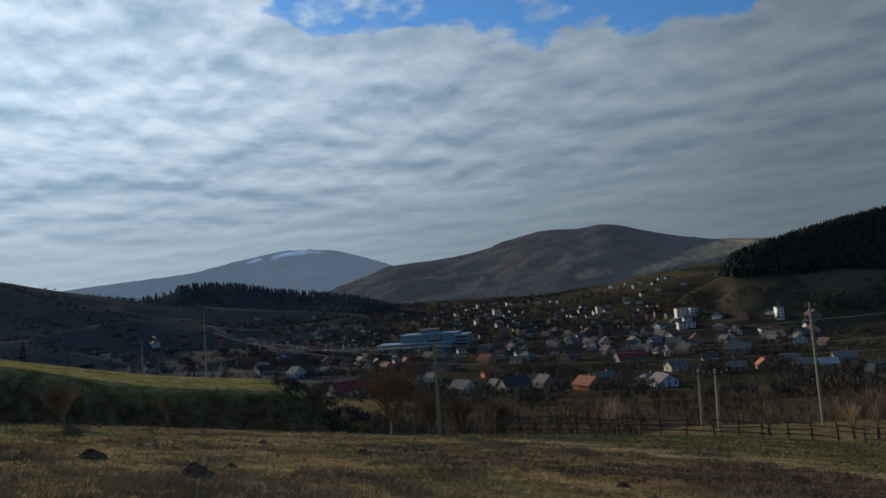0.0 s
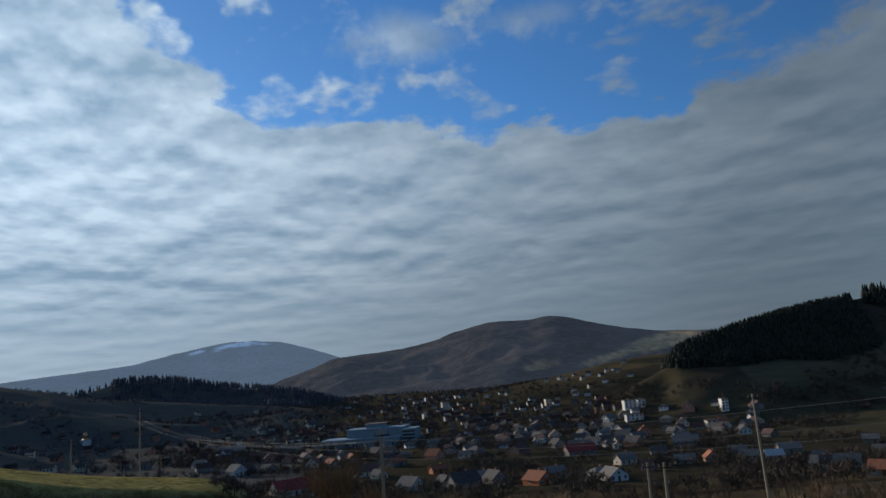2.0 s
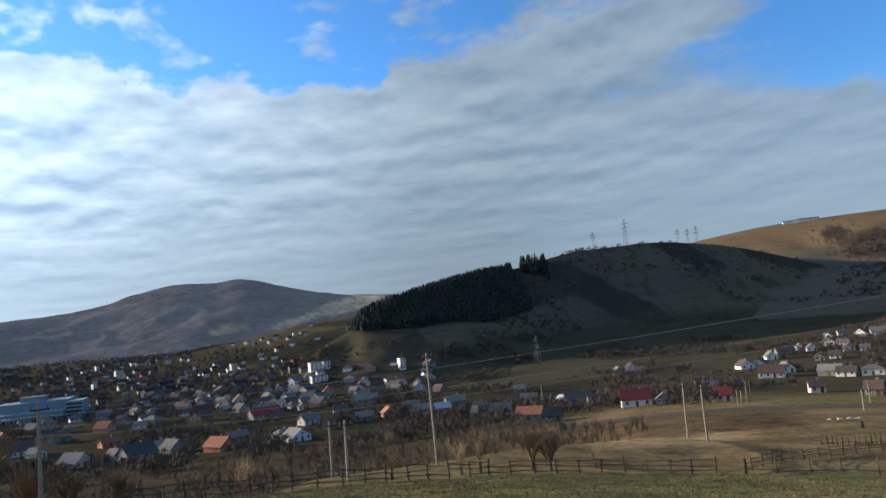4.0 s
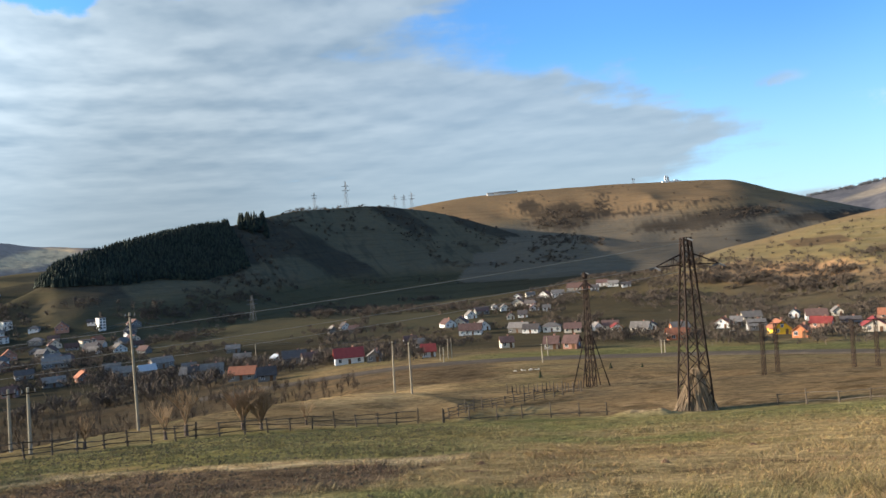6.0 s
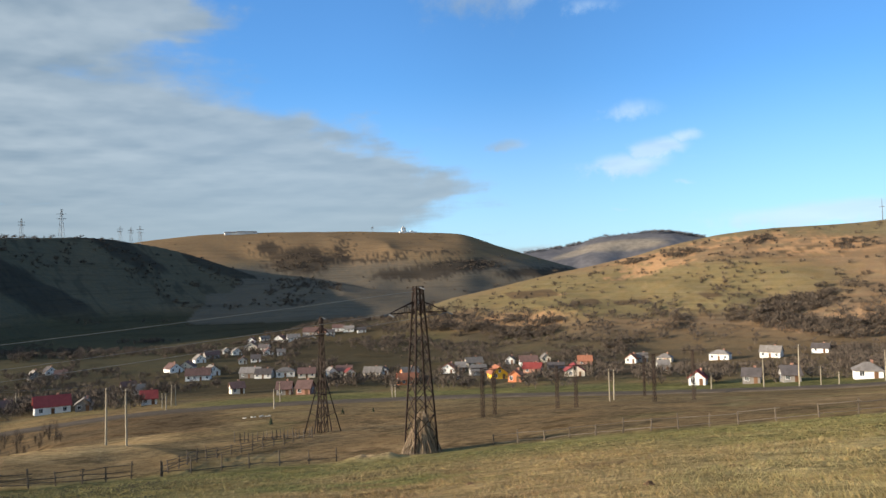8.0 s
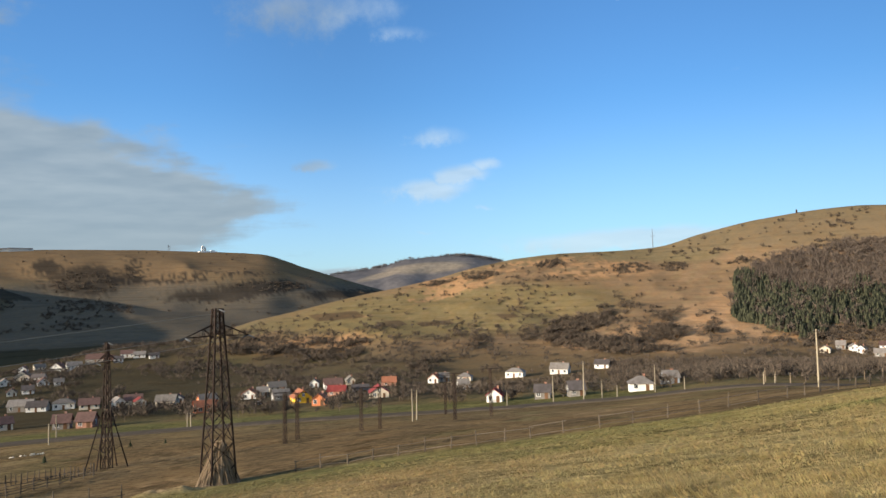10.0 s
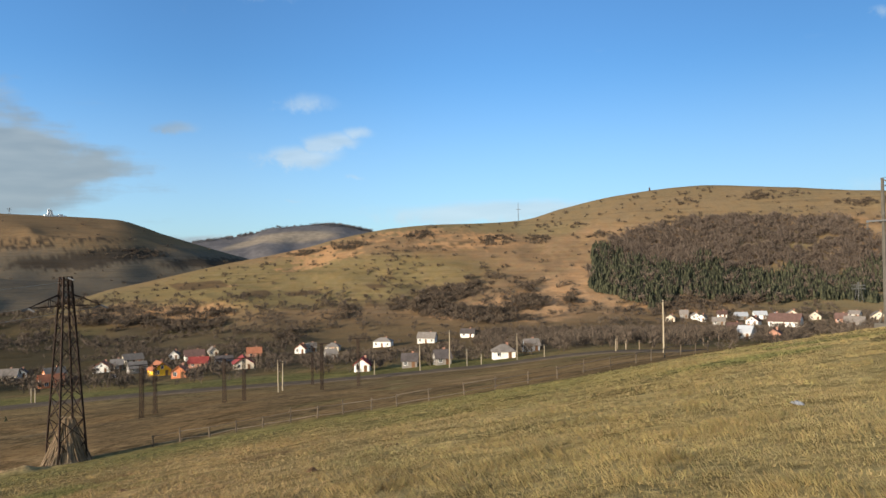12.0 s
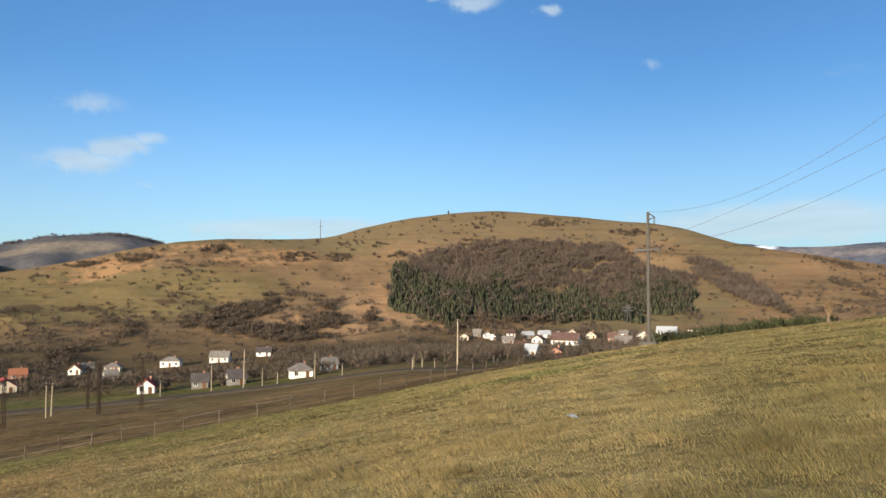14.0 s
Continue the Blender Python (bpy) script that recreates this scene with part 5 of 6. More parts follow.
# ---- the town ----
def town():
    # more grey and brown than white, so wall colour carries the town's shade
    codes = ["Cg0", "Gg0", "Gb0", "Wg1", "Bb1", "Gd0", "Gd1", "Gg2", "Bo1", "Gg1", "Bb0", "Gb0", "Gb1", "Bd1", "Wg1", "Wb0", "Wd0", "Wg2", "Cb1", "Wg0"]
    rt = random.Random(31)
    done, far = [], []
    while len(done) < 420:
        az = rt.uniform(-15, 27)
        r = 470 * (1900 / 470) ** rt.random()
        if az > 18 and r > 800 or az < -8 and rt.random() < 0.5 or 7 < az < 19 and r > 1450:
            continue
        p = at(az, r)
        hamlet = 7 < az < 19 and r > 900
        if p.z > (14 if hamlet else -38) or hamlet and rt.random() < 0.45 or any((p - q).length < 11 for q in done):
            continue
        done.append(p)
        code, w, turn = rt.choice(codes[:3] + codes[3:4] * 2 + codes[14:] if hamlet else codes), rt.uniform(6.0, 9.5), rt.uniform(-50, 50)
        if r < 690:
            house(p, az, w, code, turn, detail=False)
        else:
            far.append((p, az, w, code, turn))
    while len(far) < 360:
        az, r = rt.uniform(-26, -6), rt.uniform(560, 1150)
        p = at(az, r)
        if p.z < -22 and not any((p - q).length < 16 for q in done):
            done.append(p)
            far.append((p, az, rt.uniform(5, 8), rt.choice(("Gg0", "Gd0", "Gb0", "Cg0", "Bd1", "Gg1")), rt.uniform(-50, 50)))
    far_roofs(far)


def far_roofs(rows):
    """The far houses of the town in one mesh: walls, roofs with eaves, windows and chimneys."""
    mats = list(WALLS.values()) + list(ROOFS.values()) + [glass]
    slot = {k: i for i, k in enumerate(list(WALLS) + list(ROOFS))}
    s, which = Shape(), []
    for p, az, w, code, turn in rows:
        m = facing(p, az, turn)
        x, y, h = w / 2, w * rng.uniform(0.32, 0.42), rng.uniform(2.6, 4.4)
        top = h + y * rng.uniform(0.7, 1.0)
        inset = x * 0.55 if code[2] == "2" else 0.0

        def put(pts, faces, mat):
            s.add([m @ Vector(q) for q in pts], faces)
            which.extend([mat] * len(faces))
        put([(-x, -y, -2), (x, -y, -2), (x, y, -2), (-x, y, -2), (-x, -y, h), (x, -y, h), (x, y, h), (-x, y, h), (-x + inset, 0, top), (x - inset, 0, top)],
            [(0, 1, 5, 4), (1, 2, 6, 5), (2, 3, 7, 6), (3, 0, 4, 7), (4, 7, 8), (5, 9, 6)], slot[code[0]])
        e, f = x + 0.45, y + 0.45
        put([(-e, -f, h - 0.3), (e, -f, h - 0.3), (e, f, h - 0.3), (-e, f, h - 0.3), (-e + inset, 0, top + 0.15), (e - inset, 0, top + 0.15)],
            [(0, 1, 5, 4), (2, 3, 4, 5), (1, 2, 5), (3, 0, 4)][:4 if inset else 2] + [(1, 0, 4, 5), (3, 2, 5, 4)], slot[code[1]])
        put([(x * 0.3 + a, b, c) for c in (h, top + 0.8) for a, b in ((-0.3, -0.3), (0.3, -0.3), (0.3, 0.3), (-0.3, 0.3))],
            [(4, 5, 6, 7), (0, 1, 5, 4), (1, 2, 6, 5), (2, 3, 7, 6), (3, 0, 4, 7)], slot["B"])
        for i in range(3):
            u = -x + (i + 0.5) * 2 * x / 3
            put([(u - 0.5, -y - 0.03, 0.9), (u + 0.5, -y - 0.03, 0.9), (u + 0.5, -y - 0.03, 2.2), (u - 0.5, -y - 0.03, 2.2)], [(0, 1, 2, 3)], len(mats) - 1)
    me = s.mesh("town_houses", mats[0])
    for q in mats[1:]:
        me.materials.append(q)
    me.polygons.foreach_set("material_index", which)
    tagged(new("town_houses", me), "crowded plastered houses with grey and brown roofs", "houses", kind="stuff")


def block(az, el, w, h, floors, wallmat, words, lo=450):
    """A flat-roofed block of flats."""
    w, h = w * 0.8, h * 0.72
    p = reach(az, el, lo)
    t = thing("apartment_block", facing(p, az, 15), words, "building", "blocks of flats")
    d = 9.0
    part("wall", Shape().box(-w / 2, -d / 2, -2, w / 2, d / 2, h), wallmat, t)
    part("roof", Shape().box(-w / 2 - 0.3, -d / 2 - 0.3, h, w / 2 + 0.3, d / 2 + 0.3, h + 0.5), ROOFS["d"], t)
    n = max(2, int(w / 3.2))
    for f in range(floors):
        for i in range(n):
            put_window(t, -w / 2 + (i + 0.5) * w / n, -d / 2, (f + 0.55) * h / floors, 1.5, 1.5)


for az, el, w, h, fl, wm in ((3.7, -2.75, 13, 19, 5, "C"), (11.4, -3.0, 9, 15, 4, "C"), (0.6, -2.5, 7, 11, 3, "W"), (1.5, -2.1, 10, 9, 3, "C"), (17.3, -3.45, 13, 9, 3, "W"), (18.1, -3.4, 8, 8, 2, "W"),
                             (17.5, -4.3, 17, 6, 2, "W"), (23.8, -4.0, 6, 12, 4, "W"), (22.9, -5.0, 12, 5, 2, "C"), (2.3, -1.9, 6, 12, 4, "W"), (2.1, -3.1, 6, 8, 2, "W"), (4.6, -1.8, 9, 8, 2, "W")):
    block(az, el, w, h, fl, WALLS[wm], f"{WALL_WORDS[wm]} flat-roofed block of flats in the town")
town()


def factory():
    p = reach(-2.2, -4.75, 450)
    r = math.hypot(p.x, p.y)
    k = r / 1315
    q = k * 0.62
    hall = plain("pale_teal_sheet", (0.22, 0.29, 0.31), 0.6, 0.1, 0.3)
    t = thing("factory", facing(p, -2.2, -14), "pale teal factory halls with stepped flat roofs", "factory")
    lower = part("hall", Shape().box(-75 * k, -12, -2, 60 * k, 12, q * 22), hall, t)
    part("roof", Shape().box(-75 * k - 0.5, -12.5, q * 22, 60 * k + 0.5, 12.5, q * 22 + 0.7), ROOFS["l"], t)
    for i in range(14):
        part("window", Shape().box((-22 + i * 5.2) * k, -12.15, q * 3, (-19 + i * 5.2) * k, -11.9, q * 11), glass, lower)
    part("hall", Shape().box(-38 * k, 0, q * 22 + 0.7, 62 * k, 24, q * 44), hall, t)
    part("roof", Shape().box(-38 * k - 0.5, -0.5, q * 44, 62 * k + 0.5, 24.5, q * 44 + 0.7), ROOFS["l"], t)
    part("hall", Shape().box(-8 * k, 8, q * 44 + 0.7, 24 * k, 22, q * 56), hall, t)
    part("roof", Shape().box(-10 * k, 7.5, q * 56, 26 * k, 22.5, q * 56 + 0.6), ROOFS["g"], t)
    side = part("office", Shape().box(61 * k, -8, -2, 86 * k, 14, q * 42), hall, t)
    for z in (8, 17, 26, 35):
        part("window_band", Shape().box(63 * k, -8.15, (z - 2) * q, 84 * k, -7.9, (z + 2) * q), glass, side)


factory()


def church():
    p = reach(-21.6, -2.75, 300)
    r = math.hypot(p.x, p.y)
    s = r * radians(0.95) / 14
    gold = plain("gilded_dome", (0.85, 0.50, 0.22), 0.2, 0.1, 1.0, metal=1.0)
    t = thing("church", facing(p, -21.6, 20), "small white church with a shining golden dome", "church")
    part("nave", Shape().box(-4 * s, -5 * s, -2, 4 * s, 5 * s, 5 * s), WALLS["W"], t)
    part("roof", Shape().add([(-4.4 * s, -5.4 * s, 4.9 * s), (4.4 * s, -5.4 * s, 4.9 * s), (4.4 * s, 5.4 * s, 4.9 * s), (-4.4 * s, 5.4 * s, 4.9 * s), (0, -3 * s, 7 * s), (0, 3 * s, 7 * s)],
                             [(0, 1, 4), (1, 2, 5, 4), (2, 3, 5), (3, 0, 4, 5), (3, 2, 1, 0)]), gold, t)
    dome = Shape()
    prof = [(1.6, 6), (1.6, 8), (2.1, 8.8), (2.3, 9.6), (1.9, 10.5), (0.9, 11.4), (0.25, 12.2), (0.1, 14)]
    n = 14
    for rr, z in prof:
        dome.v += [(rr * s * math.cos(2 * math.pi * i / n), rr * s * math.sin(2 * math.pi * i / n), z * s) for i in range(n)]
    for j in range(len(prof) - 1):
        dome.f += [(j * n + i, j * n + (i + 1) % n, (j + 1) * n + (i + 1) % n, (j + 1) * n + i) for i in range(n)]
    part("dome", dome, gold, t, soft=True)


church()


def monument():
    p = at(65.8, 1888)
    t = thing("monument", facing(p, 65.8, 20), "white twin-slab hilltop monument on a long low plinth", "monument")
    wm = WALLS["W"]
    part("slab", Shape().add([(-6, -2, -3), (-1, -2, -3), (-1, 2, -3), (-6, 2, -3), (-5, -1.5, 15), (-1, -1.5, 17), (-1, 1.5, 17), (-5, 1.5, 15)],
                             [(3, 2, 1, 0), (4, 5, 6, 7), (0, 1, 5, 4), (1, 2, 6, 5), (2, 3, 7, 6), (3, 0, 4, 7)]), wm, t)
    part("slab", Shape().add([(1, -2, -3), (7, -2, -3), (7, 2, -3), (1, 2, -3), (1, -1.5, 15), (5, -1.5, 12), (5, 1.5, 12), (1, 1.5, 15)],
                             [(3, 2, 1, 0), (4, 5, 6, 7), (0, 1, 5, 4), (1, 2, 6, 5), (2, 3, 7, 6), (3, 0, 4, 7)]), wm, t)
    part("plinth", Shape().box(-12, -4, -4, 34, 4, 2.5).box(18, -3, 2.5, 27, 3, 5), wm, t)
    for az, w in ((52.9, 16), (54.0, 24), (53.4, 14)):
        q = at(az, 1880)
        b = thing("farm_building", facing(q, az, 10), "long low white farm building on the hill crest", "building", "crest buildings")
        part("wall", Shape().box(-w, -4, -3, w, 4, 4.5), wm, b)
        part("roof", Shape().add([(-w - 1, -5, 4.5), (w + 1, -5, 4.5), (w + 1, 5, 4.5), (-w - 1, 5, 4.5), (-w, 0, 7), (w, 0, 7)], [(0, 1, 5, 4), (1, 2, 5), (2, 3, 4, 5), (3, 0, 4), (3, 2, 1, 0)]), ROOFS["g"], b)


monument()
# slim mast on the crest of the near hill
q = at(99.5, 799)
t = thing("radio_mast", facing(q, 99.5), "slim grey mast with one cross-arm on the hill crest", "mast")
part("shaft", Shape().tube((0, 0, -2), (0, 0, 20), 0.35, 0.25, n=6), dull_steel, t)
part("cross_arm", Shape().box(-2.5, -0.2, 12.5, 2.5, 0.2, 12.9), dull_steel, t)
q = at(109.3, 800)
t = thing("survey_post", facing(q, 109.3), "small dark marker post on the hilltop", "post")
part("shaft", Shape().box(-0.8, -0.3, -1, 0.8, 0.3, 3.2), steel, t)


# ---- trees and scrub ----
def leafy(name, colours, rough=0.95, scale=0.05):
    """Foliage or twigs, each clump a little different."""
    m, nt, bsdf = material(name)
    geo = nt.nodes.new("ShaderNodeNewGeometry")
    tc = nt.nodes.new("ShaderNodeTexCoord")
    k = Ex(nt, geo.outputs["Random Per Island"]) * 0.6 + noise_of(nt, tc.outputs["Object"], scale, 4) * 0.4
    nt.links.new(mixed(nt, k.step(0.2, 0.8), colours[0], colours[1]), bsdf.inputs["Base Color"])
    bsdf.inputs["Roughness"].default_value = rough
    bsdf.inputs["Specular IOR Level"].default_value = 0.15
    return m


# needles darkened to stand for cloud shade on their hill
shaded_needle_mat = leafy("shaded_spruce_needles", ((0.016, 0.020, 0.016), (0.046, 0.052, 0.034)))
scrub_mat = leafy("bare_scrub", ((0.045, 0.036, 0.028), (0.13, 0.096, 0.066)))
wood_mat = leafy("bare_beech_wood", ((0.06, 0.047, 0.037), (0.155, 0.118, 0.09)))
garden_mat = leafy("bare_garden_trees", ((0.048, 0.039, 0.03), (0.135, 0.102, 0.074)))
# far trees and hedges, greyed: the haze is put into their colour
haze_mat = leafy("hazed_far_fringe", ((0.085, 0.085, 0.09), (0.14, 0.13, 0.13)))
# lighter olive copy of the spruce needles, for trees in sun
lit_needle_mat = leafy("lit_spruce_needles", ((0.026, 0.028, 0.017), (0.074, 0.074, 0.04)))
rust_mat = leafy("rusty_brush", ((0.04, 0.031, 0.022), (0.15, 0.108, 0.068)))

nrng = np.random.default_rng(5)


def stuff(name, v, f, mat, label, category):
    me = bpy.data.meshes.new(name)
    v, f = np.asarray(v, np.float32).reshape(-1, 3), np.asarray(f, np.int32).reshape(-1, 3)
    me.vertices.add(len(v))
    me.vertices.foreach_set("co", v.ravel())
    me.loops.add(f.size)
    me.loops.foreach_set("vertex_index", f.ravel())
    me.polygons.add(len(f))
    me.polygons.foreach_set("loop_start", np.arange(0, f.size, 3, dtype=np.int32))
    me.materials.append(mat)
    me.update(calc_edges=True)
    return tagged(new(name, me), label, category, kind="stuff")


def scatter(n, az0, az1, r0, r1, keep, open_views=False):
    """Ground points with their heading, distance and height angle, where keep() allows."""
    az, r = nrng.uniform(az0, az1, n), np.sqrt(nrng.uniform(r0 ** 2, r1 ** 2, n))
    x, y = r * np.sin(np.radians(az)), r * np.cos(np.radians(az))
    z = land(x, y)
    el = np.degrees(np.arctan2(z - EYE, r))
    ok = keep(az, r, el, x, y, z) * np.ones(n)
    if open_views:
        for a, d, half in HOMES:
            ok = np.where((np.abs(az - a) < half * 0.75) & (r > d - 22) & (r < d + 5), 0.0, ok)
    ok = nrng.random(n) < ok
    return np.stack([x, y, z], 1)[ok]


def conifer_template(tiers=6, spikes=7, seed=0):
    g = np.random.default_rng(seed)
    v, f = [], []
    for t in range(tiers):
        z0, z1 = 0.08 + 0.86 * t / tiers, min(0.08 + 0.86 * (t + 1.75) / tiers, 1.0)
        rad = 0.24 * (1 - t / tiers) ** 0.85 + 0.02
        n0 = len(v)
        a0 = g.uniform(0, 6)
        for i in range(spikes * 2):
            rr = rad * (1.0 if i % 2 else 0.5) * g.uniform(0.75, 1.2)
            a = a0 + math.pi * i / spikes
            v.append((rr * math.cos(a), rr * math.sin(a), z0 - (0.03 if i % 2 else -0.02) + g.uniform(-0.015, 0.015)))
        v.append((0, 0, z1))
        m = spikes * 2
        f += [(n0 + i, n0 + (i + 1) % m, n0 + m) for i in range(m)]
    n0 = len(v)
    v += [(0.02, 0, -0.1), (-0.01, 0.017, -0.1), (-0.01, -0.017, -0.1), (0, 0, 0.3)]
    f += [(n0, n0 + 1, n0 + 3), (n0 + 1, n0 + 2, n0 + 3), (n0 + 2, n0, n0 + 3)]
    return np.array(v), np.array(f)


def twig_template(count, wide, vase=0.5, seed=0, trunk=True):
    """A leafless crown: thin blades fanning out of a stem."""
    g = np.random.default_rng(seed)
    v, f = [], []
    for i in range(count):
        a, h = g.uniform(0, 2 * math.pi), g.uniform(0.45, 1.0)
        lean = vase * g.uniform(0.1, 1.0) * math.sqrt(max(1.05 - h * 0.75, 0.1))
        b = g.uniform(0.0, 0.45) * h
        p0 = np.array([math.cos(a) * lean * 0.3 * b, math.sin(a) * lean * 0.3 * b, b])
        p1 = np.array([math.cos(a) * lean, math.sin(a) * lean, h])
        s = np.array([-math.sin(a + 1), math.cos(a + 1), 0]) * wide * g.uniform(0.6, 1.4)
        n = len(v)
        v += [p0 - s * 0.4, p0 + s * 0.4, p1 + s * 0.2]
        m = (p0 + p1) / 2 + g.normal(0, 0.08, 3)
        q = m + np.array([g.normal(0, 0.25), g.normal(0, 0.25), g.uniform(0.1, 0.35)])
        v += [m - s * 0.5, m + s * 0.5, q]
        f += [(n, n + 1, n + 2), (n + 3, n + 4, n + 5)]
    return np.array(v, float), np.array(f)


def puff_template(count, size, seed=0, flat=0.75, stem=False):
    """A rounded leafless bush or crown: many small ragged facets in an uneven dome."""
    g = np.random.default_rng(seed)
    v, f = [], []
    lobes = [(g.normal(0, 0.22), g.normal(0, 0.22), g.uniform(0.35, 0.75)) for _ in range(4)]
    for i in range(count):
        lx, ly, lz = lobes[i % 4]
        d = g.normal(0, 1, 3)
        d /= np.linalg.norm(d)
        c = np.array([lx, ly, lz * (0.9 if stem else flat)]) + d * g.uniform(0.1, 0.34) * np.array([1, 1, 0.8])
        a = d * 0.7 + g.normal(0, 0.45, 3)
        a[2] = abs(a[2]) + 0.35
        b = np.cross(a, g.normal(0, 1, 3))
        b /= np.linalg.norm(b)
        n = len(v)
        v += [c - a * size * 0.5 - b * size * 0.10, c - a * size * 0.5 + b * size * 0.10, c + a * size * 0.7]
        f.append((n, n + 1, n + 2))
    n = len(v)
    v += [np.array([0.03, 0, -0.05]), np.array([-0.03, 0.02, -0.05]), np.array([0, 0, 0.6]), np.array([0, 0.03, -0.05])]
    f += [(n, n + 1, n + 2), (n + 1, n + 3, n + 2)]
    return np.array(v), np.array(f)


def plant(name, points, templates, sizes, mat, label, category, squash=1.0, sink=0.0):
    V, F, base = [], [], 0
    for k, p in enumerate(points):
        tv, tf = templates[k % len(templates)]
        a, h = nrng.uniform(0, 2 * math.pi), nrng.uniform(*sizes)
        w = h * squash * nrng.uniform(0.8, 1.2)
        c, s = math.cos(a), math.sin(a)
        q = np.stack([(tv[:, 0] * c - tv[:, 1] * s) * w, (tv[:, 0] * s + tv[:, 1] * c) * w, tv[:, 2] * h - sink * h], 1) + p
        V.append(q)
        F.append(tf + base)
        base += len(tv)
    if V:
        stuff(name, np.concatenate(V), np.concatenate(F), mat, label, category)


firs = [conifer_template(seed=i) for i in range(5)]
far_firs = [conifer_template(3, 5, seed=20 + i) for i in range(6)]
crowns = [puff_template(64, 0.26, 40 + i, stem=True) for i in range(6)]
bushes = [puff_template(46, 0.32, 60 + i) for i in range(6)]
far_bushes = [puff_template(26, 0.42, 70 + i) for i in range(6)]

# spruce wood on the shaded hill, with its clump on the crest
def spruce_here(az, r, el, x, y, z):
    low = np.interp(az, (19, 22.5, 26.5, 30.6, 34), (-0.75, -0.85, -1.0, -1.0, -0.45))
    n = fbm(x, y, 70, 3, 15)
    k = (el > low + n * 0.5) * (az > 19.3) * (az < 33.6 + (el - 1) * -0.35 + n * 0.8) * (r < curve(az, HILLS["pylon"][1]) + 12)
    return np.where(k, 1.0, 0.0)


plant("spruce_wood", scatter(26000, 18, 36, 600, 1010, spruce_here)[:5200], far_firs, (6, 11), shaded_needle_mat, "dense dark spruce wood on the shaded hillside", "forest")
plant("spruce_clump", scatter(2500, 33, 37, 930, 1010, lambda az, r, el, x, y, z: (np.abs(az - 34.6) < 1.0) * (r > 955) * 0.35)[:50], firs, (11, 17), shaded_needle_mat, "small dark clump of spruces on the hill crest", "forest")
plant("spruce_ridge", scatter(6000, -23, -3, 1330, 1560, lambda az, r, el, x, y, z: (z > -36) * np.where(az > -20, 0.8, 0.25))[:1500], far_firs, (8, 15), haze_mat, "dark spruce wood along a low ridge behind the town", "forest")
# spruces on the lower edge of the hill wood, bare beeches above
def hill_wood(az, el):
    up = np.interp(az, (105, 108, 114, 121.8, 124, 127.5), (1.3, 2.7, 3.5, 3.0, 1.6, 0.6))
    lo = np.interp(az, (105, 107, 109.2, 114.3, 122.5, 127.8), (-1.4, -2.5, -3.3, -2.9, -2.4, -1.9))
    return (az > 105) & (az < 127.8) & (el < up) & (el > lo), up, lo


def spruce_edge(az, r, el, x, y, z):
    n = fbm(x, y, 50, 3, 17)
    n = n + 0.6 * fbm(x, y, 22, 2, 18)
    ok, up, lo = hill_wood(az + n * 1.0, el + n * 0.9)
    belt = lo + np.interp(az, (105, 107, 112, 118, 122, 127.8), (3.6, 3.4, 3.2, 2.6, 1.8, 1.2)) + n * 2.4
    return np.where(ok & (el < belt), np.clip(1.15 - 0.5 * (el - lo) / 3.0, 0.3, 1.0) * smooth(-0.75, -0.3, n + 0.15), 0.0)


def beech_here(az, r, el, x, y, z):
    n = fbm(x, y, 50, 3, 17)
    n = n + 0.5 * fbm(x, y, 24, 2, 18)
    ok, up, lo = hill_wood(az + n * 1.4, el + n * 0.9)
    two = patch(az, el, 130.2, 0.1, 3.6, 0.75, -28) > 0.5
    belt = lo + np.interp(az, (105, 107, 112, 120, 127.8), (3.8, 3.6, 3.0, 1.8, 1.0)) + n * 1.6
    edge = np.clip(np.minimum(np.minimum(up - el, el - lo) / 0.7, np.minimum(az - 105, 128 - az) / 1.6), 0, 1) + n * 0.9
    return np.where(two, smooth(-0.3, 0.2, n + 0.2), np.where(ok & (el > belt), smooth(0.0, 0.45, edge), np.where(ok, 0.22, 0.0)))


plant("hill_spruces", scatter(52000, 104, 129, 450, 830, spruce_edge)[:5200], far_firs, (2.6, 8.0), lit_needle_mat, "belt of olive-green conifers along the foot of the hill wood", "forest")
plant("hill_beeches", scatter(12000, 104, 135, 450, 830, beech_here)[:2800], crowns, (3.8, 8.6), wood_mat, "grey-brown leafless wood on the sunny hill", "forest", squash=1.1)

def on_ridge(az, r, el, x, y, z):
    return (np.abs(r - 3290) < 60) * np.where((az > 80.5) & (az < 84), 0.08, np.where(az > 84.6, 0.8, 0.35))


pts = scatter(3000, 75, 88.2, 3150, 3330, on_ridge)[:260]
crest = curve(np.degrees(np.arctan2(pts[:, 0], pts[:, 1])), FAR_HILLS["ridge"][0])
pts[:, 2] = EYE + np.hypot(pts[:, 0], pts[:, 1]) * np.tan(np.radians(crest)) - 6
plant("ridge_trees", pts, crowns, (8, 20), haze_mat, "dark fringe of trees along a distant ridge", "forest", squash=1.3)

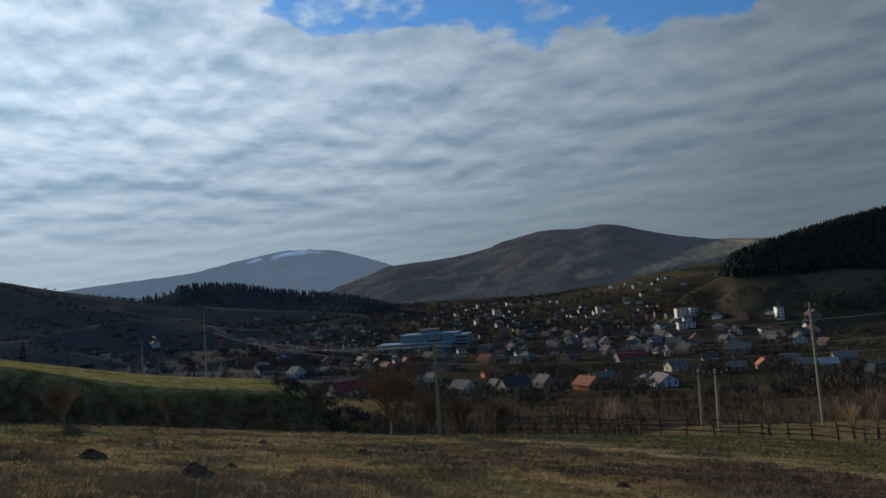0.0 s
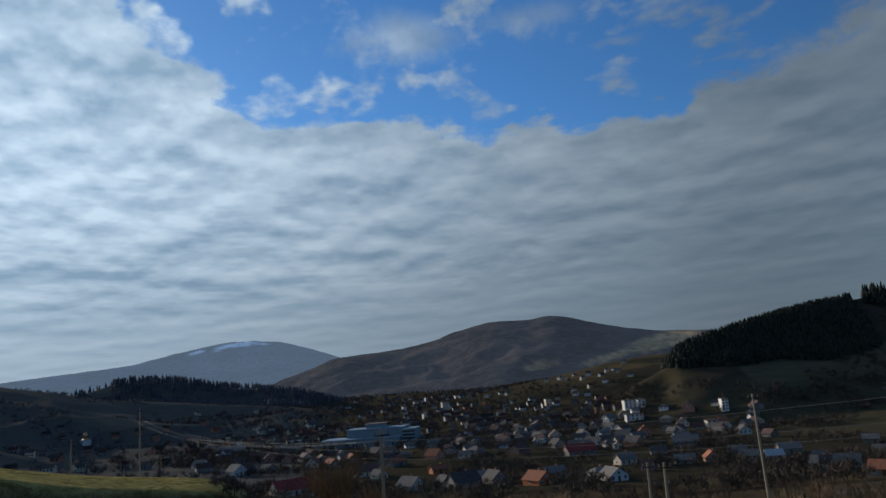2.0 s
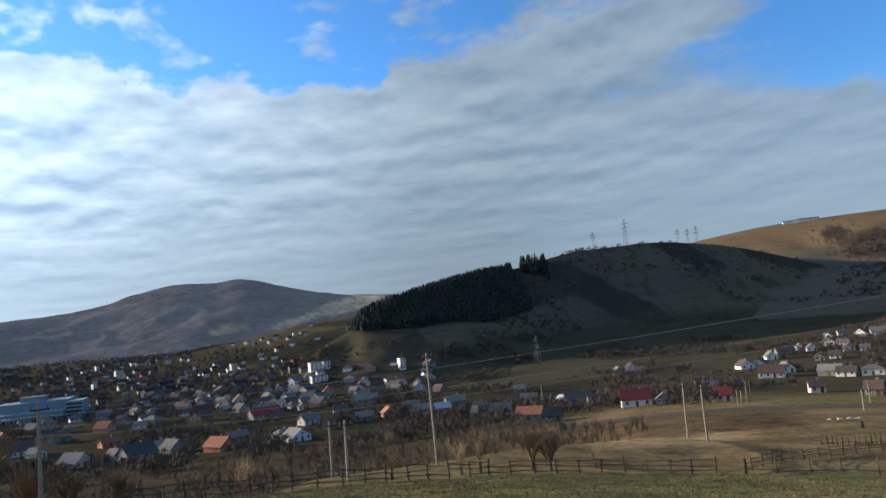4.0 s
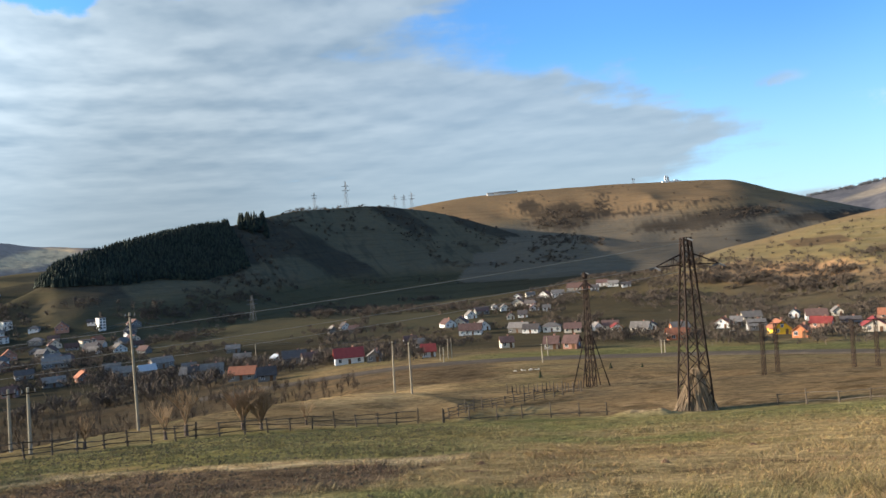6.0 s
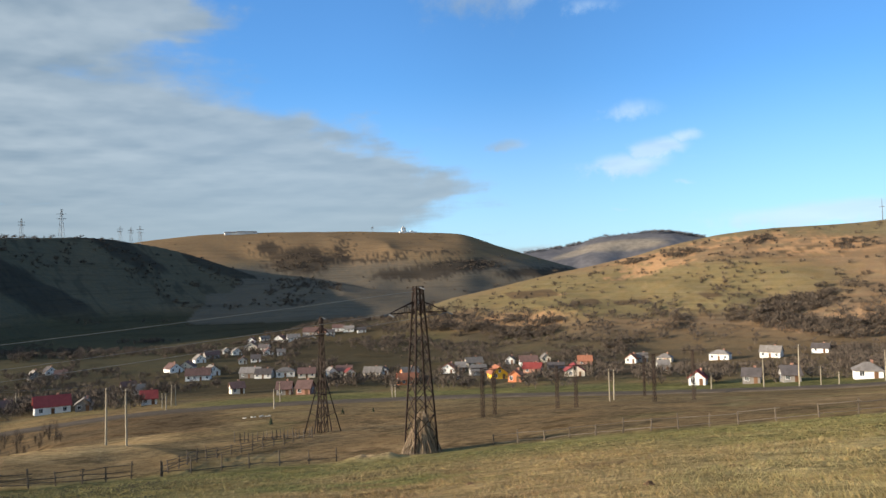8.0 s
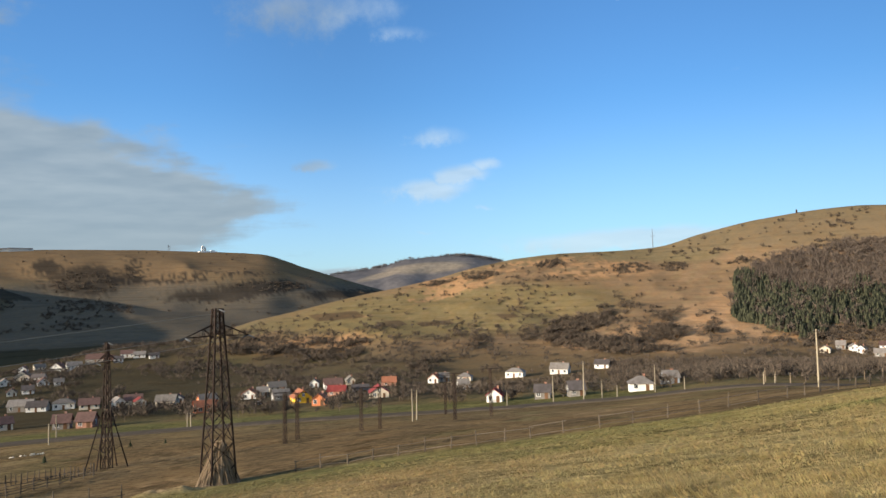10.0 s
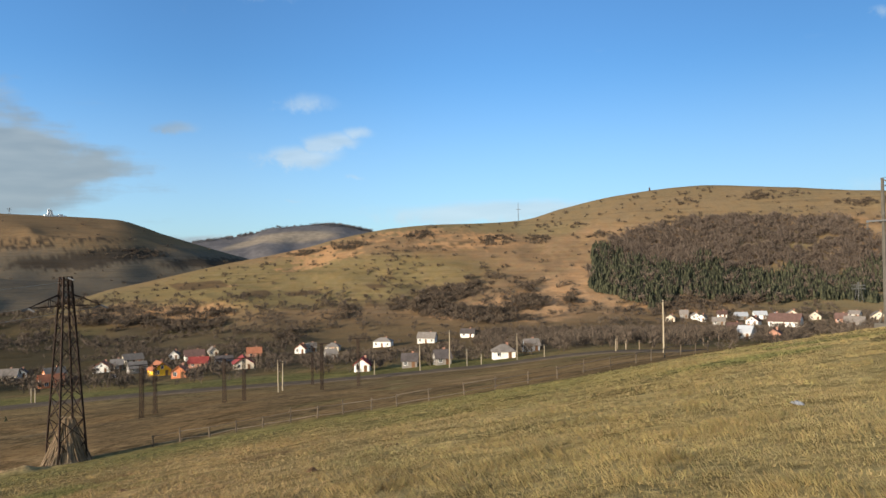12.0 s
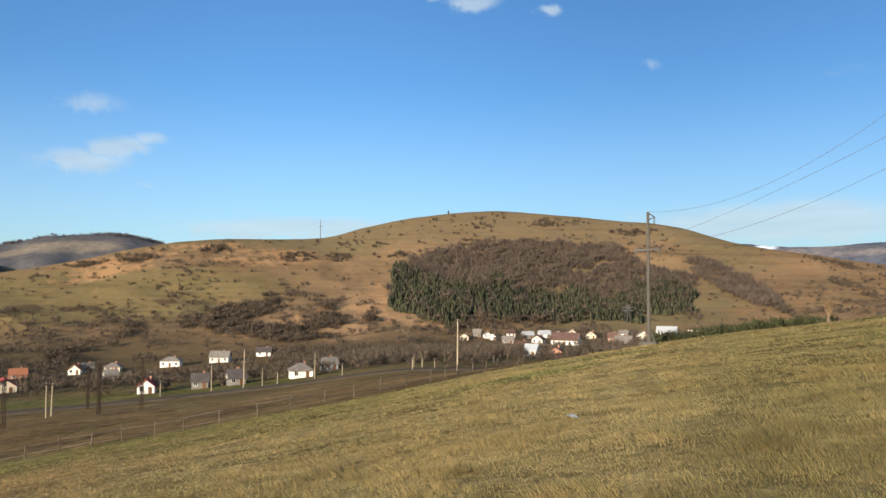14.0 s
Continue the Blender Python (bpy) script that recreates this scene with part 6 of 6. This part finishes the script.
# scrub on the hills: soft ovals of heading, height angle and size
SCRUB = [(92.8, -2.7, 1.9, 0.6, 12), (95.8, -1.7, 2.2, 0.55, 22), (100.3, -2.6, 1.5, 1.0, -20), (97.3, -3.6, 3.0, 0.5, 0), (103.0, -2.2, 1.0, 0.6, 0), (86.3, 1.8, 1.2, 0.4, 5), (83.2, 1.35, 1.6, 0.25, 8), (91.9, 2.5, 1.1, 0.3, 4), (94.2, 2.6, 0.7, 0.22, 0),
         (97.6, 2.0, 1.5, 0.35, 0), (101, 2.0, 0.9, 0.3, 0), (89.7, 1.4, 0.6, 0.22, 0), (69.8, -3.1, 1.8, 0.6, 0), (74.5, -3.9, 3.5, 0.6, 5), (79.2, -4.9, 1.3, 0.5, 0), (81.4, -4.5, 1.3, 0.7, 0), (86.4, -3.6, 1.1, 0.7, 0), (90.2, -2.7, 1.0, 0.5, 10),
         (109.5, 3.2, 2.4, 0.25, 0), (117.5, 4.7, 2.0, 0.3, 0), (122.5, 3.9, 1.6, 0.25, 0), (103, 3.0, 2.0, 0.2, 0), (105.8, 2.3, 2.4, 0.22, 4), (137, 1.45, 2.9, 0.16, -16), (138, -0.2, 1.9, 0.26, -22), (133.4, -1.7, 1.2, 0.2, -26),
         (71, -3.8, 5.5, 0.9, 6), (78, -4.4, 4.5, 0.6, 0), (88, -4.6, 6.0, 0.5, 0), (103, -4.4, 4.0, 0.4, 0)]


SCARS = [(104.9, -1.7, 2.6, 0.95, -42), (102.0, -2.0, 1.2, 1.3, 0)]


def off_scars(az, el):
    """Bare clay stays open."""
    return 1 - 0.93 * np.maximum.reduce([patch(az, el, *q) for q in SCARS])


def hill_scrub(az, r, el, x, y, z):
    k = 0.05 * smooth(0.0, 0.35, fbm(x, y, 90, 3, 19)) + 0.012
    for a0, e0, wa, we, tilt in SCRUB:
        k = np.maximum(k, patch(az, el, a0, e0, wa, we, tilt) * 0.5 * (0.15 + 0.85 * smooth(-0.2, 0.2, fbm(x, y, 30, 3, 47))))
    return k * (z > -30) * off_scars(az, el) * (el < curve(az, HILLS["right"][0]) - 0.22)


plant("hill_scrub", scatter(110000, 62, 142, 400, 830, hill_scrub)[:5000], bushes, (1.6, 5.2), scrub_mat, "dark leafless thorn scrub dotted over the pasture", "shrubs")


def thickets(az, r, el, x, y, z):
    k = 0.0 * az
    for a0, e0, wa, we, tilt in SCRUB[:5] + SCRUB[12:18] + [(111, -3.2, 5, 0.22, 4), (122.5, -2.45, 4, 0.2, 5)]:
        k = np.maximum(k, patch(az, el, a0, e0, wa * 1.4, we * 1.5, tilt) * smooth(-0.02, 0.25, fbm(x, y, 24, 3, 45)))
    return k * off_scars(az, el)


plant("hill_thicket", scatter(16000, 66, 128, 420, 800, thickets)[:900], crowns, (2.5, 7.0), scrub_mat, "dark bare thorn thickets on the clay slope", "shrubs", squash=1.5)


def shaded_scrub(az, r, el, x, y, z):
    return smooth(0.12, 0.3, fbm(x, y, 110, 4, 91)) * 0.4 * (el > -2.4) + 0.004


plant("gorse_scrub", scatter(14000, 22, 61, 560, 1480, shaded_scrub)[:900], bushes, (3.5, 8.0), scrub_mat, "dark scrub in the hollows of the shaded hill", "shrubs")
plant("monument_scrub", scatter(9000, 47, 84, 1150, 1850, lambda az, r, el, x, y, z: np.maximum(patch(az, el, 58, 1.6, 2.0, 0.9), np.maximum(patch(az, el, 61, 2.6, 0.6, 0.8), patch(az, el, 70, 1.3, 3, 0.4))) * smooth(-0.2, 0.15, fbm(x, y, 90, 3, 49)) + 0.01)[:1300], bushes, (4, 8), scrub_mat, "dark thicket in the gullies below the monument", "shrubs")


# bare trees among the houses and along the road
def village_trees(az, r, el, x, y, z):
    n = fbm(x, y, 45, 3, 23)
    a = smooth(-0.1, 0.3, n) * 0.8 * (z < np.where(az > 44, -6, -22))
    return a * np.where(az < 40, 1.0, 0.75)


plant("village_trees", scatter(26000, -16, 68, 240, 760, village_trees, True)[:4600], crowns, (2.4, 6.2), garden_mat, "bare fruit trees and hedges between the houses", "trees", squash=1.0)
plant("valley_trees", scatter(12000, 64, 128, 225, 640, lambda az, r, el, x, y, z: smooth(-0.3, 0.1, fbm(x, y, 40, 3, 25)) * (z < -18) * np.where((az > 88) & (az < 106), np.where(r < 330, 0.7, 0.12), 0.8), True)[:2000], crowns, (1.8, 5.2), garden_mat, "bare trees and bushes lining the village gardens", "trees", squash=1.1)
plant("town_trees", scatter(15000, -22, 27, 560, 2300, lambda az, r, el, x, y, z: smooth(-0.25, 0.15, fbm(x, y, 90, 3, 27)) * (z < -28) * 0.8)[:4200], far_bushes, (4, 9), garden_mat, "dark bare trees between the roofs of the town", "trees", squash=0.8)
plant("valley_brush", scatter(9000, 96, 119, 255, 520, lambda az, r, el, x, y, z: smooth(-0.35, 0.1, fbm(x, y, 30, 3, 26)) * (z < -16) * (el < -4.9) * np.where(az > 110, smooth(380, 350, r), 1.0) * 0.8, True)[:1100], crowns, (2.2, 5.0), garden_mat, "thick brown leafless brush along the valley stream", "shrubs", squash=0.9)
plant("spur_bushes", scatter(2600, -15, -4, 98, 175, lambda az, r, el, x, y, z: smooth(-0.2, 0.2, fbm(x, y, 14, 3, 28)) * smooth(-14, -9, az) * 0.6)[:80], crowns, (1.2, 3.6), garden_mat, "bare thorn bushes at the end of the spur", "shrubs", squash=1.1)
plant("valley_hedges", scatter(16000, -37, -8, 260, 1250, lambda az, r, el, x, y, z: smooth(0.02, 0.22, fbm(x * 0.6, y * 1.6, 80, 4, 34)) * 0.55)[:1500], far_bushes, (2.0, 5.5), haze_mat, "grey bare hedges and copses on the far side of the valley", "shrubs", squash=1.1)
# the brushy dip below the field
plant("dip_brush", scatter(3500, -7, 42, 60, 240, lambda az, r, el, x, y, z: (r > np.interp(az, (-7, 10, 20, 30, 34, 36, 42), (62, 66, 72, 92, 112, 136, 150))) * smooth(-0.5, 0.0, fbm(x, y, 18, 3, 29)) * 0.9 * (z + 3.0 < EYE + r * np.tan(np.radians(np.interp(az, (-7, 20, 30, 42), (-8.6, -8.4, -8.6, -8.6))))))[:1300], [twig_template(36, 0.02, 0.5, 80 + i) for i in range(5)], (1.2, 4.2), rust_mat, "tangled bare brown brush in the dip below the field", "shrubs", squash=0.8)


def bare_tree(az, r, height, label, pollard=False, seed=0, spread=0.5):
    """A leafless tree: tapered trunk and forking limbs."""
    g = random.Random(seed)
    q = at(az, r)
    t = thing("bare_tree", pose(q.x, q.y, q.z, 0, 0, g.uniform(0, 360)), label, "tree", "bare trees")
    trunk_h = height * (0.15 if pollard else 0.22)
    tr = Shape()
    tr.tube((0, 0, -0.4), (0.05, 0.02, trunk_h), height * 0.04 + 0.04, height * 0.034 + 0.02, n=8)
    part("trunk", tr, bark, t)
    cr = Shape()

    def grow(p, d, length, rad, depth):
        e = p + d * length
        cr.tube(p, e, rad, rad * 0.55, n=5 if depth == 3 else 3, ends=False)
        if depth == 0:
            return
        for _ in range(3):
            k = g.uniform(0.35, 1.0)
            nd = (d + Vector((g.gauss(0, 0.38), g.gauss(0, 0.38), g.uniform(0.0, 0.35)))).normalized()
            grow(p + d * length * k, nd, length * g.uniform(0.5, 0.8), rad * 0.62, depth - 1)
    n = 20 if pollard else 7
    for i in range(n):
        a = 2 * math.pi * (i + g.random()) / n
        d = Vector((math.cos(a) * spread * g.uniform(0.2, 1.0), math.sin(a) * spread * g.uniform(0.2, 1.0), 1)).normalized()
        grow(Vector((0, 0, trunk_h * g.uniform(0.8, 1.0))), d, (height - trunk_h) * g.uniform(0.4, 0.55), height * 0.009 + 0.015, 3)
    part("crown", cr, twig, t)


bare_tree(-4.8, 43.0, 4.9, "pollarded bare willow with many upright shoots at the field edge", True, 1, 0.65)
bare_tree(-27.6, 36, 1.9, "low leafless bush-like tree in a hollow", True, 2, 0.7)
bare_tree(22.4, 59, 2.6, "small bare tree leaning over the fence", False, 3, 0.7)
bare_tree(27.6, 62, 3.0, "small bare tree standing by the fence", False, 4, 0.6)
bare_tree(29.0, 64, 4.0, "bare young tree with thin upright limbs", False, 5, 0.5)
bare_tree(-2.0, 50, 3.6, "leafless shrubby tree past the field edge", True, 6, 0.5)
bare_tree(0.3, 52, 3.4, "leafless shrubby tree past the field edge", True, 7, 0.6)
bare_tree(3.5, 56, 3.8, "bare tree with grey twigs below the field", True, 8, 0.55)
bare_tree(8.5, 60, 4.2, "bare tree with grey twigs below the field", False, 9, 0.6)
bare_tree(11.5, 62, 4.4, "bare tree with grey twigs below the field", False, 10, 0.6)
bare_tree(33.0, 66, 4.2, "leafless bush spreading beside the rail fence", True, 11, 0.6)
bare_tree(34.3, 66, 3.6, "leafless bush spreading beside the rail fence", True, 12, 0.7)
bare_tree(37.6, 68, 2.2, "stunted bare tree beside the rail fence", False, 13, 0.6)
bare_tree(-21.0, 36, 1.8, "thin bare sapling on the field edge", False, 14, 0.2)
bare_tree(136.2, 62, 2.2, "small bare tree on the skyline of the field", False, 15, 0.4)
plant("juniper_hedge", scatter(900, 124.8, 136, 62, 72, lambda az, r, el, x, y, z: (r > 64) * 0.8)[:170], bushes, (0.9, 1.6), leafy("dark_juniper", ((0.03, 0.035, 0.018), (0.075, 0.08, 0.035))), "low dark evergreen bushes along the field's shoulder", "shrubs", squash=1.1)


# ---- the near field ----
def grass_material():
    m, nt, bsdf = material("dry_grass")
    at_ = nt.nodes.new("ShaderNodeAttribute")
    at_.attribute_name = "cover"
    geo = nt.nodes.new("ShaderNodeNewGeometry")
    k = Ex(nt, geo.outputs["Random Per Island"]).step(0.0, 1.0, 0.8, 1.15)
    sc = nt.nodes.new("ShaderNodeVectorMath")
    sc.operation = "SCALE"
    nt.links.new(at_.outputs["Color"], sc.inputs[0])
    nt.links.new(k.s, sc.inputs[3])
    nt.links.new(sc.outputs[0], bsdf.inputs["Base Color"])
    bsdf.inputs["Roughness"].default_value = 0.8
    bsdf.inputs["Specular IOR Level"].default_value = 0.2
    return m


def grass():
    n = 230000
    az = nrng.uniform(-33, 143, n)
    r = 6.5 * (62 / 6.5) ** (nrng.random(n) ** 0.8)
    x, y = r * np.sin(np.radians(az)), r * np.cos(np.radians(az))
    z = land(x, y)
    col = land_cover(x, y, z)
    ok = (col[:, 0] > 0.105) & (r < curve(az, BREAK_AT) * 1.02) & (nrng.random(n) < 0.35 + 0.65 * smooth(-0.25, 0.2, fbm(x, y, 1.6, 3, 33)))
    x, y, z, r, col = x[ok], y[ok], z[ok], r[ok], col[ok]
    col = col * nrng.uniform(0.7, 1.32, (len(x), 1)) * (1 + 0.22 * np.clip(fbm(x, y, 0.7, 2, 43) * 2.2, -1, 1))[:, None] * (1 + nrng.normal(0, 0.05, (len(x), 3)))
    tall = 0.035 + 0.05 * smooth(-0.1, 0.4, fbm(x, y, 3.0, 3, 35)) + 0.09 * smooth(0.12, 0.4, fbm(x, y, 0.9, 2, 39))
    V, C = [], []
    for b in range(4):
        m = len(x)
        a, ln = 0.9 + nrng.normal(0, 1.3, m) + fbm(x, y, 4.0, 2, 36) * 2, nrng.uniform(0.5, 1.7, m)
        h = tall * nrng.uniform(0.5, 1.3, m)
        w = 0.0016 + 0.0004 * r
        ox, oy = x + nrng.normal(0, 0.05, m), y + nrng.normal(0, 0.05, m)
        sx, sy = -np.sin(a + 0.8) * w, np.cos(a + 0.8) * w
        p = np.stack([np.stack([ox - sx, oy - sy, z - 0.02], 1), np.stack([ox + sx, oy + sy, z - 0.02], 1), np.stack([ox + np.cos(a) * h * ln, oy + np.sin(a) * h * ln, z + h], 1)], 1)
        V.append(p.reshape(-1, 3))
        C.append(np.repeat(col, 3, 0))
    V, C = np.concatenate(V), np.concatenate(C)
    ob = stuff("grass", V, np.arange(len(V)).reshape(-1, 3), grass_material(), "short dry winter grass, straw-coloured with green patches", "grass")
    at_ = ob.data.color_attributes.new("cover", "FLOAT_COLOR", "POINT")
    at_.data.foreach_set("color", np.concatenate([C, np.ones((len(C), 1))], 1).ravel())


grass()


def molehill(az, el, wide, tall, label="fresh dark brown molehill in the dry grass"):
    q = reach(az, el, 6)
    s = Shape()
    rings, n = 9, 22
    g = random.Random(int(az * 100))
    for j in range(rings):
        u = j / (rings - 1)
        for i in range(n):
            a = 2 * math.pi * i / n
            rr = wide / 2 * (1 - u) * g.uniform(0.8, 1.2) + 0.01
            s.v.append((rr * math.cos(a), rr * math.sin(a) * 0.9, tall * 0.95 * math.sin(u * math.pi / 2) * g.uniform(0.75, 1.15) - 0.05))
    for j in range(rings - 1):
        s.f += [(j * n + i, j * n + (i + 1) % n, (j + 1) * n + (i + 1) % n, (j + 1) * n + i) for i in range(n)]
    s.f.append(tuple((rings - 1) * n + i for i in range(n)))
    ob = new("molehill", s.mesh("molehill", soil_mat))
    ob.location = q
    tagged(ob, label, "molehill", "molehills")


for row in ((-19.2, -11.9, 0.75, 0.32), (-25.9, -9.7, 0.75, 0.26), (-27.1, -8.0, 0.8, 0.35), (-7.3, -11.9, 0.55, 0.22), (11.9, -15.3, 0.4, 0.16), (-16.8, -11.6, 0.35, 0.12), (-29.8, -8.9, 0.5, 0.14),
            (64.3, -16.2, 0.32, 0.14), (83.6, -14.7, 0.35, 0.14), (50.6, -16.1, 0.35, 0.14), (70.4, -14.9, 0.35, 0.12), (-14.5, -10.3, 0.4, 0.16), (-20.5, -9.9, 0.4, 0.1)):
    molehill(*row)
for row in ((90.1, -13.15, 0.85, 0.03), (91.4, -12.85, 0.6, 0.03), (49.8, -16.6, 0.7, 0.03)):
    molehill(*row, label="flat patch of bare dark soil in the grass")


def litter():
    q = reach(118.6, -9.85, 6)
    g = random.Random(3)
    s = Shape()
    n = 7
    for j in range(n):
        for i in range(n):
            s.v.append(((i / (n - 1) - 0.5) * 0.28 + g.uniform(-0.02, 0.02), (j / (n - 1) - 0.5) * 0.15 + g.uniform(-0.02, 0.02), 0.05 + 0.07 * g.random() * math.sin(math.pi * i / (n - 1))))
    s.f = [(j * n + i, j * n + i + 1, (j + 1) * n + i + 1, (j + 1) * n + i) for j in range(n - 1) for i in range(n - 1)]
    ob = new("plastic_bag", s.mesh("plastic_bag", plain("pale_plastic", (0.13, 0.135, 0.145), 0.5, 0.9, 14.0)))
    ob.location = q
    m = ob.modifiers.new("thickness", "SOLIDIFY")
    m.thickness = 0.004
    tagged(ob, "crumpled pale plastic bag lying in the grass", "litter")


litter()


def clods():
    pts = scatter(16000, -9, 49, 14, 56, lambda az, r, el, x, y, z: (land_cover(x, y, z)[:, 0] < 0.18) * 0.9)[:5000]
    tv = np.array([(1, 0, 0), (-0.5, 0.87, 0.1), (-0.5, -0.87, 0), (0.1, 0, 0.9)])
    tf = np.array([(0, 1, 3), (1, 2, 3), (2, 0, 3)])
    plant("soil_clods", pts, [(tv, tf)], (0.03, 0.09), plain("field_soil", (0.10, 0.08, 0.05), 1.0, 0.4, 5.0, spec=0.0), "clods of dark ploughed soil", "soil", sink=0.1)


clods()
